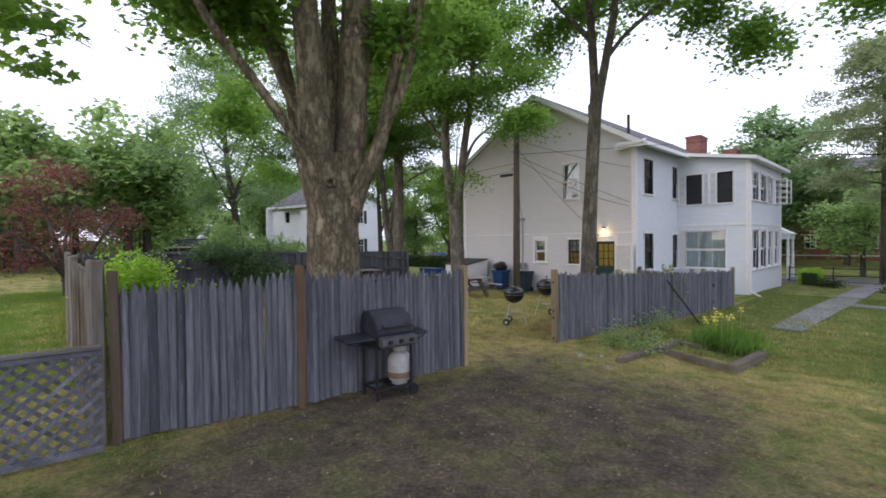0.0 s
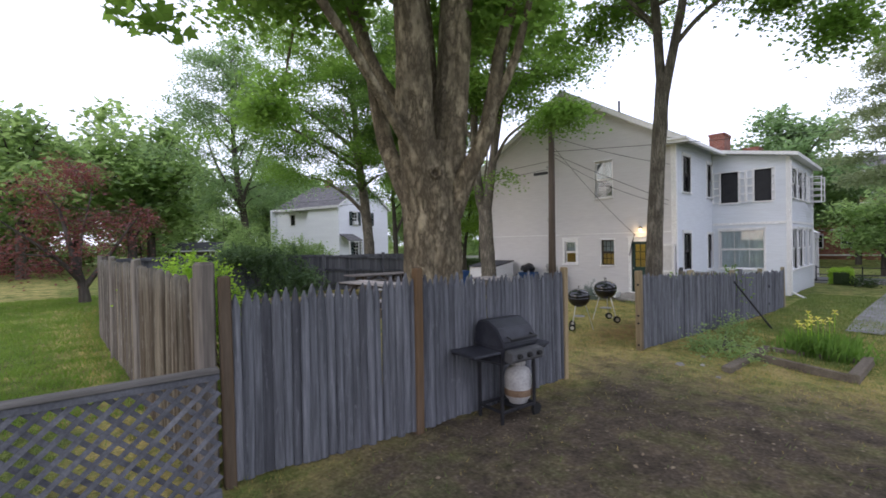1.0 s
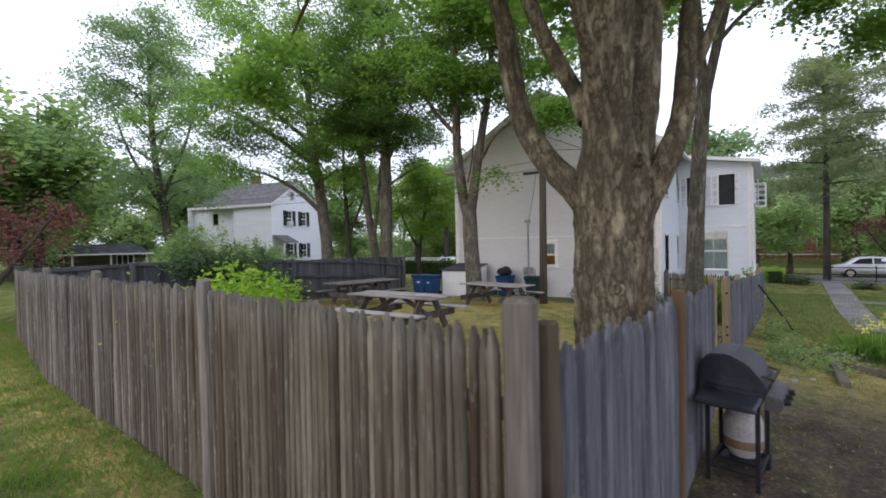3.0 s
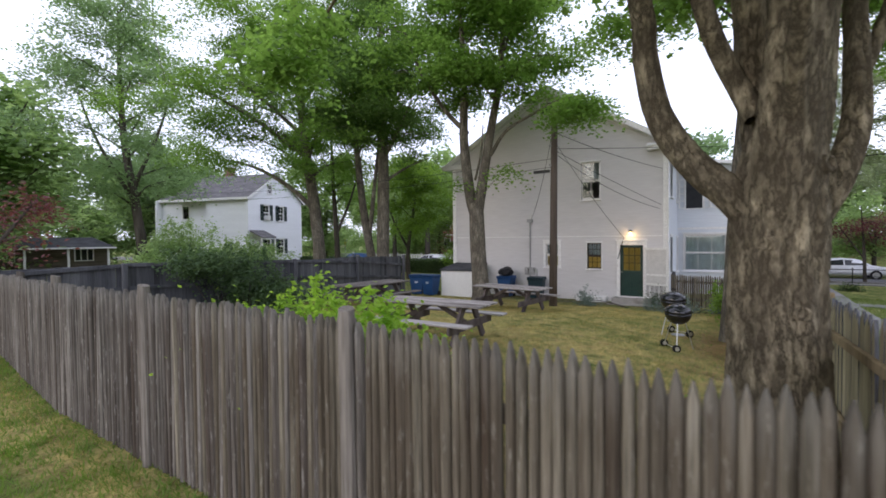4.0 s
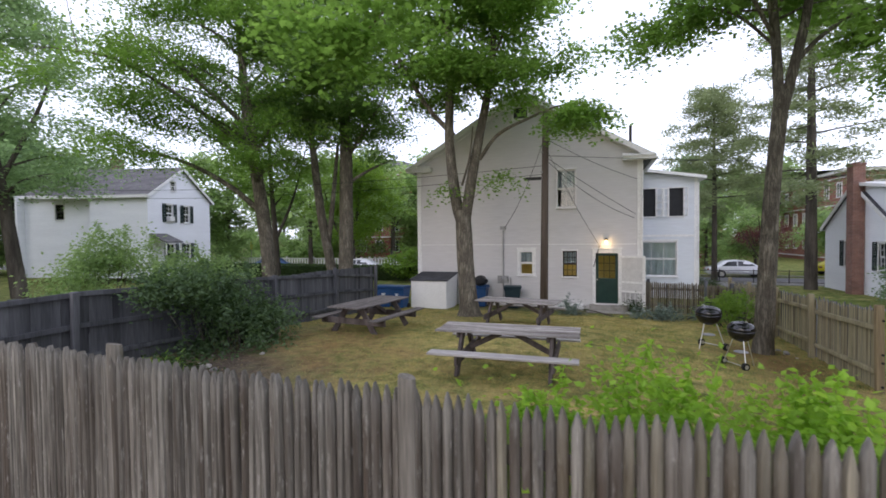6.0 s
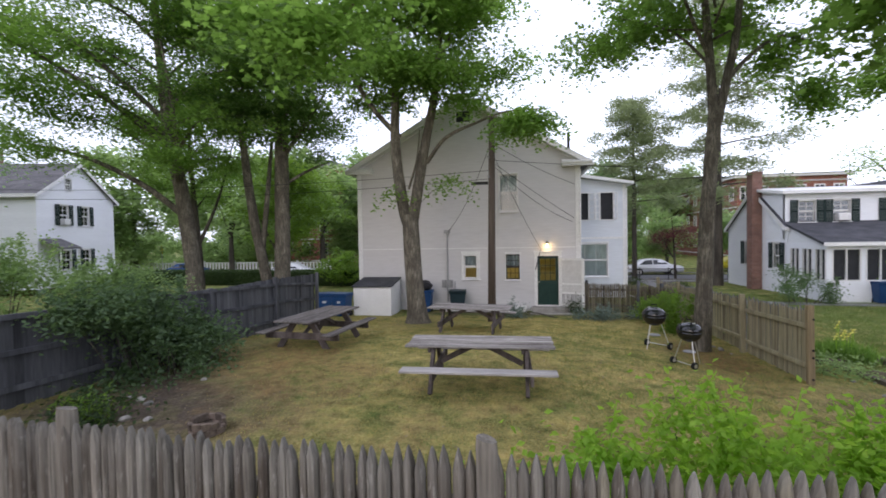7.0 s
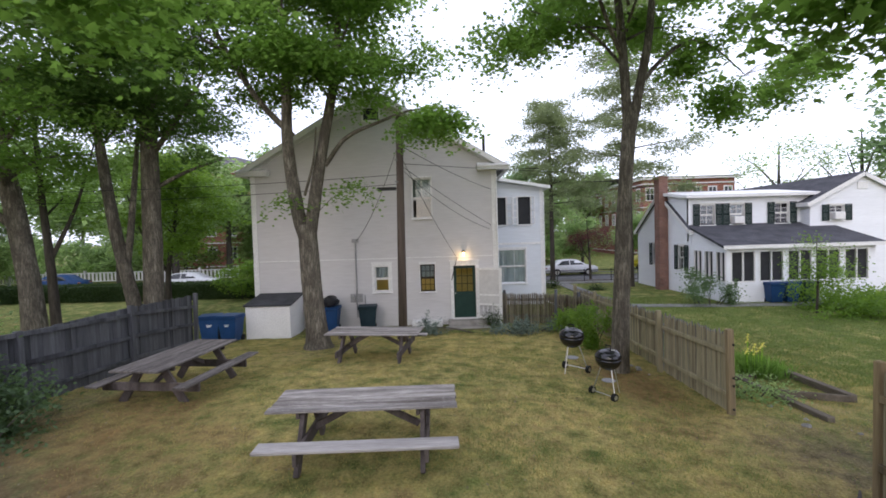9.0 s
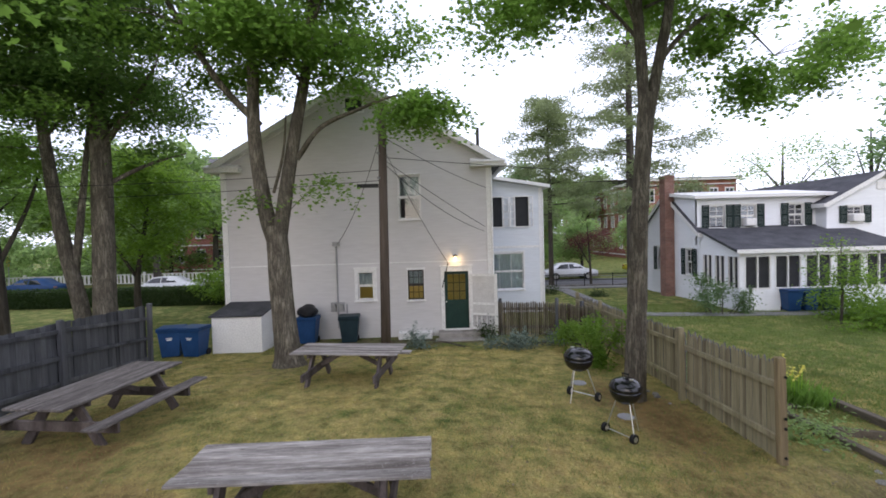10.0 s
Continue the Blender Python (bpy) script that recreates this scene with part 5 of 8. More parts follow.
def picket_mesh(name, w, d, tip, front, back, round_face):
    """One picket, PH high, pointed; its face looks towards -y. Its back takes the second material."""
    if round_face:
        prof = [(-w / 2, 0.0), (-w * 0.46, -d * 0.45), (-w * 0.27, -d * 0.86), (0, -d), (w * 0.27, -d * 0.86), (w * 0.46, -d * 0.45), (w / 2, 0.0)]
    else:
        prof = [(-w / 2, 0.0), (-w / 2, -d * 0.9), (-w * 0.1, -d), (w / 2, -d * 0.9), (w / 2, 0.0)]
    n = len(prof)
    V = [(x, y, 0) for x, y in prof] + [(x, y, PH - tip) for x, y in prof] + [(x * (0.52 if tip > 0.02 else 0.99), y, PH - tip * 0.4) for x, y in prof] + [(x * (0.10 if tip > 0.02 else 0.96), -d * 0.5 + (y + d * 0.5) * 0.6, PH) for x, y in prof]
    F = []
    for k in (0, n, 2 * n):
        for i in range(n):
            j = (i + 1) % n
            F.append((k + i, k + j, k + n + j, k + n + i))
    F.append(tuple(range(3 * n, 4 * n)))
    me = bpy.data.meshes.new(name)
    me.from_pydata(V, [], F)
    me.materials.append(front)
    me.materials.append(back)
    for p in me.polygons:
        if p.normal.y > 0.5:
            p.material_index = 1
    return me


def fence(name, label, pts, meshes, pitch, posts, post_mat, rails, rail_mat, side, seed, dip=0.03, post_w=0.11, gap=0.0, post_up=0.06, jit=0.02, group="", log=False):
    """A picket fence along pts of (x, y, top). Pickets face the right-hand side of the way; rails and posts stand behind (side +1) them."""
    rnd = random.Random(seed)
    x0, y0, _ = pts[0]
    base = Matrix.Translation((x0, y0, gz(x0, y0)))
    inv = base.inverted()
    f = thing(name, base, label, "fence", group)
    for (ax, ay, at), (bx, by, bt) in zip(pts, pts[1:]):
        d = Vector((bx - ax, by - ay, 0))
        L = d.length
        u = d.normalized()
        nrm = Vector((-u.y, u.x, 0))
        ang = math.degrees(math.atan2(u.y, u.x))
        n = math.ceil((L - gap) / pitch)
        for i in range(n):
            s = gap / 2 + (i + 0.5) * (L - gap) / n
            fr = s / L
            x, y = ax + u.x * s, ay + u.y * s
            zb = gz(x, y) + 0.015 + rnd.uniform(-0.01, 0.02)
            zt = at + (bt - at) * fr - dip * math.sin(math.pi * fr) + rnd.gauss(0, jit)
            m = pose(x + nrm.x * rnd.uniform(-0.004, 0.004), y + nrm.y * rnd.uniform(-0.004, 0.004), zb, rnd.gauss(0, 0.35), rnd.gauss(0, 0.16), ang + rnd.gauss(0, 1.5))
            m = inv @ m @ Matrix.Diagonal((rnd.uniform(0.97, 1.12), rnd.uniform(0.9, 1.1), (zt - zb) / PH, 1))
            ob = child("picket", rnd.choice(meshes(x, y) if callable(meshes) else meshes), f, m)
        for rh in rails:
            a = Vector((ax, ay, gz(ax, ay) + rh)) + nrm * side * 0.045
            b = Vector((bx, by, gz(bx, by) + rh + (bt - at) * 0.3)) + nrm * side * 0.045
            bm = bmesh.new()
            beam(bm, inv @ a, inv @ b, 0.05, 0.09, bevel=0.006)
            part("rail", bm, rail_mat, f)
    for i, (px, py, pt, off) in enumerate(posts):
        j = min(range(len(pts)), key=lambda k: (pts[k][0] - px) ** 2 + (pts[k][1] - py) ** 2)
        k2 = j + 1 if j + 1 < len(pts) else j - 1
        u = Vector((pts[k2][0] - pts[j][0], pts[k2][1] - pts[j][1], 0)).normalized() * (1 if k2 > j else -1)
        nrm = Vector((-u.y, u.x, 0))
        ang = math.degrees(math.atan2(u.y, u.x))
        bm = bmesh.new()
        zb = gz(px, py) - 0.25
        if log:
            hp = pt + post_up - zb
            rings = []
            for fz, fr in ((0, 1.08), (0.5, 1.0), (0.97, 0.98), (0.995, 0.9)):
                rings.append([bm.verts.new((fr * post_w / 2 * math.cos(a) * (1 + 0.05 * math.sin(3 * a + i)), fr * post_w / 2 * math.sin(a), fz * hp + (0.012 * math.cos(a + i) if fz > 0.9 else 0))) for a in [k * math.pi / 6 for k in range(12)]])
            for ra, rb_ in zip(rings, rings[1:]):
                for k in range(12):
                    bm.faces.new((ra[k], ra[(k + 1) % 12], rb_[(k + 1) % 12], rb_[k]))
            bm.faces.new(rings[-1])
        else:
            box(bm, -post_w / 2, post_w / 2, -post_w / 2, post_w / 2, 0, pt + post_up - zb, bevel=0.012)
        m = inv @ pose(px + nrm.x * off, py + nrm.y * off, zb, rnd.gauss(0, 0.6), rnd.gauss(0, 0.6), ang)
        part("post", bm, post_mat[i] if isinstance(post_mat, list) else post_mat, f, m=m)
    return f


grey_round = [picket_mesh("picket", w, 0.036, t, M["fence_out"], M["fence_tan"], True) for w, t in ((0.084, 0.13), (0.080, 0.15), (0.086, 0.14))]
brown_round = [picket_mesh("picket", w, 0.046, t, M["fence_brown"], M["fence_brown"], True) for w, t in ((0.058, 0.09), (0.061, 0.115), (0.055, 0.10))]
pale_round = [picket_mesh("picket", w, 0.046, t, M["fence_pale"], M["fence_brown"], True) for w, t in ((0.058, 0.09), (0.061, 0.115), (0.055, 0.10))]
dark_flat = [picket_mesh("picket", 0.136, 0.022, t, M["fence_in"], M["fence_in"], False) for t in (0.006, 0.009)]
tan_round = [picket_mesh("picket", 0.090, 0.030, t, M["fence_out"], M["fence_tan"], True) for t in (0.09, 0.11)]

# front fence by the gas grill: two panels between rust-stained posts
CW, CM, CE = (1.06, 5.735, 1.74), (2.80, 5.49, 1.77), (5.59, 5.50, 1.66)
fence("picket_fence", "weathered grey picket fence between rust-stained posts", [CW, CM, CE], grey_round, 0.082,
      [(1.03, 5.73, 1.82, -0.02), (2.80, 5.49, 1.80, -0.02), (5.64, 5.50, 1.67, 0.0)], [M["post_dark"], M["post_rust"], M["post_tan"]], (0.45, 1.25), M["post_tan"], 1, 11, dip=0.05, gap=0.0, post_w=0.09, post_up=0.03)
# long side fence along the open lawn
WF = [(1.76, 18.9, 1.80), (1.42, 16.2, 1.84), (1.07, 13.48, 1.885), (0.99, 11.07, 1.905), (0.98, 9.75, 1.90), (0.92, 8.46, 1.90), (0.88, 7.2, 1.875), (0.87, 5.86, 1.83)]
WP = [(1.76, 18.9, 1.81), (1.42, 16.2, 1.85), (1.04, 13.48, 1.91), (0.93, 11.07, 1.915), (0.85, 8.46, 1.905)]
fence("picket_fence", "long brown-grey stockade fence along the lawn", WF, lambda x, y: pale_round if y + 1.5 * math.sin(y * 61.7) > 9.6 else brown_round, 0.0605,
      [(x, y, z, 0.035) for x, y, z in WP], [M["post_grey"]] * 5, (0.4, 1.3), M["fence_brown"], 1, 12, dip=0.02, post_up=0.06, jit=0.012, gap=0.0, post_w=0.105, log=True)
# thick corner post
cp = thing("fence_post", pose(0.885, 5.78, gz(0.9, 5.82) - 0.05, 0, 0, 6), "thick square weathered grey fence corner post", "post")
bm = boxbm(-0.066, 0.066, -0.066, 0.066, 0, 1.965 - gz(0.9, 5.82) + 0.05, bevel=0.022)
part("shaft", bm, M["post_grey"], cp)
# back fence, seen from inside: dark boards behind posts and rails
NF = [(14.5, 18.35, 1.62), (11.6, 18.3, 1.70), (8.7, 18.3, 1.70), (6.3, 18.42, 1.76), (3.95, 18.62, 1.80), (1.78, 18.95, 1.82)]
fence("picket_fence", "dark grey board fence with posts and rails on the yard side", NF, dark_flat, 0.138,
      [(x, y, z, 0.09) for x, y, z in NF], M["fence_in"], (0.30, 0.85, 1.40), M["fence_in"], 1, 13, dip=0.0, post_up=0.06, jit=0.008)
# fence from the gap towards the house: grey outside, tan inside
EF = [(8.34, 5.505, 1.43), (10.98, 5.36, 1.29), (13.6, 5.22, 1.16), (16.2, 5.14, 1.05), (18.85, 5.08, 0.95)]
fence("picket_fence", "picket fence, grey outside and tan on the yard side", EF, tan_round, 0.083,
      [(8.28, 5.505, 1.44, 0.0), (10.98, 5.36, 1.31, 0.09), (13.6, 5.22, 1.18, 0.09), (16.2, 5.14, 1.08, 0.09), (18.9, 5.08, 1.0, 0.0)], [M["post_tan"]] + [M["fence_tan"]] * 4, (0.35, 1.1), M["fence_tan"], 1, 14, dip=0.02, gap=0.06)
gate_post = [o for o in scene.objects if o.name.startswith("picket_fence") and o.parent is None][-1]
for bz in (0.09, 0.50, 0.64, 1.22):
    bm = bmesh.new()
    rod(bm, (8.210, 5.505, bz + 0.02), (8.227, 5.505, bz + 0.02), 0.02, None, 10)
    part("bolt", bm, M["rubber"], gate_post, "dark iron bolt", m=gate_post.matrix_basis.inverted())
fence("picket_fence", "short grey picket fence beside the sun porch", [(18.15, 8.2, 0.92), (17.9, 6.2, 0.88)], brown_round, 0.074,
      [(18.1, 8.1, 0.95, 0.06), (17.88, 6.15, 0.95, 0.06)], M["fence_out"], (0.3, 0.95), M["fence_out"], 1, 15, dip=0.0)
fence("picket_fence", "short grey picket fence closing the yard behind the shrubs", [(17.85, 6.1, 0.86), (16.75, 5.1, 0.86)], brown_round, 0.074,
      [(17.2, 5.5, 0.92, 0.06)], M["fence_out"], (0.3, 0.85), M["fence_out"], 1, 16, dip=0.0)

# lattice panel
lx0, ly0, lx1, ly1, lt = 0.90, 5.52, -4.6, 6.17, 1.18
lu = Vector((lx1 - lx0, ly1 - ly0, 0))
LL = lu.length
lat = thing("lattice_fence", pose(lx0, ly0, gz(lx0, ly0), 0, 0, math.degrees(math.atan2(lu.y, lu.x))), "low grey wooden lattice fence panel with a top rail", "fence")
lh_z = lt - gz(lx0, ly0)
part("top_rail", boxbm(0.0, LL, -0.05, 0.05, lh_z - 0.034, lh_z, bevel=0.006), M["lattice_cap"], lat)
part("face_rail", boxbm(0.0, LL, -0.03, 0.03, lh_z - 0.085, lh_z - 0.037), M["lattice"], lat)
part("bottom_rail", boxbm(0.0, LL, -0.03, 0.03, 0.03, 0.09), M["lattice"], lat)
for sgn, yy in ((1, -0.012), (-1, 0.012)):
    k = -1.2
    while k < LL + 0.2:
        a_, b_ = (k, 0.06), (k + 0.95, lh_z - 0.07)
        if sgn < 0:
            a_, b_ = (k + 0.95, 0.06), (k, lh_z - 0.07)
        # keep each slat within the panel
        (xa, za), (xb, zb) = a_, b_
        t0 = max(0.0, min(1.0, (0.0 - xa) / (xb - xa))) if (xa < 0) else 0.0
        t1 = min(1.0, max(0.0, (0.0 - xa) / (xb - xa))) if (xb < 0) else 1.0
        pa = Vector((xa + (xb - xa) * t0, yy, za + (zb - za) * t0))
        pb = Vector((xa + (xb - xa) * t1, yy, za + (zb - za) * t1))
        if (pb - pa).length > 0.06 and max(pa.x, pb.x) < LL:
            bm = bmesh.new()
            beam(bm, pa, pb, 0.035, 0.010, up=(0, 1, 0))
            part("slat", bm, M["lattice"], lat)
        k += 0.135


# ---- picnic tables ----
def picnic_table(m, label, seed, bench="table_x", benches=(-1, 1), top="table_x", wide=1.0, reach=0.88):
    rnd = random.Random(seed)
    t = thing("picnic_table", m, label, "picnic table", "picnic tables in the yard")
    L, H = 2.46, 0.75
    for i in range(5):
        y = (-0.40 + i * 0.2) * wide
        bm = bmesh.new()
        vs = box(bm, -L / 2 + rnd.uniform(-0.012, 0.012), L / 2 + rnd.uniform(-0.012, 0.012), y - 0.1 * wide + 0.003, y + 0.1 * wide - 0.003, H - 0.04 + rnd.uniform(-0.003, 0.003), H + rnd.uniform(-0.003, 0.003), bevel=0.007)
        part("plank", bm, M[top], t)
    for s in benches:
        bm = bmesh.new()
        box(bm, -L / 2, L / 2, s * reach - 0.13, s * reach + 0.13, 0.42, 0.46, bevel=0.008)
        part("bench_seat", bm, M[bench], t)
    for x in (-0.78, 0.78):
        for s in (-1, 1):
            bm = bmesh.new()
            beam(bm, (x, s * 0.66, 0.0), (x, s * 0.20, H - 0.04), 0.06, 0.15, up=(0, 1, 0.4), bevel=0.006)
            part("leg", bm, M["table_leg"], t)
        bm = bmesh.new()
        box(bm, x - 0.085, x - 0.033, -reach - 0.12, reach + 0.12, 0.26, 0.418, bevel=0.008)
        part("bench_bearer", bm, M["table_leg"], t)
        bm = bmesh.new()
        box(bm, x + 0.033, x + 0.08, -0.42 * wide, 0.42 * wide, H - 0.14, H - 0.043, bevel=0.006)
        part("top_bearer", bm, M["table_leg"], t)
        bm = bmesh.new()
        beam(bm, (x * 0.93, 0, 0.36), (x * 0.12, 0, H - 0.07), 0.05, 0.09, bevel=0.005)
        part("brace", bm, M["table_leg"], t)
    return t


def on_ground(x, y, rz_=0, dz=0.0):
    return pose(x, y, gz(x, y) + dz, 0, 0, rz_)


picnic_table(on_ground(6.66, 11.58, 91), "weathered grey wooden picnic table with benches in mid yard", 1, "bench", wide=0.84, reach=0.79)
picnic_table(on_ground(12.38, 12.32, 82), "weathered wooden picnic table with one bench, beside the maple", 2, benches=(-1,))
picnic_table(on_ground(9.77, 15.95, -7), "weathered wooden picnic table, toned darker for shade, beside the back fence", 3, "table_shaded", top="table_shaded")


# ---- kettle grills ----
def kettle(m, label):
    k = thing("kettle_grill", m, label, "grill", "kettle grills on the grass")
    zc = 0.75
    bm = bmesh.new()
    R = 0.25
    lathe(bm, [(R * math.sin(a), zc - R * 0.95 * math.cos(a)) for a in [0.12 + i * (math.pi / 2 - 0.12) / 8 for i in range(9)]], 28)
    part("bowl", bm, M["black_enamel"], k, "", True)
    bm = bmesh.new()
    prof = [(R * 1.02, zc + 0.004), (R * 1.02, zc + 0.03)] + [(R * 1.01 * math.cos(a), zc + 0.03 + R * 0.62 * math.sin(a)) for a in [0.12 + i * 1.38 / 8 for i in range(9)]]
    lathe(bm, prof, 28)
    lid = part("lid", bm, M["black_enamel"], k, "", True)
    bm = bmesh.new()
    rod(bm, (-0.06, 0, zc + 0.245), (0.06, 0, zc + 0.245), 0.013)
    for s in (-1, 1):
        rod(bm, (s * 0.055, 0, zc + 0.185), (s * 0.055, 0, zc + 0.245), 0.006)
    part("handle", bm, M["rubber"], lid)
    bm = bmesh.new()
    rod(bm, (0.11, 0, zc + 0.172), (0.11, 0, zc + 0.182), 0.035, None, 12)
    part("vent", bm, M["chrome"], lid)
    for i, a in enumerate((90, 210, 330)):
        ca, sa = math.cos(radians(a)), math.sin(radians(a))
        bm = bmesh.new()
        rod(bm, (ca * 0.15, sa * 0.15, zc - 0.2), (ca * 0.31, sa * 0.31, 0.06 if i else 0.0), 0.010)
        leg = part("leg", bm, M["chrome"], k)
        if i:
            bm = bmesh.new()
            rod(bm, (ca * 0.31 + 0.02 * sa - 0.03, sa * 0.31, 0.075), (ca * 0.31 + 0.02 * sa + 0.03, sa * 0.31, 0.075), 0.075, None, 16)
            wheel = part("wheel", bm, M["rubber"], k)
            bm = bmesh.new()
            rod(bm, (ca * 0.31 + 0.02 * sa - 0.035, sa * 0.31, 0.075), (ca * 0.31 + 0.02 * sa + 0.035, sa * 0.31, 0.075), 0.042, None, 14)
            part("hub", bm, M["chrome"], wheel)
    bm = bmesh.new()
    rod(bm, (0.31 * math.cos(radians(210)), 0.31 * math.sin(radians(210)), 0.075), (0.31 * math.cos(radians(330)), 0.31 * math.sin(radians(330)), 0.075), 0.008)
    part("axle", bm, M["chrome"], k)
    bm = bmesh.new()
    lathe(bm, [(0.13, 0.30), (0.135, 0.305), (0.12, 0.315)], 18)
    part("ash_pan", bm, M["grey_metal"], k)
    return k


kettle(on_ground(10.95, 7.52, 45) @ Matrix.Scale(1.12, 4), "black kettle charcoal grill on three aluminium legs beside the tree")
kettle(on_ground(9.22, 7.30, 210), "black kettle charcoal grill on three legs with wheels on dry grass")

# ---- gas grill by the fence ----
gg = thing("gas_grill", on_ground(3.85, 5.15, -7), "old black gas grill with side shelves and a rusty gas bottle", "grill")


def prism(bm, prof, x0, x1, bevel=0.0):
    """A solid whose end profile of (y, z) runs from x0 to x1."""
    a_ = [bm.verts.new((x0, y, z)) for y, z in prof]
    b_ = [bm.verts.new((x1, y, z)) for y, z in prof]
    bm.faces.new(list(reversed(a_)))
    bm.faces.new(b_)
    for i in range(len(prof)):
        j = (i + 1) % len(prof)
        bm.faces.new((a_[i], a_[j], b_[j], b_[i]))
    bmesh.ops.recalc_face_normals(bm, faces=bm.faces)
    if bevel:
        bmesh.ops.bevel(bm, geom=list(bm.edges), offset=bevel, segments=2, affect="EDGES")


for x in (-0.25, 0.25):
    for y in (-0.18, 0.18):
        part("leg", boxbm(x - 0.017, x + 0.017, y - 0.017, y + 0.017, 0.0, 0.80, bevel=0.004), M["black_paint"], gg)
for y in (-0.18, 0.18):
    part("bottom_rail", boxbm(-0.25, 0.25, y - 0.014, y + 0.014, 0.115, 0.15, bevel=0.004), M["black_paint"], gg)
for x in (-0.25, 0.25):
    part("bottom_rail", boxbm(x - 0.014, x + 0.014, -0.165, 0.165, 0.12, 0.148, bevel=0.004), M["black_paint"], gg)
part("bottle_tray", boxbm(0.0, 0.34, -0.16, 0.16, 0.10, 0.118, bevel=0.004), M["black_paint"], gg)
bm = bmesh.new()
prism(bm, [(-0.17, 0.64), (0.17, 0.64), (0.23, 0.83), (-0.23, 0.83)], -0.26, 0.26, 0.01)
part("firebox", bm, M["cover"], gg)
bm = bmesh.new()
prism(bm, [(-0.24, 0.835), (-0.235, 0.89), (-0.12, 1.04), (0.02, 1.11), (0.17, 1.10), (0.23, 1.02), (0.235, 0.835)], -0.27, 0.27, 0.014)
hood = part("hood", bm, M["cover"], gg)
bm = bmesh.new()
rod(bm, (-0.2, -0.275, 0.93), (0.2, -0.275, 0.93), 0.014)
for x in (-0.18, 0.18):
    rod(bm, (x, -0.275, 0.93), (x, -0.20, 0.95), 0.009)
part("handle", bm, M["black_paint"], hood)
bm = bmesh.new()
prism(bm, [(-0.23, 0.82), (-0.34, 0.80), (-0.35, 0.72), (-0.31, 0.68), (-0.22, 0.70)], -0.25, 0.25, 0.008)
panel = part("control_panel", bm, M["panel_grey"], gg, "dull metal control panel with knobs")
for x in (-0.15, 0.0, 0.15):
    bm = bmesh.new()
    rod(bm, (x, -0.34, 0.755), (x, -0.385, 0.765), 0.028, 0.024, 12)
    part("knob", bm, M["rubber"], panel)
for s, x0, x1 in ((-1, -0.66, -0.285), (1, 0.285, 0.50)):
    bm = bmesh.new()
    prism(bm, [(-0.21, 0.775), (0.19, 0.79), (0.19, 0.815), (-0.21, 0.805), (-0.225, 0.79)], x0, x1, 0.006)
    shelf = part("side_shelf", bm, M["cover"], gg)
    for y in (-0.18, 0.16):
        bm = bmesh.new()
        rod(bm, (x0 if s < 0 else x1, y, 0.78), (s * 0.25, y, 0.66), 0.008)
        part("bracket", bm, M["black_paint"], shelf)
BT = (0.17, -0.01, 0.0)
tank = bmesh.new()
lathe(tank, [(0.10, 0.12), (0.11, 0.135), (0.11, 0.155), (0.145, 0.185), (0.156, 0.24), (0.156, 0.43), (0.135, 0.50), (0.07, 0.545), (0.03, 0.555)], 24, BT)
bottle = part("gas_bottle", tank, M["tank"], gg, "white gas bottle with a rusty band", True)
bm = bmesh.new()
lathe(bm, [(0.157, 0.215), (0.1585, 0.22), (0.1585, 0.285), (0.157, 0.29)], 24, BT)
part("band", bm, M["rust"], bottle)
bm = bmesh.new()
lathe(bm, [(0.085, 0.555), (0.09, 0.56), (0.09, 0.635), (0.08, 0.635)], 14, BT)
part("collar", bm, M["tank"], bottle)
for y in (-0.18, 0.18):
    bm = bmesh.new()
    rod(bm, (0.285, y - 0.02, 0.065), (0.285, y + 0.02, 0.065), 0.065, None, 14)
    part("wheel", bm, M["rubber"], gg)


# ---- bulkhead, bins ----
bk = thing("bulkhead", pose(16.55, 16.0, gz(17, 16.8) - 0.04), "white wooden cellar bulkhead with a dark sloping lid", "bulkhead")
bm = bmesh.new()
box(bm, 0, 1.5, 0, 1.6, -0.1, 1.22, bevel=0.01)
part("body", bm, M["white"], bk)
bm = bmesh.new()
vs = [bm.verts.new(p) for p in ((-0.06, -0.06, 1.225), (1.52, -0.06, 1.46), (1.52, 1.66, 1.46), (-0.06, 1.66, 1.225))]
vs += [bm.verts.new((v.co.x, v.co.y, v.co.z + 0.05)) for v in vs]
for q in ((3, 2, 1, 0), (4, 5, 6, 7), (0, 1, 5, 4), (1, 2, 6, 5), (2, 3, 7, 6), (3, 0, 4, 7)):
    bm.faces.new([vs[i] for i in q])
part("lid", bm, M["roof"], bk)
bm = bmesh.new()
for y in (0.0, 1.585):
    vs = [bm.verts.new(p) for p in ((0, y, 1.21), (1.5, y, 1.21), (1.5, y, 1.45), (0, y, 1.224), (0, y + 0.02, 1.21), (1.5, y + 0.02, 1.21), (1.5, y + 0.02, 1.45), (0, y + 0.02, 1.224))]
    for q in ((3, 2, 1, 0), (4, 5, 6, 7), (0, 1, 5, 4), (1, 2, 6, 5), (2, 3, 7, 6), (3, 0, 4, 7)):
        bm.faces.new([vs[i] for i in q])
part("cheek", bm, M["white"], bk)


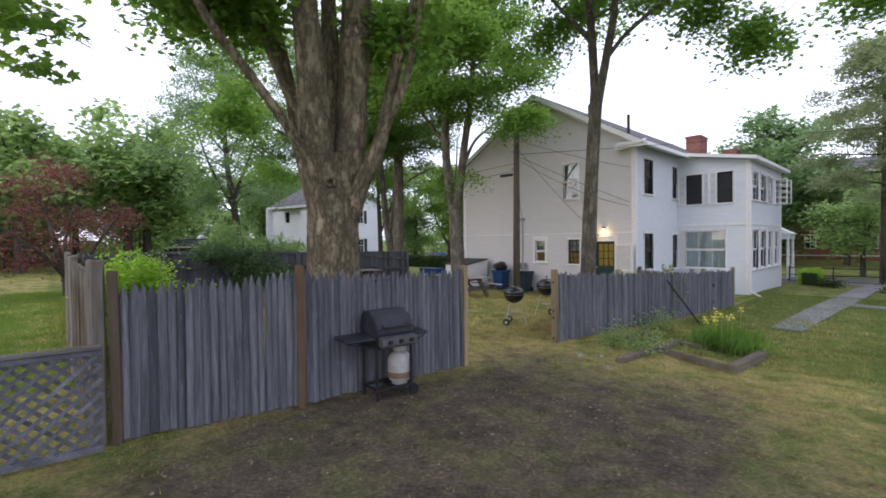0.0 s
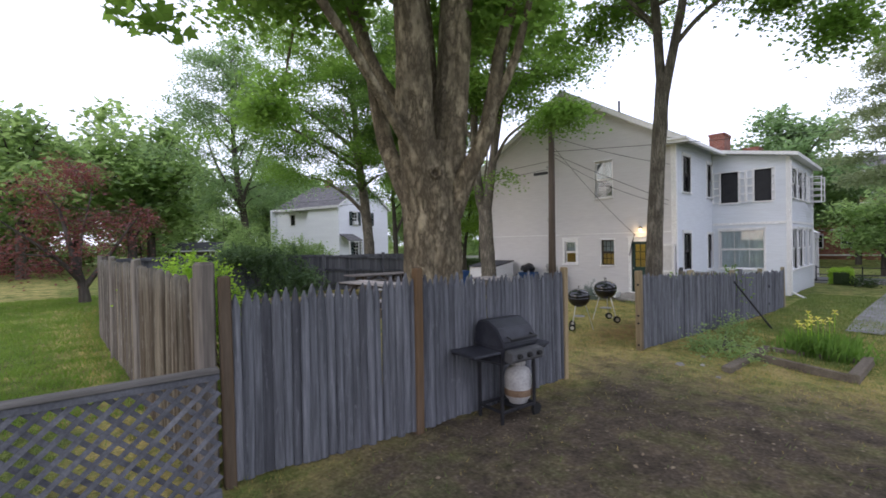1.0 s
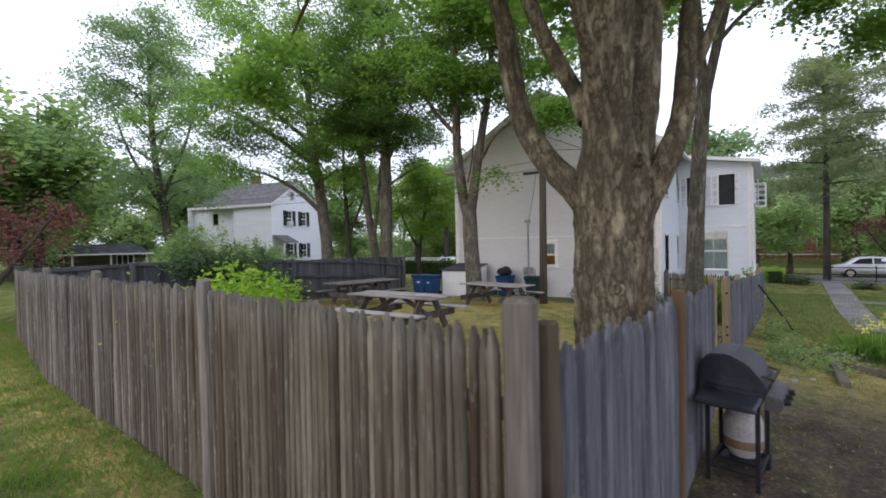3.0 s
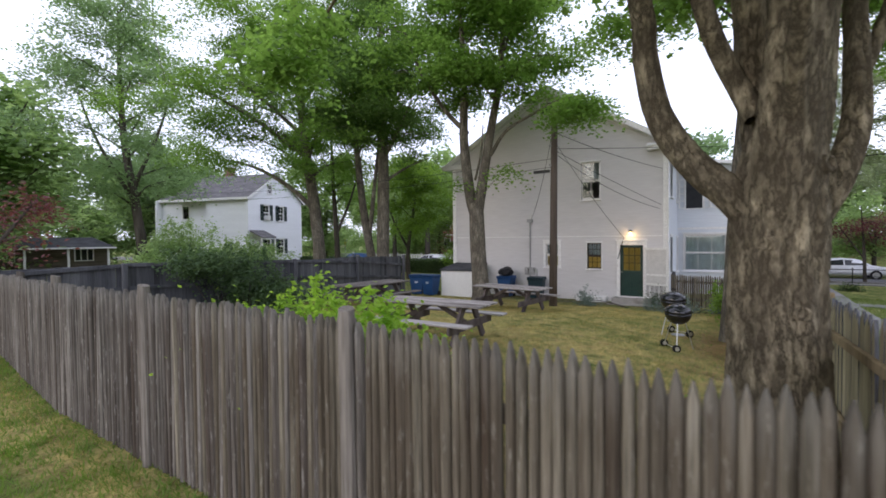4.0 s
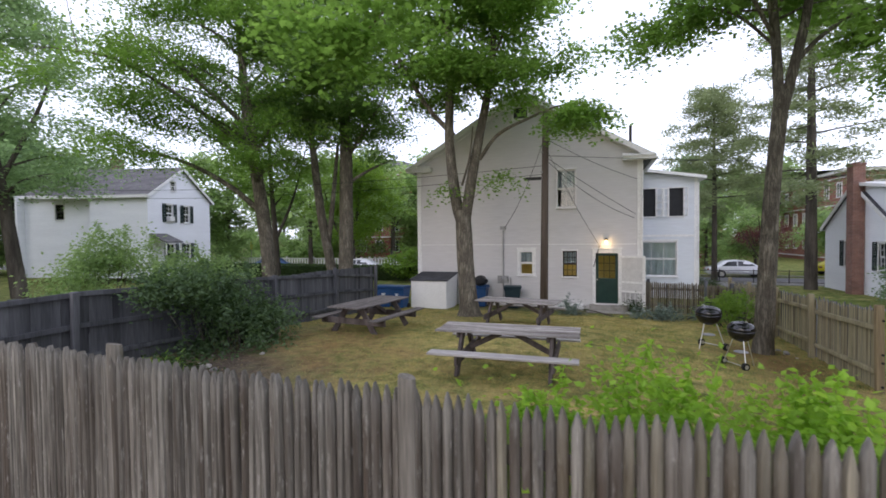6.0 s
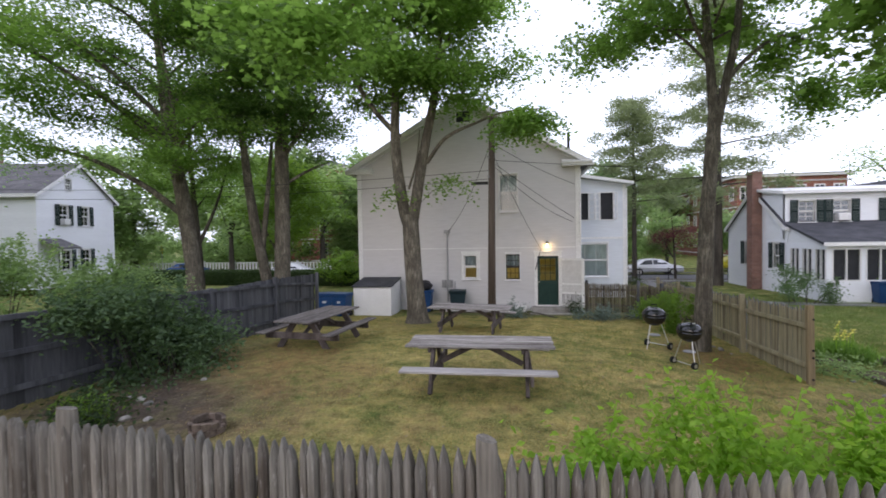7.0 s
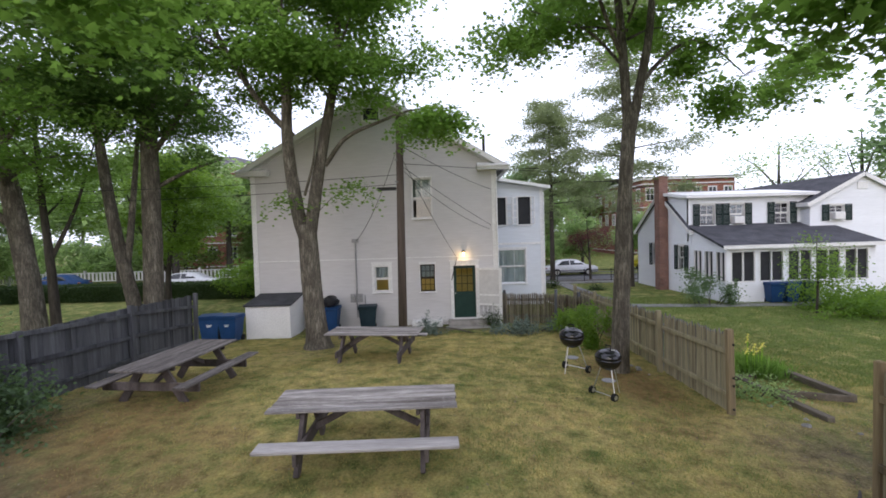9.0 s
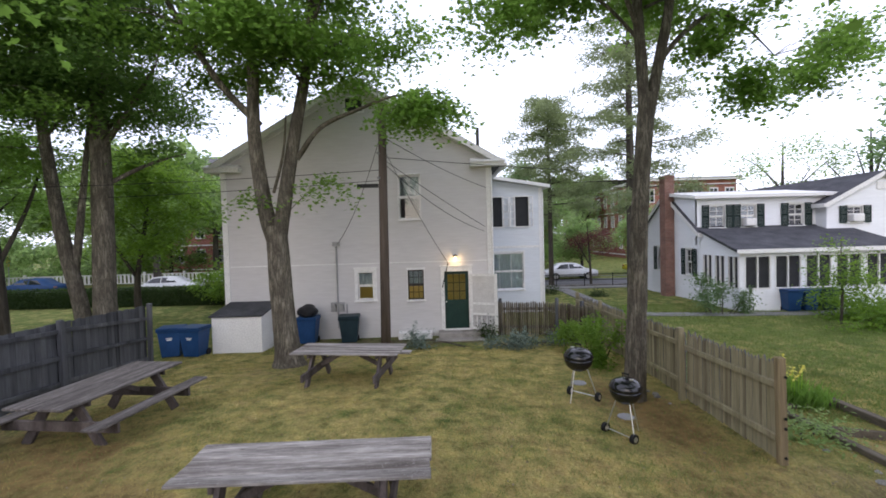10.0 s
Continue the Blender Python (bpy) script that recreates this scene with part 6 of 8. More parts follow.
def wheelie_bin(m, mat, label, open_lid=0, bars=True):
    b = thing("rubbish_bin", m, label, "bin", "rubbish bins")
    bm = bmesh.new()
    lo_, hi_ = 0.23, 0.30
    rings = []
    for z, h in ((0.04, lo_), (0.82, hi_), (0.84, hi_ + 0.03), (0.90, hi_ + 0.03)):
        rings.append([bm.verts.new((sx * h, sy * h * 1.1, z)) for sx, sy in ((-1, -1), (1, -1), (1, 1), (-1, 1))])
    for r0, r1 in zip(rings, rings[1:]):
        for i in range(4):
            bm.faces.new((r0[i], r0[(i + 1) % 4], r1[(i + 1) % 4], r1[i]))
    bm.faces.new(list(reversed(rings[0])))
    bm.faces.new(rings[-1])
    bmesh.ops.bevel(bm, geom=list(bm.edges), offset=0.015, segments=1, affect="EDGES")
    part("body", bm, mat, b)
    bm = bmesh.new()
    box(bm, -0.36, 0.02 + 0.32, -0.36, 0.36, 0, 0.05, bevel=0.02)
    part("lid", bm, mat, b, m=pose(0, 0, 0.905) if not open_lid else pose(0.33, 0, 0.92, 0, 0, 0) @ pose(0, 0, 0, 0, open_lid, 0) @ pose(-0.33, 0, 0))
    for y in (-0.27, 0.27):
        bm = bmesh.new()
        rod(bm, (0.24, y - 0.03, 0.1), (0.24, y + 0.03, 0.1), 0.1, None, 14)
        part("wheel", bm, M["rubber"], b)
    if bars:
        bm = bmesh.new()
        for z, w in ((0.62, 0.09), (0.57, 0.07)):
            box(bm, -0.296, -0.286, -w, w, z, z + 0.03)
        part("marking", bm, M["white"], b, "pale printed mark on the front", m=pose(0.012, 0, 0))
    return b


wheelie_bin(on_ground(16.3, 18.72, 14), M["bin_blue"], "blue plastic wheeled bin with a pale mark beside the white bulkhead")
wheelie_bin(on_ground(16.25, 17.98, -7), M["bin_blue"], "blue plastic wheeled bin beside the white bulkhead")
wheelie_bin(on_ground(17.75, 14.85, 0), M["bin_blue"], "blue plastic bin overfull with black rubbish bags", bars=False)
wheelie_bin(on_ground(17.75, 13.42, 6), M["bin_dark"], "dark teal plastic bin against the house wall", bars=False)
wheelie_bin(on_ground(21.2, -4.75, 0), M["bin_blue"], "blue plastic bin in front of the glazed porch", bars=False)
wheelie_bin(on_ground(21.25, -5.5, 3), M["bin_blue"], "blue plastic bin in front of the glazed porch", bars=False)
wheelie_bin(on_ground(21.2, -6.3, 0), M["bin_dark"], "dark plastic bin in front of the glazed porch", bars=False)
bag = bmesh.new()
bmesh.ops.create_icosphere(bag, subdivisions=3, radius=0.33)
for v in bag.verts:
    v.co *= 1 + 0.25 * noise.noise(v.co * 5)
    v.co.z *= 0.75
me = bpy.data.meshes.new("rubbish_bag")
for f in bag.faces:
    f.smooth = True
bag.to_mesh(me)
bag.free()
me.materials.append(M["bag"])
ob = new("rubbish_bag", me)
ob.matrix_basis = on_ground(17.72, 14.85, 20, 1.13)
tagged(ob, "black shiny rubbish bag on a full blue bin", "rubbish bag")

# ---- fire pot and stones ----
fp = thing("fire_pot", on_ground(4.15, 14.96, 0), "small ring of sooty brown bricks for a fire, on bare soil", "fire pit")
rnd = random.Random(5)
for k in range(11):
    for lev in (0, 1):
        if lev and k % 5 == 3:
            continue
        a = 360 * (k + 0.5 * lev) / 11 + rnd.uniform(-3, 3)
        bm = boxbm(-0.028, 0.028, -0.062, 0.062, 0.0, 0.085 + rnd.uniform(-0.01, 0.012), bevel=0.008)
        part("brick", bm, M["clay"], fp, m=pose(0, 0, 0.088 * lev, 0, 0, a) @ pose(0.195 + rnd.uniform(-0.008, 0.008), 0, 0, rnd.uniform(-3, 3), rnd.uniform(-4, 4), rnd.uniform(-6, 6)))
bm = bmesh.new()
lathe(bm, [(0.06, 0.02), (0.16, 0.03), (0.09, 0.06), (0.02, 0.065)], 16)
part("ash", bm, M["concrete"], fp)


def stone(x, y, r, seed):
    rnd = random.Random(seed)
    bm = bmesh.new()
    bmesh.ops.create_icosphere(bm, subdivisions=2, radius=r)
    off = Vector((seed * 3.1, seed * 1.7, 0))
    for v in bm.verts:
        v.co *= 1 + 0.5 * noise.noise(v.co / r * 0.9 + off)
        v.co.z *= 0.6
    me = bpy.data.meshes.new("stone")
    bm.to_mesh(me)
    bm.free()
    me.materials.append(M["rock"])
    o = new("stone", me)
    o.matrix_basis = on_ground(x, y, rnd.uniform(0, 360), r * 0.2)
    return tagged(o, "small pale stone lying on the soil", "stone", "stones in the yard")


srnd = random.Random(5)
for i in range(26):
    a = srnd.random()
    if i < 8:
        x, y = 5.6 + srnd.uniform(-0.8, 0.8), 17.1 + srnd.uniform(-0.5, 0.5)
    elif i < 16:
        x, y = 3.6 + srnd.uniform(-1.4, 0.9), 15.9 + srnd.uniform(-1.0, 1.2)
    elif i < 21:
        x, y = 10.6 + srnd.uniform(-1, 1), 6.1 + srnd.uniform(-0.3, 0.3)
    else:
        x, y = 8.0 + srnd.uniform(-0.8, 0.8), 4.5 + srnd.uniform(-0.6, 0.6)
    stone(x, y, srnd.uniform(0.03, 0.075), i + 1)

# ---- raised flower bed ----
rb = thing("raised_bed", pose(7.75, 3.75, 0), "sagging raised bed of old dark timbers", "raised bed")
for (ax, ay), (bx_, by_), w_, h_, lift in (((7.98, 4.02), (10.55, 3.98), 0.14, 0.16, 0.015), ((9.42, 3.92), (9.14, 2.66), 0.06, 0.18, 0.04), ((9.12, 2.60), (10.95, 2.52), 0.15, 0.18, 0.055), ((10.58, 3.9), (10.9, 2.6), 0.1, 0.14, 0.01)):
    bm = bmesh.new()
    beam(bm, (ax - 7.75, ay - 3.75, gz(ax, ay) + lift), (bx_ - 7.75, by_ - 3.75, gz(bx_, by_) + lift), w_, h_, bevel=0.014)
    part("timber", bm, M["timber"], rb)

# stick leaning on the fence
st = bmesh.new()
rod(st, (13.05, 5.13, 0.98), (13.4, 4.4, gz(13.4, 4.4)), 0.022)
me = bpy.data.meshes.new("pole")
st.to_mesh(me)
st.free()
me.materials.append(M["wire"])
tagged(new("pole", me), "dark metal pole leaning against the picket fence", "pole")

# ---- utility pole and wires ----
up = thing("utility_pole", pose(15.15, 11.85, gz(15.15, 11.85)), "brown wooden utility pole with cables in front of the house", "utility pole")
bm = bmesh.new()
vs = rod(bm, (0, 0, -0.3), (-0.02, -0.1, 7.3), 0.15, 0.11, 14)
part("shaft", bm, M["pole"], up, "", True)
bm = bmesh.new()
box(bm, -0.2, -0.1, 0.05, 0.65, 4.93, 5.03)
part("terminal_box", bm, M["wire"], up)
for bz in (5.2, 5.9):
    bm = bmesh.new()
    rod(bm, (-0.18, 0.05, bz), (0.12, -0.1, bz), 0.03)
    part("bracket", bm, M["grey_metal"], up)


def cable(a, b, sag, r=0.009, label="black overhead cable strung from the pole", cat="cable"):
    cu = bpy.data.curves.new("cable", "CURVE")
    cu.dimensions = "3D"
    cu.bevel_depth, cu.bevel_resolution = r, 1
    sp = cu.splines.new("POLY")
    n = 14
    sp.points.add(n)
    a, b = Vector(a), Vector(b)
    for i in range(n + 1):
        t = i / n
        p = a.lerp(b, t) - Vector((0, 0, sag * 4 * t * (1 - t)))
        sp.points[i].co = (*p, 1)
    cu.materials.append(M["wire"])
    dg = bpy.data.objects.new("cable_tmp", cu)
    me = bpy.data.meshes.new_from_object(dg)
    bpy.data.objects.remove(dg)
    return tagged(new("cable", me), label, cat, "overhead cables")


PT = Vector((15.1, 11.75, 0))
cable(PT + Vector((0, 0, 5.55)), (18.3, 8.55, 3.6), 0.05)
cable(PT + Vector((0, 0, 5.45)), (18.3, 8.6, 3.45), 0.25)
cable(PT + Vector((0, 0, 6.2)), (18.3, 8.5, 5.0), 0.1)
cable(PT + Vector((0, 0, 5.9)), (18.3, 9.9, 2.3), 0.15, 0.008)
cable((18.3, 9.93, 2.3), (18.3, 10.15, 1.45), 0.0, 0.018, "thick black cable on the house wall")
cable(PT + Vector((0, 0.1, 6.1)), (18.3, 13.9, 3.1), 0.35)
cable(PT + Vector((0, 0, 5.25)), (13.5, 48, 6.5), 0.8)
cable(PT + Vector((0, 0, 4.95)), (15.5, 48, 6.2), 0.8)
cable(PT + Vector((0, 0, 5.6)), (42, -22, 8.5), 0.5, 0.01)
cable((43.4, -60, 8.0), (43.4, 60, 8.0), 0.7, 0.02)
cable((43.4, -60, 7.3), (43.4, 60, 7.2), 0.7, 0.02)


# ---- cars, street things ----
def car(m, mat, label):
    c = thing("car", m, label, "car", "parked cars")
    prof = [(-2.3, 0.32), (-2.32, 0.62), (-2.22, 0.82), (-1.55, 0.92), (-0.95, 1.38), (-0.2, 1.45), (0.55, 1.40), (1.25, 0.97), (2.1, 0.84), (2.3, 0.66), (2.3, 0.32)]
    bm = bmesh.new()
    def ring(y, inset):
        return [bm.verts.new((x, y * (1 - (0.22 if z > 1.0 else 0.0) * inset), z)) for x, z in prof]
    a_, b_ = ring(-0.88, 1), ring(0.88, 1)
    n = len(prof)
    bm.faces.new(list(reversed(a_)))
    bm.faces.new(b_)
    for i in range(n):
        j = (i + 1) % n
        bm.faces.new((a_[i], a_[j], b_[j], b_[i]))
    bmesh.ops.recalc_face_normals(bm, faces=bm.faces)
    bmesh.ops.bevel(bm, geom=list(bm.edges), offset=0.05, segments=2, affect="EDGES")
    part("body", bm, mat, c, "", True)
    for s in (-1, 1):
        for pts in (((-1.35, 0.97), (-0.9, 1.31), (-0.28, 1.37), (-0.28, 0.98)), ((-0.2, 0.98), (-0.2, 1.37), (0.5, 1.32), (1.02, 0.99))):
            bm = bmesh.new()
            va = [bm.verts.new((x, s * (0.885 if z < 1.1 else 0.72), z)) for x, z in pts]
            vb = [bm.verts.new((x, s * (0.865 if z < 1.1 else 0.68), z)) for x, z in pts]
            bm.faces.new(va)
            bm.faces.new(list(reversed(vb)))
            for i in range(4):
                bm.faces.new((va[i], vb[i], vb[(i + 1) % 4], va[(i + 1) % 4]))
            bmesh.ops.recalc_face_normals(bm, faces=bm.faces)
            part("side_window", bm, M["car_glass"], c)
    for x in (-1.4, 1.42):
        for s in (-1, 1):
            bm = bmesh.new()
            rod(bm, (x, s * 0.70, 0.32), (x, s * 0.90, 0.32), 0.32, None, 20)
            w = part("wheel", bm, M["rubber"], c)
            bm = bmesh.new()
            rod(bm, (x, s * 0.89, 0.32), (x, s * 0.915, 0.32), 0.2, None, 16)
            part("rim", bm, M["chrome"], w)
    for s in (-1, 1):
        part("headlight", boxbm(2.22, 2.325, s * 0.62 - 0.18, s * 0.62 + 0.18, 0.62, 0.74, bevel=0.02), M["chrome"], c)
        part("tail_light", boxbm(-2.335, -2.25, s * 0.64 - 0.16, s * 0.64 + 0.16, 0.64, 0.78, bevel=0.02), M["brick"], c)
    return c


car(on_ground(41.3, -1.0, -88, 0.02), M["car_white"], "white saloon car parked on the street")
car(on_ground(37.6, 31.5, -90, 0.02), M["car_white"], "white car on the street behind a hedge")
car(on_ground(40.2, 44.5, 90, 0.02), M["bin_blue"], "blue car on the street behind a hedge")
yc = car(on_ground(46.0, -10.2, -80, 0.02), M["yellow_paint"], "yellow vehicle beyond the street")

# low black street railing and posts
rl = thing("street_railing", pose(33.9, -3, gz(34, 0)), "thin dark metal railing along the street", "railing")
bm = bmesh.new()
rod(bm, (0, -3, 0.85), (0, 9, 0.85), 0.025)
part("top_bar", bm, M["wire"], rl)
bm = bmesh.new()
rod(bm, (0, -3, 0.45), (0, 9, 0.45), 0.02)
part("middle_bar", bm, M["wire"], rl)
for i in range(7):
    bm = bmesh.new()
    rod(bm, (0, -3 + 2 * i, 0), (0, -3 + 2 * i, 0.95), 0.03)
    part("post", bm, M["wire"], rl)

# white picket balustrade across the street
wf_ = thing("white_fence", pose(47.5, 46, gz(47.5, 46)), "white painted fence across the street", "fence")
part("top_rail", boxbm(-0.05, 0.05, -14, 14, 1.05, 1.15), M["white"], wf_)
part("bottom_rail", boxbm(-0.05, 0.05, -14, 14, 0.2, 0.28), M["white"], wf_)
for i in range(71):
    part("baluster", boxbm(-0.03, 0.03, -14 + i * 0.4 - 0.1, -14 + i * 0.4 + 0.1, 0.28, 1.05), M["white"], wf_)
for i in range(8):
    part("post", boxbm(-0.1, 0.1, -14 + i * 4 - 0.1, -14 + i * 4 + 0.1, 0, 1.35), M["white"], wf_)

# mast-arm street light and warning sign
ml = thing("street_lamp", pose(52, 62, gz(52, 62)), "grey metal street mast with a long horizontal arm", "street lamp")
bm = bmesh.new()
rod(bm, (0, 0, 0), (0, 0, 6.2), 0.12, 0.09, 10)
part("mast", bm, M["grey_metal"], ml)
bm = bmesh.new()
rod(bm, (0, 0, 6.1), (-5.5, 4.5, 6.3), 0.08, 0.05, 8)
part("arm", bm, M["grey_metal"], ml)
sg = thing("warning_sign", pose(49, 55, gz(49, 55)), "yellow diamond street warning sign on a thin post", "sign")
bm = bmesh.new()
rod(bm, (0, 0, 0), (0, 0, 2.6), 0.04)
part("post", bm, M["grey_metal"], sg)
part("plate", boxbm(-0.42, 0.42, -0.02, 0.02, -0.42, 0.42), M["yellow_paint"], sg, m=pose(0, 0, 2.7, 0, 0, 60) @ pose(0, 0, 0, 0, 45, 0))


# ---- plants ----
LEAF = np.array([(0, 0, 0), (-0.30, 0.45, 0.06), (0, 1.0, -0.05), (0.30, 0.45, 0.06)])
MAPLE = np.array([(0, 0, 0), (0.44, 0.10, 0.03), (0.30, 0.34, 0.03), (0.56, 0.60, 0.0), (0.20, 0.60, 0.03), (0.0, 1.0, -0.06),
                  (-0.20, 0.60, 0.03), (-0.56, 0.60, 0.0), (-0.30, 0.34, 0.03), (-0.44, 0.10, 0.03)])
LANCE = np.array([(0, 0, 0), (-0.19, 0.40, 0.04), (0, 1.0, -0.06), (0.19, 0.40, 0.04)])
SPRAY = np.array([(0, 0, 0), (-0.13, 0.5, 0.02), (0, 1.0, 0.0), (0.13, 0.5, 0.02)])


def leaf_arrays(centres, size, rng, tmpl, tilt=0.55, droop=0.25, up=None):
    n = len(centres)
    nrm = np.column_stack([rng.normal(0, tilt, n), rng.normal(0, tilt, n), np.ones(n)])
    if up is not None:
        nrm = nrm * np.array([1, 1, up])
    nrm /= np.linalg.norm(nrm, axis=1)[:, None]
    az = rng.uniform(0, 2 * np.pi, n)
    d = np.column_stack([np.cos(az), np.sin(az), -droop + rng.normal(0, 0.25, n)])
    d -= nrm * np.sum(d * nrm, 1)[:, None]
    d /= np.linalg.norm(d, axis=1)[:, None]
    s = np.cross(d, nrm)
    sz = (size * rng.uniform(0.7, 1.25, n))[:, None, None]
    V = centres[:, None, :] + sz * (s[:, None, :] * tmpl[None, :, 0:1] + d[:, None, :] * tmpl[None, :, 1:2] + nrm[:, None, :] * tmpl[None, :, 2:3])
    k = len(tmpl)
    return V.reshape(-1, 3), np.arange(n * k).reshape(n, k)


def smooth_path(pts, step):
    """Catmull-Rom through rows of x, y, z, radius."""
    P = np.array(pts, dtype=float)
    if len(P) == 2:
        n = max(2, int(np.linalg.norm(P[1, :3] - P[0, :3]) / step))
        return P[0] + (P[1] - P[0]) * np.linspace(0, 1, n + 1)[:, None]
    Q = np.vstack([2 * P[0] - P[1], P, 2 * P[-1] - P[-2]])
    out = []
    for i in range(1, len(Q) - 2):
        n = max(2, int(np.linalg.norm(Q[i + 1, :3] - Q[i, :3]) / step))
        for t in np.linspace(0, 1, n, endpoint=False):
            a, b, c, d = Q[i - 1], Q[i], Q[i + 1], Q[i + 2]
            out.append(0.5 * (2 * b + (c - a) * t + (2 * a - 5 * b + 4 * c - d) * t * t + (3 * b - a - 3 * c + d) * t ** 3))
    out.append(P[-1])
    R = np.array(out)
    R[:, 3] = np.maximum(R[:, 3], 0.004)
    return R


def tube(path, sides, relief=0.0, seed=0):
    """A tapered tube along rows of x, y, z, radius; relief roughens it into bark ridges."""
    C, r = path[:, :3], path[:, 3]
    T = np.gradient(C, axis=0)
    T /= np.linalg.norm(T, axis=1)[:, None] + 1e-9
    ref = np.array([1.0, 0.0, 0.0]) if abs(T[0, 0]) < 0.9 else np.array([0.0, 1.0, 0.0])
    U = np.cross(T, ref)
    U /= np.linalg.norm(U, axis=1)[:, None]
    W = np.cross(T, U)
    th = np.linspace(0, 2 * np.pi, sides, endpoint=False)
    rr = np.repeat(r[:, None], sides, 1)
    if relief:
        rg = np.random.default_rng(seed)
        s = np.concatenate([[0], np.cumsum(np.linalg.norm(np.diff(C, axis=0), axis=1))])[:, None]
        f = np.zeros_like(rr)
        for k in (2, 3, 5, 8, 11, 14):
            ph, w, w2 = rg.uniform(0, 6.28, 3)
            a = k * th[None] + ph + 1.3 * np.sin(s * (0.9 + 0.25 * k) + w)
            wave = np.sin(a) if k < 5 else 1.1 - 2.0 * np.abs(np.cos(a / 2)) ** 6
            f += wave * (1.0 / (1 + 0.07 * k)) * (0.6 + 0.4 * np.sin(s * 1.7 + w2))
        f += 0.9 * rg.normal(0, 1, rr.shape) * 0.35
        rr = rr * (1 + relief * f * 0.42)
    V = C[:, None, :] + rr[:, :, None] * (np.cos(th)[None, :, None] * U[:, None, :] + np.sin(th)[None, :, None] * W[:, None, :])
    n = len(C)
    i = np.arange(n * sides).reshape(n, sides)
    F = np.stack([i[:-1], np.roll(i[:-1], -1, 1), np.roll(i[1:], -1, 1), i[1:]], -1).reshape(-1, 4)
    return V.reshape(-1, 3), F


def join(parts_):
    V, F, o = [], [], 0
    for v, f in parts_:
        V.append(v)
        F.append(f + o)
        o += len(v)
    return np.vstack(V), np.vstack(F)


def crown_points(blobs, rng, hollow=2.2, group=9):
    """Centres of leafy sprays, gathered into boughs with gaps between them."""
    out = []
    for cx, cy, cz, rx, ry, rz_, n in blobs:
        k = max(1, n // group)
        d = rng.normal(0, 1, (k, 3))
        d /= np.linalg.norm(d, axis=1)[:, None]
        r = rng.uniform(0.1, 1, k) ** (1 / hollow)
        R = np.array([rx, ry, rz_])
        g = np.array([cx, cy, cz]) + d * r[:, None] * R
        s = np.minimum(R * 0.34, np.array([0.60, 0.60, 0.22]))
        g = np.repeat(g, -(-n // k), 0)[:n]
        out.append(g + rng.normal(0, 1, g.shape) * s)
    return np.vstack(out)


def boughs(path, z0, z1, reach, n, seed, rise=0.45, r0=0.07, per=7, low=0.75, top=0.45, size=0.75, squash=(1, 1)):
    """Side limbs that leave a stem between two heights, arch up and droop at the tip, and the leafy regions along them."""
    rg = random.Random(seed)
    P = np.array(path, dtype=float)
    limbs, blobs = [], []
    for i in range(n):
        f = i / max(1, n - 1)
        z = z0 + (z1 - z0) * f
        bx, by = np.interp(z, P[:, 2], P[:, 0]), np.interp(z, P[:, 2], P[:, 1])
        a = i * 2.4 + seed + rg.uniform(-0.45, 0.45)
        L = reach * (low + (1 - low) * min(1, f / 0.35) if f < 0.35 else 1 - (1 - top) * (f - 0.35) / 0.65) * rg.uniform(0.75, 1.1)
        dx, dy = math.cos(a) * squash[0], math.sin(a) * squash[1]
        up = rise * rg.uniform(0.6, 1.3)
        pts = [(bx, by, z - 0.2, r0 * (1.15 - 0.5 * f))]
        for g, h in ((0.35, 0.55), (0.7, 0.9), (1.0, 0.86)):
            pts.append((bx + dx * L * g + rg.uniform(-0.18, 0.18), by + dy * L * g + rg.uniform(-0.18, 0.18), z + up * L * h, max(0.008, r0 * (0.75 - 0.68 * g))))
        limbs.append(pts)
        for g in (0.42, 0.62, 0.8, 0.95, 1.08):
            h = np.interp(g, (0, 0.35, 0.7, 1.1), (0, 0.55, 0.9, 0.8))
            w = size * (0.75 + 0.5 * g) * rg.uniform(0.8, 1.15)
            blobs.append((bx + dx * L * g + rg.uniform(-0.3, 0.3), by + dy * L * g + rg.uniform(-0.3, 0.3), z + up * L * h + rg.uniform(-0.15, 0.2), w, w, 0.28, max(3, int(per * rg.uniform(0.7, 1.3)))))
    return limbs, blobs


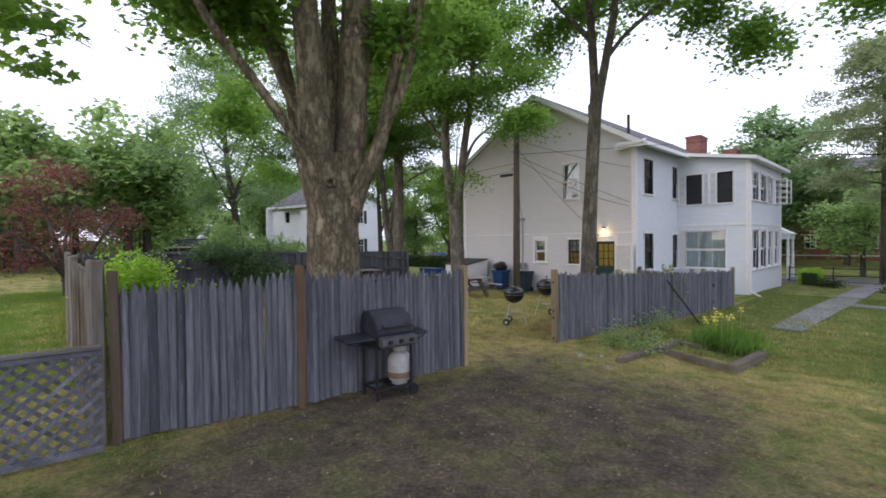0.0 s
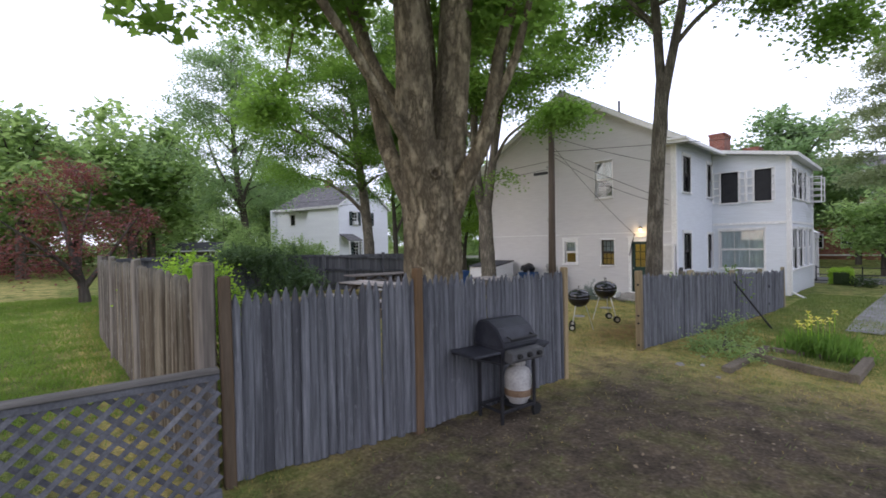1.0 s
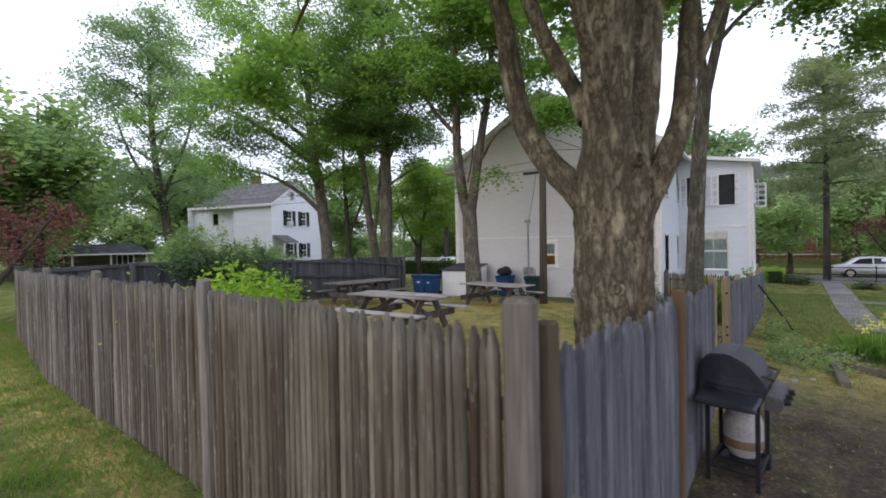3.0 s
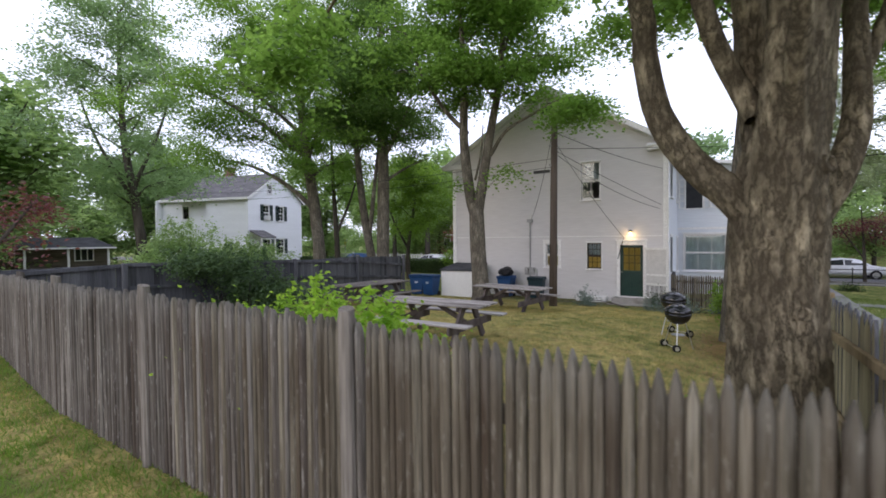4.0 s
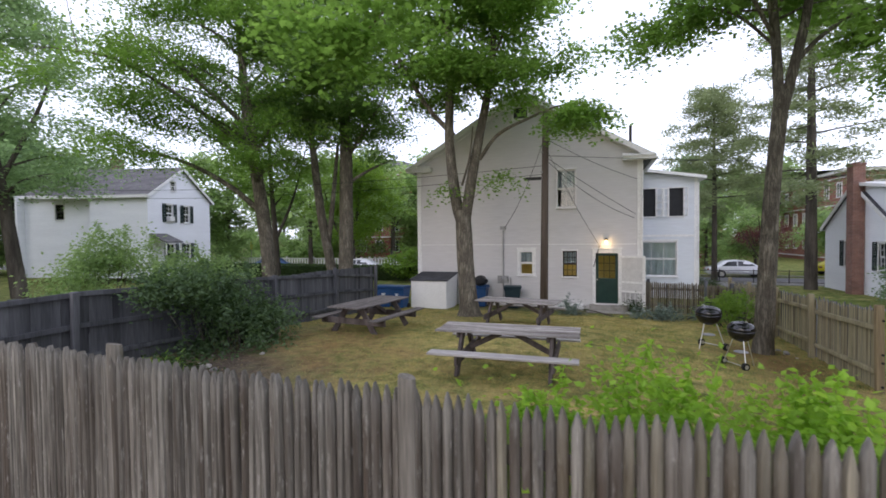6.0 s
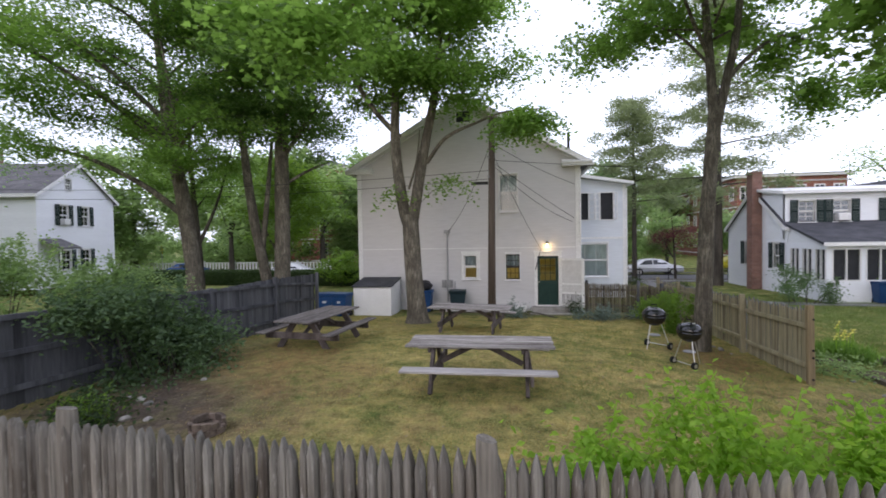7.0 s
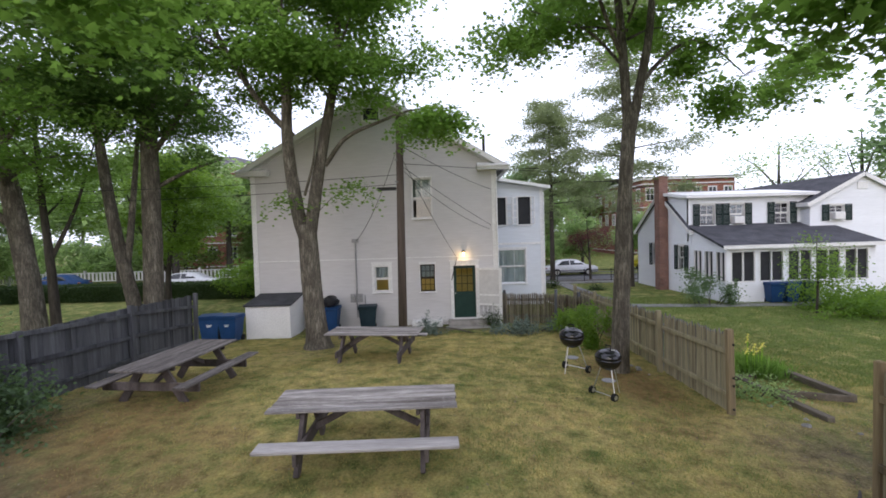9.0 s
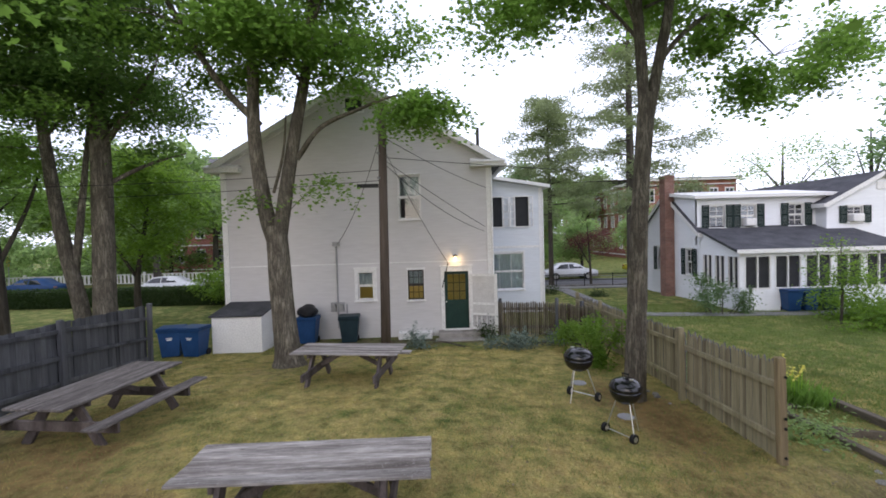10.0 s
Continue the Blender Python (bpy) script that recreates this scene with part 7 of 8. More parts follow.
def tree(x, y, label, limbs, blobs, per, spread, leaf_size, leaf, bark, seed, tmpl=LEAF, category="tree", name="tree", seeds=0.18, sides=14, relief=0.07,
         tilt=0.55, droop=0.25, twig=0.022, fine=0.14, group="", big_sides=None, shift=(0, 0), twig_sides=5):
    """A tree from its main limbs (rows of x, y, z, radius, in the world) and the regions that its foliage fills."""
    rng = np.random.default_rng(seed)
    limbs = [[(q[0] + shift[0], q[1] + shift[1], q[2], q[3]) for q in l] for l in limbs]
    o = np.array([x, y, gz(x, y)])
    t = thing(name, pose(*o), label, category, group)
    pool = []
    for i, limb in enumerate(limbs):
        p = smooth_path(limb, fine if i == 0 else fine * 1.3)
        p[:, :3] -= o
        v, f = tube(p, (big_sides or sides) if p[0, 3] > 0.12 else 9, relief, seed * 31 + i)
        child("trunk" if i == 0 else "limb", fast_mesh("trunk", v, f, bark, True), t)
        k = len(p) // 3 if i == 0 and len(limbs) > 1 else (len(p) // 4)
        pool.append(p[k:])
    pool = np.vstack(pool)
    C = crown_points(blobs, rng) - o
    tubes = []
    order = rng.permutation(len(C))
    ns = int(len(C) * seeds) + 1
    base_pool = pool.copy()
    for j, ci in enumerate(order):
        c = C[ci]
        P = base_pool if j < ns else pool
        dv = c - P[:, :3]
        dist = np.linalg.norm(dv, axis=1) + np.maximum(0, -dv[:, 2]) * 1.2
        s = P[np.argmin(dist)]
        L = np.linalg.norm(c - s[:3])
        if L < 0.15:
            continue
        r0 = min(s[3] * 0.6, twig * (1.1 if j < ns else 0.55) * (0.6 + 0.35 * L))
        midp = s[:3] * 0.5 + c * 0.5 + np.array([0, 0, 0.10 * L]) + rng.normal(0, 0.07 * L, 3)
        path = smooth_path([(*s[:3], r0), (*midp, r0 * 0.65), (*c, 0.005)], max(0.3, L / (6 if twig_sides > 3 else 3)))
        tubes.append(tube(path, twig_sides))
        pool = np.vstack([pool, path[1:]])
    if tubes:
        v, f = join(tubes)
        tagged(child("twigwork", fast_mesh("twigwork", v, f, bark, True), t), kind="stuff")
    n = len(C)
    off = np.clip(rng.normal(0, 1, (n * per, 3)), -1.9, 1.9) * np.array([spread[0], spread[0], spread[1] * 1.1])
    off[:, 2] -= spread[1] * 0.8 * np.sum(off[:, :2] ** 2, 1) / spread[0] ** 2
    cen = np.repeat(C, per, 0) + off
    v, f = leaf_arrays(cen, leaf_size, rng, tmpl, tilt, droop)
    tagged(child("crown", fast_mesh("crown", v, f, leaf), t), kind="stuff")
    return t


def shrub(x, y, label, blobs, n, size, leaf, seed, stems=10, tmpl=LEAF, category="shrub", name="shrub", tilt=0.8, droop=0.0, shoots=0, stem=0.016):
    """A shrub: stems from the ground and leaves filling uneven lumps; shoots add upright leafy rods."""
    rng = np.random.default_rng(seed)
    o = np.array([x, y, gz(x, y)])
    t = thing(name, pose(*o), label, category)
    C = crown_points([(b[0], b[1], b[2], b[3], b[4], b[5], max(6, int(n / 40 / len(blobs)))) for b in blobs], rng, 2.6) - o
    C[:, 2] = np.maximum(C[:, 2], 0.08)
    tubes, rods = [], []
    for i in range(stems):
        c = C[rng.integers(len(C))]
        b = np.array([c[0] * 0.45 + rng.normal(0, 0.08), c[1] * 0.45 + rng.normal(0, 0.08), -0.03])
        m = (b + c) / 2 + np.array([0, 0, 0.1])
        tubes.append(tube(smooth_path([(*b, stem), (*m, stem * 0.7), (*c, stem * 0.3)], 0.25), 5))
    cen = np.repeat(C, n // len(C), 0)
    cen = cen + rng.normal(0, 1, cen.shape) * np.array([0.17, 0.17, 0.14])
    if shoots:
        for i in range(shoots):
            c = C[rng.integers(len(C))]
            h = rng.uniform(0.18, 0.46)
            lean = rng.normal(0, 0.12, 2)
            tip = c + np.array([lean[0], lean[1], h])
            rods.append(tube(smooth_path([(*c, 0.004), (*((c + tip) / 2), 0.003), (*tip, 0.002)], 0.2), 4))
            k = int(26 + 50 * h)
            tt = rng.uniform(0.0, 1.0, k)[:, None]
            cen = np.vstack([cen, c + (tip - c) * tt + rng.normal(0, 0.02, (k, 3))])
    cen[:, 2] = np.maximum(cen[:, 2], 0.02)
    v, f = join(tubes)
    tagged(child("stemwork", fast_mesh("stemwork", v, f, M["bark"], True), t), kind="stuff")
    if rods:
        v, f = join(rods)
        tagged(child("shoot_mass", fast_mesh("shoot_mass", v, f, leaf, True), t), kind="stuff")
    v, f = leaf_arrays(cen, size, rng, tmpl, tilt, droop)
    tagged(child("foliage", fast_mesh("foliage", v, f, leaf), t), kind="stuff")
    return t


g0 = gz(3.6, 6.1)
# Its wide crown, mostly out of view, is sized to shade lawn and fence.
tree(3.63, 6.12, "massive old maple with several thick stems inside the fence corner", [
    [(3.64, 6.14, g0 - 0.15, 0.53), (3.64, 6.14, g0 + 0.35, 0.405), (3.64, 6.14, 1.2, 0.352), (3.65, 6.15, 2.0, 0.326), (3.65, 6.14, 2.75, 0.322), (3.62, 6.1, 3.35, 0.22)],
    [(3.60, 6.14, 2.0, 0.20), (3.53, 6.14, 2.6, 0.245), (3.38, 6.10, 3.4, 0.205), (3.30, 6.05, 4.1, 0.188), (3.26, 6.05, 4.8, 0.175), (3.05, 6.2, 8, 0.120), (2.8, 6.5, 11, 0.046)],
    [(3.68, 6.13, 2.0, 0.20), (3.75, 6.10, 2.6, 0.25), (3.84, 6.00, 3.4, 0.222), (3.88, 5.94, 4.2, 0.205), (3.88, 5.88, 5.0, 0.198), (4.05, 5.8, 8.5, 0.129), (4.2, 5.7, 12, 0.046)],
    [(3.72, 6.22, 3.0, 0.16), (3.76, 6.30, 3.8, 0.14), (3.80, 6.42, 5.0, 0.12), (3.9, 6.8, 8.0, 0.06)],
    [(3.55, 6.22, 2.42, 0.156), (3.56, 6.50, 2.74, 0.138), (3.62, 6.79, 3.04, 0.124), (3.62, 7.05, 3.48, 0.112), (3.58, 7.17, 4.04, 0.106), (3.50, 7.22, 4.6, 0.097), (3.25, 7.6, 6.2, 0.074), (3.0, 8.6, 8, 0.028)],
    [(3.80, 5.95, 2.45, 0.14), (3.84, 5.72, 2.88, 0.112), (4.02, 5.58, 3.35, 0.098), (4.20, 5.55, 4.0, 0.088), (4.36, 5.50, 4.7, 0.080), (4.7, 5.1, 6.2, 0.055), (5.2, 4.3, 7.6, 0.022)],
    [(4.12, 5.56, 3.65, 0.060), (4.28, 5.38, 4.15, 0.054), (4.38, 5.22, 4.7, 0.046), (4.5, 4.9, 6, 0.02)],
    [(3.50, 6.30, 3.35, 0.105), (3.54, 6.45, 3.68, 0.088), (3.42, 6.60, 4.0, 0.080), (3.25, 6.70, 4.3, 0.074), (3.0, 6.95, 5.2, 0.060), (2.6, 7.4, 7.2, 0.018)],
    [(3.42, 6.06, 3.0, 0.095), (3.02, 6.1, 3.57, 0.068), (2.48, 6.1, 4.22, 0.056), (2.07, 6.1, 4.68, 0.050), (1.5, 6.15, 5.6, 0.034), (0.8, 6.3, 6.6, 0.014)],
    [(1.9, 6.1, 4.95, 0.028), (1.15, 5.75, 4.85, 0.018), (0.5, 5.35, 4.3, 0.007)],
    [(3.25, 7.6, 6.2, 0.055), (3.9, 10.0, 6.9, 0.041), (4.6, 12.2, 6.5, 0.028), (5.1, 13.7, 5.8, 0.009)],
], [(2.8, 4.4, 9.6, 7.0, 7.2, 3.0, 560), (5.1, 13.9, 5.95, 0.9, 1.0, 0.32, 24), (4.7, 12.7, 6.4, 0.8, 0.8, 0.3, 8), (4.2, 10.8, 7.2, 1.2, 1.4, 0.35, 12),
    (1.5, 6.1, 5.9, 1.0, 0.9, 0.45, 20), (2.9, 8.2, 6.2, 1.3, 1.4, 0.6, 20), (5.0, 4.6, 6.7, 1.5, 1.5, 0.6, 18), (4.7, 6.6, 5.5, 0.6, 0.6, 0.35, 18), (2.5, 7.2, 5.5, 0.9, 0.8, 0.35, 24), (4.5, 5.3, 5.3, 0.5, 0.5, 0.3, 9), (2.6, 6.5, 5.9, 0.7, 0.7, 0.35, 14)],
    84, (0.31, 0.14), 0.112, M["leaf"], M["bark_big"], 7, MAPLE, relief=0.13, fine=0.05, big_sides=44, sides=30)
# the tip of a low bough that hangs over the lattice
rng = np.random.default_rng(72)
cen = np.vstack([np.array(c) + rng.normal(0, 1, (70, 3)).clip(-1.7, 1.7) * np.array([0.13, 0.17, 0.07]) for c in ((0.32, 5.4, 3.95), (0.48, 5.42, 3.62), (0.16, 5.3, 4.15), (0.62, 5.7, 4.1), (0.28, 5.1, 3.9))])
old = [o for o in scene.objects if o.name.startswith("tree")][0]
v, f = leaf_arrays(cen - np.array(old.matrix_basis.translation), 0.10, rng, MAPLE, 0.55, 0.3)
tagged(child("hanging_leaves", fast_mesh("hanging_leaves", v, f, M["leaf"]), old), kind="stuff")
# knots on the old trunk
old = [o for o in scene.objects if o.name.startswith("tree")][0]
for (kx, ky, kz, nx_, ny_, r) in ((3.335, 6.24, 2.30, -1, 0.3, 0.055), (3.46, 5.86, 2.92, -0.6, -0.8, 0.06), (3.34, 6.02, 1.75, -0.95, -0.3, 0.05)):
    kn = bmesh.new()
    n_ = Vector((nx_, ny_, 0.1)).normalized()
    mm = n_.to_track_quat("Z", "Y").to_matrix().to_4x4()
    mm.translation = Vector((kx, ky, kz))
    rings = []
    for rr_, hh in ((r * 1.7, -0.03), (r * 1.25, 0.035), (r * 0.8, 0.035), (r * 0.45, -0.03)):
        rings.append([kn.verts.new(mm @ Vector((rr_ * math.cos(a), rr_ * math.sin(a) * 0.85, hh))) for a in [2 * math.pi * i / 14 for i in range(14)]])
    for p, q in zip(rings, rings[1:]):
        for i in range(14):
            kn.faces.new((p[i], p[(i + 1) % 14], q[(i + 1) % 14], q[i]))
    kn.faces.new(rings[-1])
    part("knot", kn, M["bark_big"], old, "", True, m=old.matrix_basis.inverted())

g2 = gz(14.4, 14.4)
FA = boughs([(14.35, 14.72, 4.2), (14.3, 15.05, 8.7), (14.2, 15.2, 12)], 7.4, 11.8, 2.6, 8, 1, 0.4, 0.05, 6)
FB = boughs([(14.4, 14.26, 4.2), (14.4, 13.6, 8.3), (14.4, 13.3, 11.5)], 7.6, 11.6, 2.8, 9, 3, 0.4, 0.05, 6)
FB = (FA[0] + FB[0], FA[1] + FB[1])
tree(14.4, 14.4, "forked maple standing in front of the white house", [
    [(14.4, 14.42, g2 - 0.1, 0.52), (14.4, 14.44, g2 + 0.35, 0.36), (14.4, 14.52, 1.4, 0.30), (14.4, 14.6, 2.8, 0.285), (14.4, 14.63, 3.7, 0.27)],
    [(14.4, 14.66, 3.2, 0.20), (14.35, 14.88, 4.2, 0.195), (14.3, 15.08, 6.2, 0.165), (14.3, 15.05, 8.7, 0.12), (14.2, 15.2, 12, 0.04)],
    [(14.4, 14.58, 3.2, 0.20), (14.4, 14.40, 4.2, 0.185), (14.4, 14.02, 6.2, 0.155), (14.4, 13.6, 8.3, 0.12), (14.4, 13.3, 11.5, 0.04)],
    [(14.3, 14.92, 6.4, 0.10), (14.0, 15.85, 7.5, 0.085), (13.6, 16.7, 9.1, 0.07), (13.4, 17.2, 10.5, 0.03)],
    [(14.4, 14.0, 5.5, 0.075), (14.3, 13.3, 6.3, 0.06), (14.2, 12.2, 6.75, 0.045), (14.0, 11.2, 7.0, 0.03), (13.9, 9.8, 7.0, 0.01)],
    [(14.38, 14.65, 4.6, 0.04), (14.2, 14.3, 5.6, 0.035), (14.1, 14.15, 6.6, 0.02)],
] + FB[0], FB[1] + [(13.8, 11.3, 6.8, 1.0, 1.0, 0.35, 20), (13.8, 9.9, 6.85, 1.1, 1.3, 0.35, 17), (13.3, 16.4, 9.0, 1.8, 1.8, 1.0, 30), (13.9, 13.3, 4.6, 0.5, 0.5, 0.2, 3), (13.9, 14.9, 4.5, 0.5, 0.5, 0.15, 2), (13.4, 12.6, 7.9, 1.3, 1.3, 0.6, 26), (14.2, 14.6, 12.0, 3.8, 4.2, 2.4, 90)],
    84, (0.40, 0.14), 0.115, M["leaf"], M["bark_maple"], 8, MAPLE, relief=0.08, fine=0.08, sides=24)

SB = boughs([(11.05, 6.1, 6.0), (11.05, 6.0, 9), (11.05, 5.8, 12)], 7.8, 11.8, 3.8, 22, 5, 0.14, 0.032, 6, size=0.62)
tree(11.2, 6.22, "slender forked maple beside the picket fence", [
    [(11.2, 6.3, -0.35, 0.34), (11.2, 6.28, 0.15, 0.215), (11.2, 6.15, 3.37, 0.165), (11.2, 5.98, 5.7, 0.15), (11.2, 5.96, 6.0, 0.14)],
    [(11.2, 6.0, 5.5, 0.115), (11.2, 6.09, 7.14, 0.10), (11.2, 6.21, 8.74, 0.08), (11.2, 6.4, 11.5, 0.03)],
    [(11.2, 5.95, 5.5, 0.11), (11.2, 5.69, 6.73, 0.10), (11.2, 5.47, 7.93, 0.085), (11.2, 5.2, 11, 0.03)],
    [(11.2, 5.75, 6.55, 0.055), (11.4, 5.15, 7.2, 0.05), (11.9, 4.2, 7.85, 0.042), (12.5, 3.2, 7.9, 0.03), (13.1, 2.0, 7.4, 0.012)],
    [(11.2, 6.05, 7.0, 0.04), (11.4, 6.9, 8.0, 0.03), (11.7, 8.1, 8.6, 0.012)],
    [(11.2, 6.1, 7.2, 0.05), (10.6, 6.8, 8.2, 0.04), (10.0, 7.4, 9.5, 0.02)],
] + SB[0], SB[1] + [(11.7, 7.9, 8.2, 0.7, 0.8, 0.3, 12), (11.2, 8.6, 7.6, 0.5, 0.5, 0.2, 6), (12.2, 3.7, 7.3, 0.6, 0.6, 0.3, 12), (12.7, 2.6, 6.9, 0.7, 0.8, 0.35, 18), (13.2, 1.4, 7.2, 0.8, 0.9, 0.4, 18), (13.8, 0.2, 7.8, 0.9, 1.0, 0.5, 20), (12.5, 3.1, 6.3, 0.5, 0.5, 0.2, 8), (14.0, -1.2, 8.3, 1.0, 1.2, 0.5, 18), (11.4, 6.0, 12.0, 2.4, 2.4, 1.4, 40)],
    74, (0.27, 0.12), 0.105, M["leaf"], M["bark_maple"], 9, MAPLE, relief=0.06, fine=0.09, sides=18, shift=(-0.15, 0.08), twig=0.012)

# trees along the back fence
def wood_tree(x, y, label, limbs, bough, seed, leaf, extra=(), leaf_size=0.13, per=64, spread=(0.44, 0.14), **kw):
    """A tree whose crown grows along side limbs of its first stem."""
    b = boughs(limbs[0], *bough)
    return tree(x, y, label, limbs + b[0], b[1] + list(extra), per, spread, leaf_size, leaf, seed=seed, **kw)


wood_tree(14.1, 23.0, "tall leafy maple behind the back fence", [
    [(14.1, 22.9, -0.3, 0.40), (14.1, 22.95, 1.7, 0.29), (14.1, 23.3, 4.4, 0.26), (14.0, 23.8, 7.6, 0.2), (13.9, 24.2, 13, 0.09), (13.6, 24.6, 16.5, 0.03)],
    [(14.1, 23.2, 3.8, 0.12), (13.7, 24.6, 5.0, 0.10), (13.2, 26.4, 6.0, 0.07), (12.6, 28.5, 6.6, 0.02)],
    [(14.1, 23.4, 5.0, 0.12), (13.2, 22.8, 7.0, 0.09), (12.2, 22.4, 9.5, 0.03)],
    [(14.05, 23.6, 6.3, 0.11), (11.6, 24.3, 7.8, 0.08), (9.4, 24.8, 8.6, 0.04), (7.6, 25.2, 8.4, 0.012)],
    [(14.0, 23.8, 7.4, 0.10), (12.2, 25.0, 9.2, 0.07), (10.6, 26.2, 10.4, 0.015)],
], (5.2, 12.6, 4.6, 22, 10, 0.32, 0.085, 7), 10, M["leaf"], [(12.6, 28.4, 6.8, 1.8, 1.8, 0.5, 36), (11.6, 26.6, 6.0, 1.6, 1.6, 0.4, 24), (9.6, 25.2, 7.4, 1.4, 1.4, 0.6, 24), (8.8, 24.6, 8.7, 2.0, 2.0, 0.7, 40), (10.8, 26.0, 10.2, 2.2, 2.2, 1.0, 46), (7.5, 25.4, 7.6, 1.4, 1.4, 0.4, 16), (11.0, 24.0, 11.8, 2.4, 2.4, 1.0, 42), (9.8, 26.0, 12.8, 2.2, 2.2, 1.2, 40), (12.0, 25.2, 15.0, 3.0, 3.0, 1.5, 60), (13.6, 24.2, 13.0, 3.2, 3.2, 1.6, 50)], bark=M["bark_maple"])
wood_tree(15.4, 20.7, "leaning maple stem behind the back fence", [
    [(15.4, 20.55, -0.4, 0.30), (15.35, 20.75, 1.4, 0.21), (15.3, 21.2, 3.85, 0.18), (15.3, 21.55, 6.6, 0.14), (15.3, 22, 11, 0.04)],
    [(15.35, 20.9, 2.4, 0.11), (15.5, 20.75, 4.2, 0.10), (15.8, 20.6, 7, 0.06)],
], (6.6, 11.4, 2.8, 12, 11, 0.35, 0.05, 8), 11, M["leaf_shaded"], bark=M["bark_maple"])
wood_tree(15.3, 20.0, "straight grey maple stem behind the back fence", [
    [(15.3, 20.05, -0.4, 0.40), (15.3, 20.02, 1.4, 0.30), (15.3, 19.94, 5.6, 0.26), (15.3, 19.95, 9.3, 0.17), (15.3, 20, 14, 0.04)],
    [(15.3, 19.95, 6.0, 0.09), (15.0, 18.8, 7.2, 0.07), (14.6, 17.8, 8.2, 0.03)],
    [(15.3, 19.95, 5.0, 0.07), (15.9, 19.0, 5.7, 0.05), (16.8, 18.3, 6.2, 0.02)],
], (6.8, 13.6, 3.4, 18, 12, 0.3, 0.07, 9), 12, M["leaf_shaded"], [(16.6, 18.6, 6.3, 0.9, 0.9, 0.3, 10), (14.5, 18.1, 7.6, 1.1, 1.1, 0.5, 18), (13.0, 21.4, 8.4, 1.5, 1.5, 0.7, 26), (12.6, 20.8, 10.0, 1.5, 1.5, 0.8, 26)], bark=M["bark_maple"])
wood_tree(18.2, 25.8, "young forked tree behind the back fence", [
    [(18.2, 25.8, -0.4, 0.2), (18.2, 25.9, 2.4, 0.15), (18.3, 26.2, 5.5, 0.11), (18.3, 26.4, 10, 0.03)],
    [(18.2, 25.95, 2.6, 0.09), (18.8, 25.2, 5, 0.06), (19.3, 24.6, 8, 0.02)],
], (4.6, 10.0, 2.8, 12, 13, 0.4, 0.05, 6), 13, M["leaf"], leaf_size=0.14, bark=M["bark"])
wood_tree(23.4, 24.5, "small open-branched tree on the side lawn", [
    [(23.4, 24.5, -0.5, 0.17), (23.4, 24.5, 1.6, 0.13), (23.6, 24.2, 4, 0.09), (23.9, 23.8, 7.5, 0.03)],
    [(23.4, 24.5, 1.7, 0.08), (22.9, 25.4, 3.8, 0.06), (22.5, 26, 6.5, 0.02)],
], (2.6, 7.2, 2.4, 12, 14, 0.4, 0.04, 6), 14, M["leaf_light"], per=46, leaf_size=0.18, bark=M["bark"])
wood_tree(12.2, 36.0, "tall airy ash tree beyond the lawn", [
    [(12.5, 36.0, -0.2, 0.34), (12.1, 36.1, 4, 0.24), (11.5, 36.2, 9, 0.17), (11.3, 36, 16, 0.04)],
    [(12.1, 36.1, 4.5, 0.13), (10.6, 37.0, 8, 0.08), (9.8, 37.6, 11, 0.03)],
    [(11.9, 36.1, 5.5, 0.12), (13.0, 35.2, 9, 0.08), (13.6, 34.6, 12, 0.03)],
], (4.6, 15.6, 4.2, 28, 15, 0.4, 0.07, 6), 15, M["leaf_pale"], per=46, spread=(0.55, 0.2), leaf_size=0.19, bark=M["bark"], twig=0.03)

# red-leaved maple on the open lawn
gr = gz(1.5, 21.6)
tree(1.5, 21.6, "spreading red-leaved Japanese maple on the lawn", [
    [(1.5, 21.6, gr - 0.1, 0.20), (1.45, 21.6, gr + 0.5, 0.14), (1.3, 21.7, gr + 1.2, 0.11), (0.9, 22.0, gr + 3.2, 0.04)],
    [(1.47, 21.6, gr + 0.5, 0.10), (2.1, 21.4, gr + 1.5, 0.07), (3.0, 21.0, gr + 3, 0.02)],
    [(1.42, 21.6, gr + 0.7, 0.09), (0.7, 21.2, gr + 1.6, 0.06), (-0.6, 20.8, gr + 2.8, 0.02)],
    [(1.35, 21.7, gr + 1.0, 0.08), (1.5, 22.4, gr + 2.2, 0.05), (1.9, 23.0, gr + 4.0, 0.02)],
], [(1.0, 21.7, 3.3, 2.3, 2.2, 1.2, 60), (2.4, 21.3, 3.4, 0.8, 0.8, 0.4, 8), (-0.6, 21.2, 2.4, 1.3, 1.3, 0.6, 26), (1.4, 22.0, 4.9, 1.0, 1.0, 0.6, 20), (0.2, 21.4, 1.6, 1.0, 1.0, 0.3, 10)], 56, (0.34, 0.12), 0.12, M["leaf_red"], M["bark"], 16, sides=10)

# small purple-leaved tree by the street
tree(34.6, -0.7, "small purple-leaved tree at the street corner", [
    [(34.6, -0.7, gz(34.6, -0.7) - 0.2, 0.10), (34.6, -0.65, 0.9, 0.08), (34.7, -0.6, 2.4, 0.05), (34.7, -0.5, 4.0, 0.02)],
    [(34.6, -0.65, 0.9, 0.05), (34.2, 0.2, 2.2, 0.03), (34.0, 0.7, 3.0, 0.012)],
], [(34.6, -0.6, 2.6, 1.5, 1.5, 1.0, 46), (34.2, 0.5, 2.3, 0.8, 0.8, 0.5, 14)], 46, (0.30, 0.14), 0.13, M["leaf_red"], M["bark"], 33, sides=8)

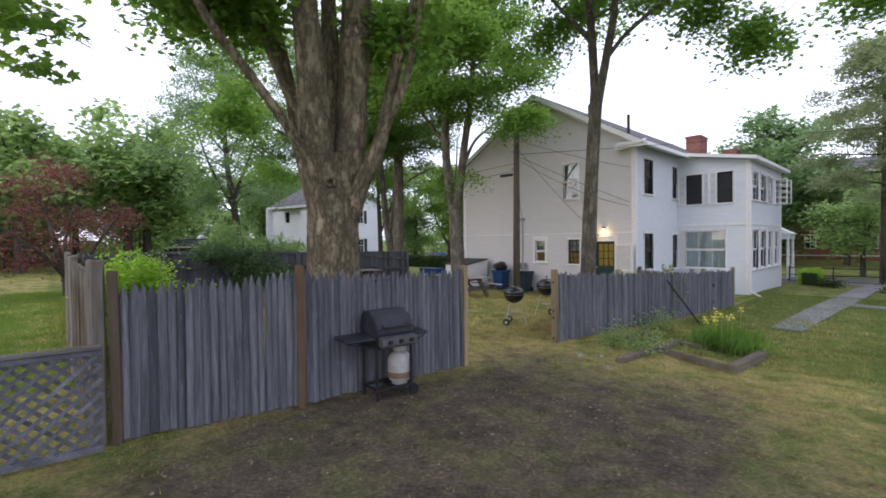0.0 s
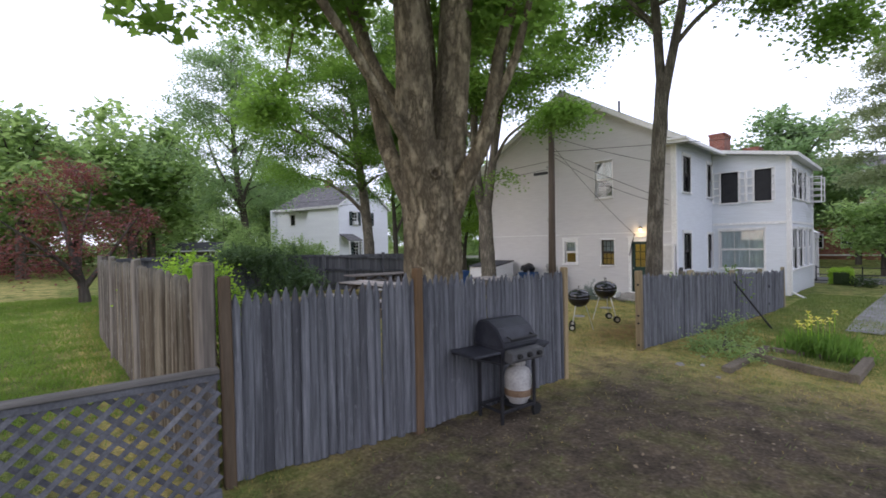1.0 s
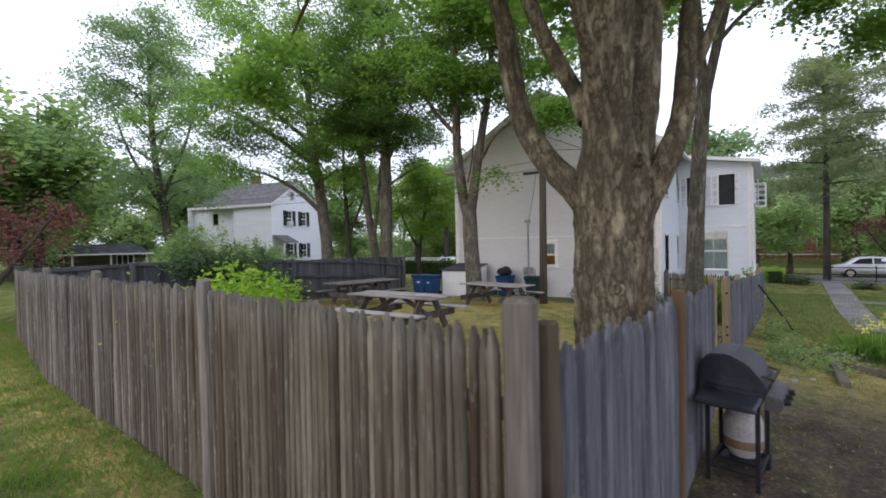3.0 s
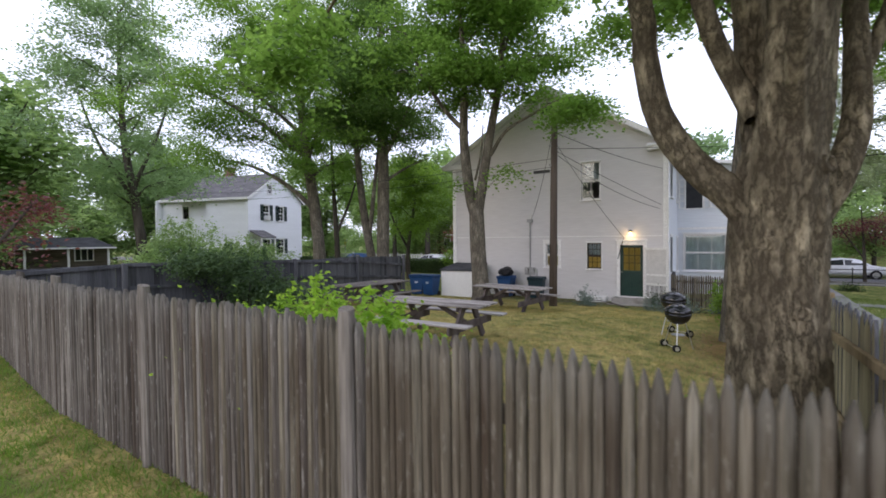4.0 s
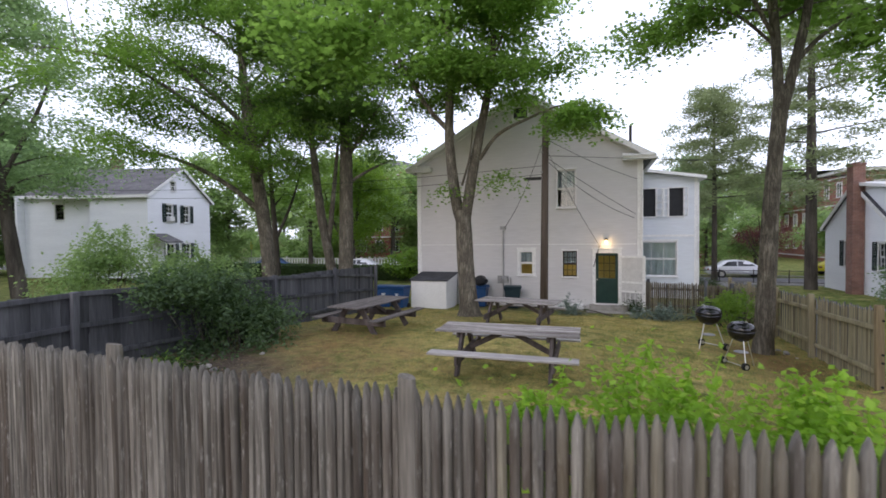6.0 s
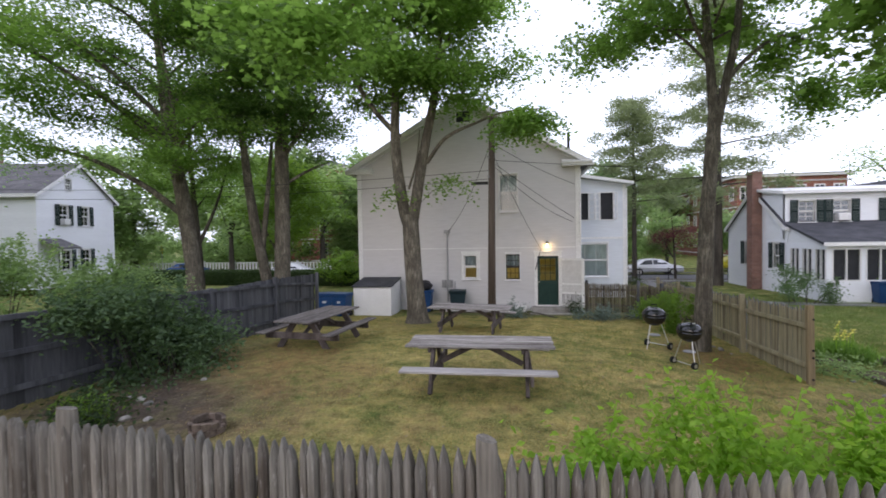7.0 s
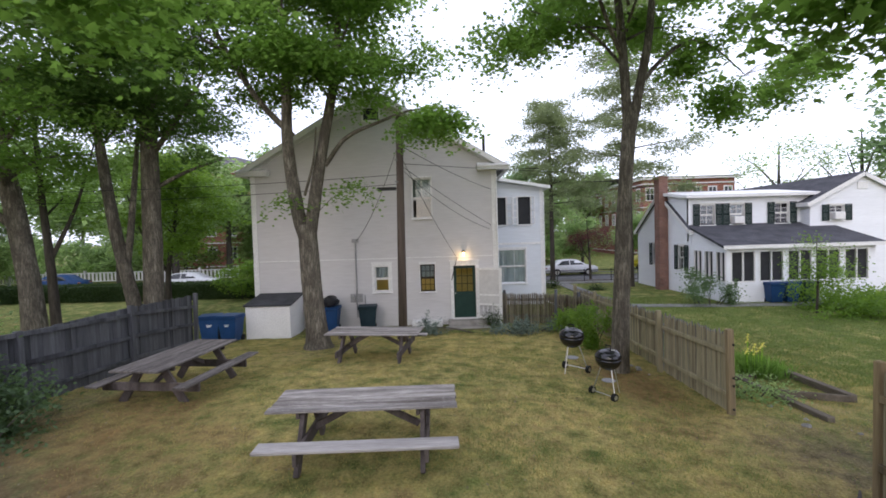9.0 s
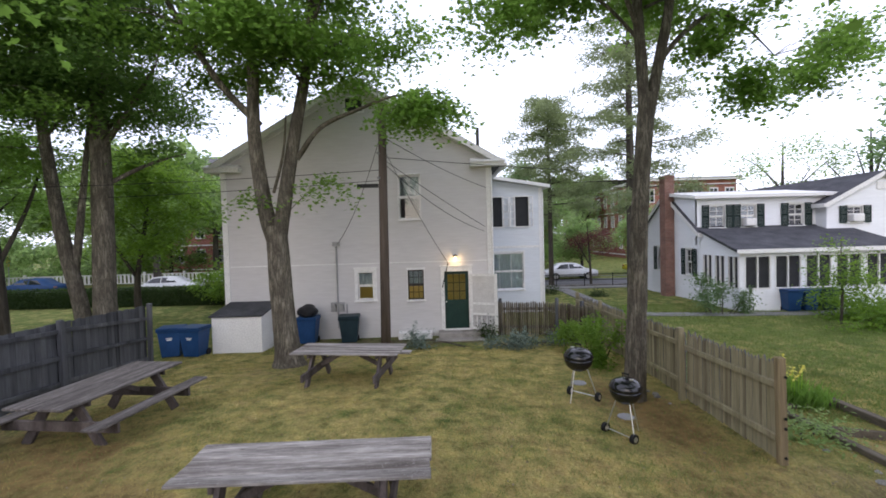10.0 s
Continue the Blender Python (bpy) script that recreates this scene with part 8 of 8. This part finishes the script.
# pines by the street
for (px, py, ht, sd, lab) in ((35.3, 2.0, 13.5, 17, "tall thin pine beside the street"), (29.2, -1.4, 18.5, 18, "large open pine between the houses")):
    rg = random.Random(sd)
    zb = gz(px, py)
    limbs = [[(px, py, zb - 0.2, 0.36 if ht > 15 else 0.24), (px, py, zb + 1, 0.30 if ht > 15 else 0.19), (px + 0.1, py, ht * 0.5, 0.2 if ht > 15 else 0.13), (px, py + 0.1, ht, 0.03)]]
    blobs = []
    for i in range(30):
        z = 4.6 + (ht - 5.2) * (i / 29) ** 0.9
        a = i * 2.4 + rg.uniform(-0.4, 0.4)
        L = (1 - (z / ht) ** 2.2) * 3.4 + 0.5
        ex, ey = px + math.cos(a) * L, py + math.sin(a) * L
        limbs.append([(px, py, z, 0.055), (px + math.cos(a) * L * 0.5, py + math.sin(a) * L * 0.5, z + 0.15, 0.035), (ex, ey, z + 0.1 + L * 0.05, 0.012)])
        for fr in (0.5, 0.8, 1.0):
            blobs.append((px + math.cos(a) * L * fr, py + math.sin(a) * L * fr, z + 0.2, 0.9, 0.9, 0.30, 7))
    tree(px, py, lab, limbs, blobs, 44, (0.40, 0.14), 0.28, M["leaf_pine"], M["bark"], sd, SPRAY, sides=12, tilt=0.7, droop=-0.1, relief=0.05, fine=0.4, category="pine tree", name="pine_tree")

# bright green shrub along the inside of the side fence
shrub(2.3, 9.3, "bright green leafy shrub with upright shoots behind the stockade fence",
      [(1.75, 9.7, 1.55, 0.36, 0.28, 0.32), (1.72, 9.1, 1.5, 0.36, 0.32, 0.32), (1.8, 8.75, 1.15, 0.34, 0.3, 0.3), (1.55, 10.35, 1.35, 0.22, 0.22, 0.22), (1.45, 10.72, 1.25, 0.12, 0.15, 0.18), (1.95, 9.1, 0.9, 0.45, 0.5, 0.4)], 9000, 0.062, M["leaf_shrub"], 21, 30, LEAF, shoots=80, stem=0.006)
shrub(4.3, 6.6, "low bright green shoots at the foot of the old maple", [(4.3, 6.7, 0.3, 0.5, 0.4, 0.25)], 700, 0.07, M["leaf_shrub"], 22, 6, shoots=8)
shrub(6.4, 17.5, "dense dark green bush against the back fence",
      [(6.6, 17.6, 0.95, 1.0, 0.7, 0.7), (7.4, 17.6, 0.75, 0.6, 0.55, 0.55), (6.4, 17.9, 1.6, 0.9, 0.55, 0.5), (5.4, 17.95, 1.75, 0.6, 0.35, 0.16)], 11500, 0.085, M["leaf_bush"], 23, 24, shoots=90)
shrub(4.1, 16.65, "bright lime green grass tuft by the fence", [(4.1, 16.65, 0.36, 0.2, 0.26, 0.05)], 420, 0.10, M["leaf_light"], 49, 4, SPRAY, tilt=1.6, droop=-0.8)
shrub(4.3, 17.2, "low dark green plants beside the bush", [(4.4, 17.2, 0.45, 0.6, 0.5, 0.2), (3.8, 16.8, 0.42, 0.5, 0.4, 0.15)], 1600, 0.07, M["leaf_dark"], 24, 8)
shrub(9.2, 21.8, "tall loose grey-green bush behind the back fence",
      [(9.0, 22.0, 1.6, 1.2, 1.0, 1.0), (10.2, 21.4, 1.4, 0.9, 0.9, 0.8)], 8000, 0.095, M["leaf_far"], 25, 30, shoots=50)
shrub(7.0, 22.4, "rounded green leafy bush behind the back fence",
      [(7.0, 22.4, 1.6, 0.95, 0.9, 1.0), (7.6, 22.6, 2.0, 0.7, 0.7, 0.7), (6.9, 22.5, 2.45, 0.5, 0.5, 0.5), (6.3, 22.3, 1.3, 0.6, 0.6, 0.7)], 8500, 0.09, M["leaf_far"], 27, 20, shoots=30)
shrub(14.6, 5.95, "upright green shrub by the fence", [(14.4, 6.05, 0.45, 0.7, 0.55, 0.5), (15.2, 6.4, 0.30, 0.6, 0.5, 0.4), (13.6, 6.35, 0.2, 0.55, 0.45, 0.4)], 3000, 0.08, M["leaf_light"], 26, 18, shoots=90)
shrub(21.0, -1.6, "green shrub at the corner of the glazed porch", [(21.0, -1.2, 0.3, 0.7, 0.65, 0.6), (21.2, -1.5, 0.95, 0.5, 0.5, 0.35), (20.9, -2.6, 0.2, 0.25, 0.25, 0.45)], 2600, 0.10, M["leaf_mid"], 27, 10, shoots=10)
shrub(18.4, -6.6, "bank of green garden plants in front of the porch house",
      [(17.6, -5.2, 0.05, 1.3, 1.3, 0.5), (16.8, -7.2, 0.1, 1.5, 1.5, 0.6), (18.8, -8.2, 0.15, 1.5, 1.6, 0.7), (16.4, -10, 0.1, 1.6, 1.6, 0.6), (19.4, -5.4, 0.1, 0.9, 1.0, 0.5)], 9000, 0.13, M["leaf_light"], 28, 20)
tree(18.4, -4.4, "thin young tree in front of the glazed porch", [
    [(18.4, -4.4, -0.5, 0.05), (18.4, -4.45, 0.8, 0.04), (18.5, -4.5, 2.0, 0.02), (18.5, -4.5, 2.8, 0.01)]],
    [(18.4, -4.5, 2.0, 0.9, 1.0, 0.7, 30), (18.5, -5.0, 1.2, 0.6, 0.8, 0.6, 18), (18.4, -3.8, 1.2, 0.4, 0.5, 0.4, 8)], 40, (0.25, 0.16), 0.11, M["leaf_light"], M["bark"], 29, sides=8)
shrub(28.3, 23.0, "round light green bush at the corner of the hedge", [(28.3, 22.9, 0.7, 1.3, 1.3, 1.2)], 3600, 0.15, M["leaf_light"], 30, 10)


def hedge(m, length, width, height, label, seed, n, size, leaf):
    """A clipped hedge: plain box core in dark leaf colour and a skin of small leaves."""
    rng = np.random.default_rng(seed)
    h = thing("hedge", m, label, "hedge", kind="structure")
    c = np.column_stack([rng.uniform(0, length, n), rng.uniform(-width / 2, width / 2, n), rng.uniform(0.05, height, n)])
    pick = rng.integers(0, 3, n)
    c[pick == 0, 2] = height + rng.normal(0, 0.03, (pick == 0).sum())
    c[pick == 1, 1] = -width / 2 + rng.normal(0, 0.04, (pick == 1).sum())
    c[pick == 2, 1] = width / 2 + rng.normal(0, 0.04, (pick == 2).sum())
    v, f = leaf_arrays(c, size, rng, LEAF, 1.2, 0.0)
    tagged(child("foliage", fast_mesh("foliage", v, f, leaf), h), kind="stuff")
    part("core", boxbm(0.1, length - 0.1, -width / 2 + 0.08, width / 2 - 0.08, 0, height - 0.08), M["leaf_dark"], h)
    return h


hedge(on_ground(28.9, 21.0, 88), 34, 0.9, 1.05, "long clipped green hedge along the street", 31, 22000, 0.13, M["leaf_dark"])
hedge(on_ground(30.6, 4.6, 5), 3.0, 0.8, 0.7, "low bright clipped hedge by the portico", 32, 2500, 0.10, M["leaf_shrub"])

# flower bed
iris = thing("iris_clump", pose(11.15, 3.2, gz(11.1, 3.2)), "clump of sword-leaved irises with yellow flowers in the raised bed", "flowers")
rng = np.random.default_rng(41)
nb = 800
bx_ = rng.uniform(-0.55, 0.45, nb)
by_ = rng.normal(0, 0.27, nb)
hh = rng.uniform(0.22, 0.5, nb)
az = rng.uniform(0, 6.28, nb)
le = rng.normal(0, 0.12, (nb, 2))
w = 0.014
V = np.zeros((nb, 5, 3))
base = np.column_stack([bx_, by_, np.zeros(nb)])
side = np.column_stack([np.cos(az) * w, np.sin(az) * w, np.zeros(nb)])
midv = base + np.column_stack([le[:, 0] * 0.35, le[:, 1] * 0.35, hh * 0.6])
V[:, 0], V[:, 1] = base - side, base + side
V[:, 2], V[:, 4] = midv + side, midv - side
V[:, 3] = base + np.column_stack([le[:, 0], le[:, 1], hh])
tagged(child("leaf_mass", fast_mesh("leaf_mass", V.reshape(-1, 3), np.arange(nb * 5).reshape(nb, 5), M["leaf"]), iris), kind="stuff")
frnd = random.Random(8)
for i in range(11):
    fx, fy, fz = frnd.uniform(-0.5, 0.4), frnd.gauss(0, 0.25), frnd.uniform(0.5, 0.82)
    bm = bmesh.new()
    for k in range(6):
        a = k * math.pi / 3 + frnd.uniform(-0.2, 0.2)
        upz = 0.05 if k % 2 else -0.035
        c_, s_ = math.cos(a), math.sin(a)
        pts = [(0, 0, 0), (c_ * 0.035 - s_ * 0.024, s_ * 0.035 + c_ * 0.024, upz * 0.8 + 0.02), (c_ * 0.07, s_ * 0.07, upz), (c_ * 0.035 + s_ * 0.024, s_ * 0.035 - c_ * 0.024, upz * 0.8 + 0.02)]
        bm.faces.new([bm.verts.new((fx + p[0], fy + p[1], fz + p[2])) for p in pts])
    fl = part("flower", bm, M["yellow"], iris)
    bm = bmesh.new()
    rod(bm, (fx * 0.9, fy * 0.9, 0), (fx, fy, fz), 0.006, None, 5)
    part("stalk", bm, M["leaf_shrub"], fl)
shrub(9.2, 4.55, "low grey-green weeds along the foot of the picket fence", [(8.9, 4.9, 0.02, 0.6, 0.3, 0.14), (10.2, 4.75, 0.0, 0.8, 0.35, 0.16), (11.8, 4.7, -0.05, 0.9, 0.35, 0.2), (9.3, 4.2, -0.02, 0.7, 0.3, 0.08)], 1500, 0.07, M["leaf_far"], 42, 8)
shrub(16.4, 7.6, "silvery lavender-like plants by the path", [(16.2, 8.2, -0.15, 0.5, 0.6, 0.24), (16.2, 7.2, -0.15, 0.55, 0.7, 0.26), (16.3, 6.3, -0.18, 0.4, 0.5, 0.22), (16.6, 10.9, -0.2, 0.3, 0.4, 0.2)], 3200, 0.10, M["teal"], 43, 8, SPRAY, shoots=40)
shrub(17.6, 8.5, "small dark green bush beside the door steps", [(17.7, 8.6, -0.15, 0.3, 0.4, 0.25)], 900, 0.06, M["leaf_dark"], 44, 6)
for i, (sx, sy) in enumerate(((29.5, 4.0), (30.5, 3.6), (27.6, 1.2))):
    shrub(sx, sy, "small clipped round bush by the street path", [(sx, sy, -0.2, 0.5, 0.6, 0.25)], 700, 0.08, M["leaf_dark"], 45 + i, 5)

# ---- grass and litter ----
rng = np.random.default_rng(51)


def blades(name, n, region, keep, hmin, hmax, wid, mat, label):
    x = rng.uniform(region[0], region[1], n)
    y = rng.uniform(region[2], region[3], n)
    k = rng.random(n) < keep(x, y)
    x, y = x[k], y[k]
    m = len(x)
    z = ground_z(x, y) - 0.005
    az = rng.uniform(0, 6.28, m)
    h = rng.uniform(hmin, hmax, m)
    lean = rng.normal(0, 0.6, (m, 2)) * h[:, None]
    b = np.column_stack([x, y, z])
    s = np.column_stack([np.cos(az), np.sin(az), np.zeros(m)]) * wid
    tip = b + np.column_stack([lean, h])
    V = np.stack([b - s, b + s, tip], 1).reshape(-1, 3)
    return tagged(new(name, fast_mesh(name, V, np.arange(m * 3).reshape(m, 3), mat)), label, "grass", kind="stuff")


def clump(x, y, s):
    return 0.5 + 0.5 * np.sin(x * s + 1.3 * np.sin(y * s * 0.8)) * np.sin(y * s * 1.1 + 1.7 * np.sin(x * s * 0.7))


def bare(x, y):
    return np.clip(1.15 - 1.35 * soil_shade_mask(x, y), 0.03, 1)


blades("grass", 330000, (-5, 14, -3, 10), lambda x, y: bare(x, y) * (1 - 0.7 * np.clip(dry_mask(x, y) * 2, 0, 1)) * (0.35 + 0.65 * clump(x, y, 1.9)), 0.03, 0.08, 0.0038, M["grass"], "short green lawn grass")
blades("grass", 150000, (-6, 2, 8, 24), lambda x, y: 0.4 + 0.6 * clump(x, y, 1.7), 0.03, 0.09, 0.007, M["grass_lush"], "green lawn grass outside the stockade fence")
blades("grass", 60000, (-6, 0.8, 8, 22), lambda x, y: (clump(x, y, 4.1) > 0.78) * 0.9, 0.06, 0.15, 0.006, M["grass_lush"], "taller tufts of lawn grass outside the stockade fence")
blades("dry_grass", 260000, (0.9, 17, 1, 19), lambda x, y: bare(x, y) * np.clip(dry_mask(x, y) * 2.4, 0, 1) * (0.3 + 0.7 * (1 - clump(x, y, 1.6))) * (1 - 0.75 * np.clip(brown_shade_mask(x, y), 0, 1)), 0.02, 0.055, 0.0034, M["grass_dry"], "short dry straw-coloured grass in the yard")
blades("grass", 90000, (1.2, 17, 6, 19), lambda x, y: bare(x, y) * clump(x, y, 1.3) * 0.8, 0.025, 0.06, 0.004, M["grass"], "sparse green grass in the yard")
blades("grass", 120000, (10, 24, -8, 5), lambda x, y: 0.5 + 0.5 * clump(x, y, 1.2), 0.03, 0.09, 0.010, M["grass"], "green lawn grass beside the footpath")
blades("grass", 9000, (0.55, 1.6, 6, 20), lambda x, y: (np.abs(x - (0.66 + 0.0065 * np.maximum(y - 8, 0) ** 2 * 1.2 - 0.08)) < 0.12) * 0.7, 0.03, 0.10, 0.003, M["grass_dry"], "long dry grass at the foot of the stockade fence")
nl = 1100
lx = np.concatenate([rng.normal(5.0, 2.6, 450), rng.uniform(1.5, 16, 650)])
ly = np.concatenate([rng.normal(3.6, 1.3, 450), rng.uniform(6, 18.5, 650)])
lc = np.column_stack([lx, ly, ground_z(lx, ly) + 0.012])
v, f = leaf_arrays(lc, 0.045, rng, LEAF, 0.3, 0.0)
tagged(new("fallen_leaves", fast_mesh("fallen_leaves", v, f, M["dead_leaf"])), "pale dry leaves scattered on the ground", "fallen leaves", kind="stuff")

# a fallen branch on the ground by the gap in the fence
fb = thing("fallen_branch", pose(5.5, 5.9, gz(5.5, 5.9)), "thin curved grey fallen branch on the ground", "branch")
v, f = tube(smooth_path([(-0.36, 0.56, 0.02, 0.018), (-0.12, 0.16, 0.05, 0.024), (0.06, -0.10, 0.07, 0.022), (0.27, -0.30, 0.03, 0.014)], 0.08), 7, 0.05, 5)
child("stem", fast_mesh("stem", v, f, M["table_leg"], True), fb)
v, f = tube(smooth_path([(-0.02, 0.02, 0.06, 0.012), (-0.12, -0.12, 0.08, 0.009), (-0.16, -0.3, 0.05, 0.005)], 0.08), 6, 0.05, 6)
child("twig", fast_mesh("twig", v, f, M["table_leg"], True), fb)

# ---- trees in the distance ----
def far_tree(x, y, h, r, label, leaf, seed, n=125, size=0.50, trunk=0.25):
    z0 = gz(x, y)
    rr = random.Random(seed)
    limbs = [[(x, y, z0 - 0.3, trunk * 1.4), (x, y, z0 + h * 0.3, trunk), (x + rr.uniform(-0.5, 0.5), y + rr.uniform(-0.5, 0.5), h * 0.9, 0.04)]]
    for i in range(5):
        a = i * 1.26 + rr.uniform(-0.4, 0.4)
        limbs.append([(x, y, h * (0.25 + 0.07 * i), trunk * 0.5), (x + math.cos(a) * r * 0.4, y + math.sin(a) * r * 0.4, h * (0.45 + 0.07 * i), trunk * 0.25), (x + math.cos(a) * r * 0.75, y + math.sin(a) * r * 0.75, h * (0.6 + 0.06 * i), 0.03)])
    blobs = [(x, y, h * 0.62, r, r, h * 0.36, n)] + [(x + rr.uniform(-0.5, 0.5) * r, y + rr.uniform(-0.5, 0.5) * r, h * rr.uniform(0.35, 0.85), r * 0.6, r * 0.6, h * 0.14, n // 6) for _ in range(4)]
    return tree(x, y, label, limbs, blobs, 30, (0.75, 0.42), size * 1.08, leaf, M["bark"], seed, sides=8, fine=0.8, relief=0.03, twig=0.03, twig_sides=3)


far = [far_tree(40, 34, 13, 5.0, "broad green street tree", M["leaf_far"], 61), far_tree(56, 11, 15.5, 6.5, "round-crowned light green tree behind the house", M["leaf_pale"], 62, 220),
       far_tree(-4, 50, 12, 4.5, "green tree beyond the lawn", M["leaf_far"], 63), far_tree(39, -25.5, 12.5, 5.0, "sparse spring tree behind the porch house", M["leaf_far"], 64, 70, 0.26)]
rr = random.Random(77)


def low_tree(x, y, h, r, label, leaf, seed):
    """A dense tree or tall bush whose boughs reach almost to the ground."""
    z0 = gz(x, y)
    q = random.Random(seed)
    limbs = [[(x, y, z0 - 0.3, 0.22), (x, y, z0 + h * 0.4, 0.14), (x, y, h * 0.92, 0.03)]]
    blobs = [(x, y, h * 0.46, r, r, h * 0.42, 120)] + [(x + q.uniform(-0.6, 0.6) * r, y + q.uniform(-0.6, 0.6) * r, h * q.uniform(0.2, 0.85), r * 0.5, r * 0.5, h * 0.16, 18) for _ in range(5)]
    return tree(x, y, label, limbs, blobs, 30, (0.7, 0.42), 0.52, leaf, M["bark"], seed, sides=8, fine=0.8, relief=0.03, twig=0.03, twig_sides=3)


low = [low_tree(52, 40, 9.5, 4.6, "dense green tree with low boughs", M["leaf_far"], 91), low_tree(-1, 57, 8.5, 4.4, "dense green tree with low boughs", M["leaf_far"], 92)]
for k, sx, sy in ((0, 60, 34), (1, 57, 48), (0, 46, 58), (1, 66, 22), (0, 60, 14), (1, 68, 58), (0, 9, 56), (1, 20, 66), (0, -10, 58), (1, 32, 62), (0, 40, 70), (1, -18, 62), (0, 26, 76), (1, 72, 44), (0, 57, -2), (1, 60, -34), (0, 74, -38)):
    s = rr.uniform(0.8, 1.1)
    copy_thing(low[k], pose(sx, sy, gz(sx, sy), 0, 0, rr.uniform(0, 360)) @ Matrix.Diagonal((s, s, s, 1)))
spots = [(2, 6.5, 45), (2, 0, 42), (0, -9, 47), (0, 50, 34), (0, 46, 56), (0, 60, 30), (2, 4, 58), (2, -12, 52), (2, -16, 60), (2, 12, 60), (2, 24, 62), (0, 32, 66), (2, -22, 48), (2, -28, 60), (2, -6, 72),
         (0, 64, 52), (2, 16, 72), (0, 44, 78), (0, 70, 66), (1, 66, -2), (0, 56, -34), (3, 52, -28), (3, 42, -34), (0, 30, -40), (2, 54, 24), (1, 24, 58), (0, 70, 40), (2, 80, 20), (0, 78, -14),
         (2, 8, 46), (0, -2, 64), (2, -10, 44), (0, 20, 80), (0, 5, 82), (2, -20, 76), (0, 36, 90), (2, 52, 70), (0, 47, 44), (1, 84, 60), (1, 70, 14), (0, 62, 6), (0, 66, -40), (1, 34, -30), (2, 86, -30)]
for sx, sy, s, a in ((44.5, -3.2, 0.50, 20), (45.0, -9.0, 0.55, 140), (44.0, 3.5, 0.55, 80)):
    copy_thing(far[2], pose(sx, sy, gz(sx, sy), 0, 0, a) @ Matrix.Diagonal((s, s, s, 1)))
for k, sx, sy in spots:
    s = rr.uniform(0.8, 1.15)
    copy_thing(far[k], pose(sx, sy, gz(sx, sy), 0, 0, rr.uniform(0, 360)) @ Matrix.Diagonal((s, s, s * rr.uniform(0.85, 1.1), 1)))
def belt(x, y, label, pts, n, leaf, seed):
    """A hedgerow of tall bushes along a line, too far off to tell its plants apart."""
    rng = np.random.default_rng(seed)
    o = np.array([x, y, gz(x, y)])
    t = thing("hedgerow", pose(*o), label, "bushes", kind="stuff")
    C = crown_points([(px, py, 1.6 + rng.uniform(-0.3, 0.6), 4.8, 3.0, 2.6 + rng.uniform(-0.5, 0.9), 40) for px, py in pts], rng, 2.6) - o
    C[:, 2] = np.maximum(C[:, 2], 0.1)
    cen = np.repeat(C, n // len(C), 0)
    cen = cen + rng.normal(0, 1, cen.shape) * np.array([0.8, 0.8, 0.5])
    cen[:, 2] = np.maximum(cen[:, 2], 0.0)
    v, f = leaf_arrays(cen, 0.5, rng, LEAF, 0.9, 0.1)
    tagged(child("foliage", fast_mesh("foliage", v, f, leaf), t), kind="stuff")
    return t


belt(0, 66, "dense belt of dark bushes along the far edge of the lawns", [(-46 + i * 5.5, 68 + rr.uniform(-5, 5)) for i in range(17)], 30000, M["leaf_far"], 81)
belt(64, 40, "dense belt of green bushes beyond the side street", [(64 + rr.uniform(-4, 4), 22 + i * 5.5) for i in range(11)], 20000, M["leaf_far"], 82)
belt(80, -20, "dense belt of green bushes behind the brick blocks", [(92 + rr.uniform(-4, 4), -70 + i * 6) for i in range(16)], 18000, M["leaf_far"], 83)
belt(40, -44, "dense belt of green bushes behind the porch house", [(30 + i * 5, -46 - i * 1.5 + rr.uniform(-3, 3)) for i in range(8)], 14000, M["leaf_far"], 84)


# ---- low bungalow beyond the lawns ----
bg = thing("bungalow", pose(14.7, 58.5, gz(14.7, 58.5), 0, 0, -17), "low dark bungalow with white porch posts under a grey roof", "house")
part("wall", boxbm(-4.6, 4.6, 1.3, 6.0, 0, 2.1), M["timber"], bg, "dark brown wall in the shade of its porch")
bm = bmesh.new()
pr = [(-5.0, -0.3, 2.0), (5.0, -0.3, 2.0), (5.0, 6.6, 2.0), (-5.0, 6.6, 2.0), (-3.4, 3.1, 3.0), (3.4, 3.1, 3.0)]
vs = [bm.verts.new(p) for p in pr]
for q in ((0, 1, 5, 4), (1, 2, 5), (2, 3, 4, 5), (3, 0, 4), (3, 2, 1, 0)):
    bm.faces.new([vs[i] for i in q])
part("roof", bm, M["roof"], bg)
for px in (-4.6, -1.6, 1.4, 4.4):
    part("porch_post", boxbm(px - 0.09, px + 0.09, 0.0, 0.18, 0, 2.0, bevel=0.01), M["white"], bg)
part("fascia", boxbm(-5.0, 5.0, -0.34, -0.3, 1.9, 2.04), M["white"], bg)
for px in (-3.0, 2.6):
    bm = bmesh.new()
    for q in ((-0.75, -0.65, 0, 1.2), (0.65, 0.75, 0, 1.2), (-0.28, -0.2, 0.08, 1.12), (0.2, 0.28, 0.08, 1.12), (-0.65, 0.65, 1.12, 1.2), (-0.65, 0.65, 0, 0.08)):
        box(bm, px + q[0], px + q[1], 1.22, 1.3, 0.7 + q[2], 0.7 + q[3])
    wn_ = part("window", bm, M["white"], bg)
    part("pane", boxbm(px - 0.65, px + 0.65, 1.27, 1.297, 0.78, 1.82), M["car_glass"], wn_)
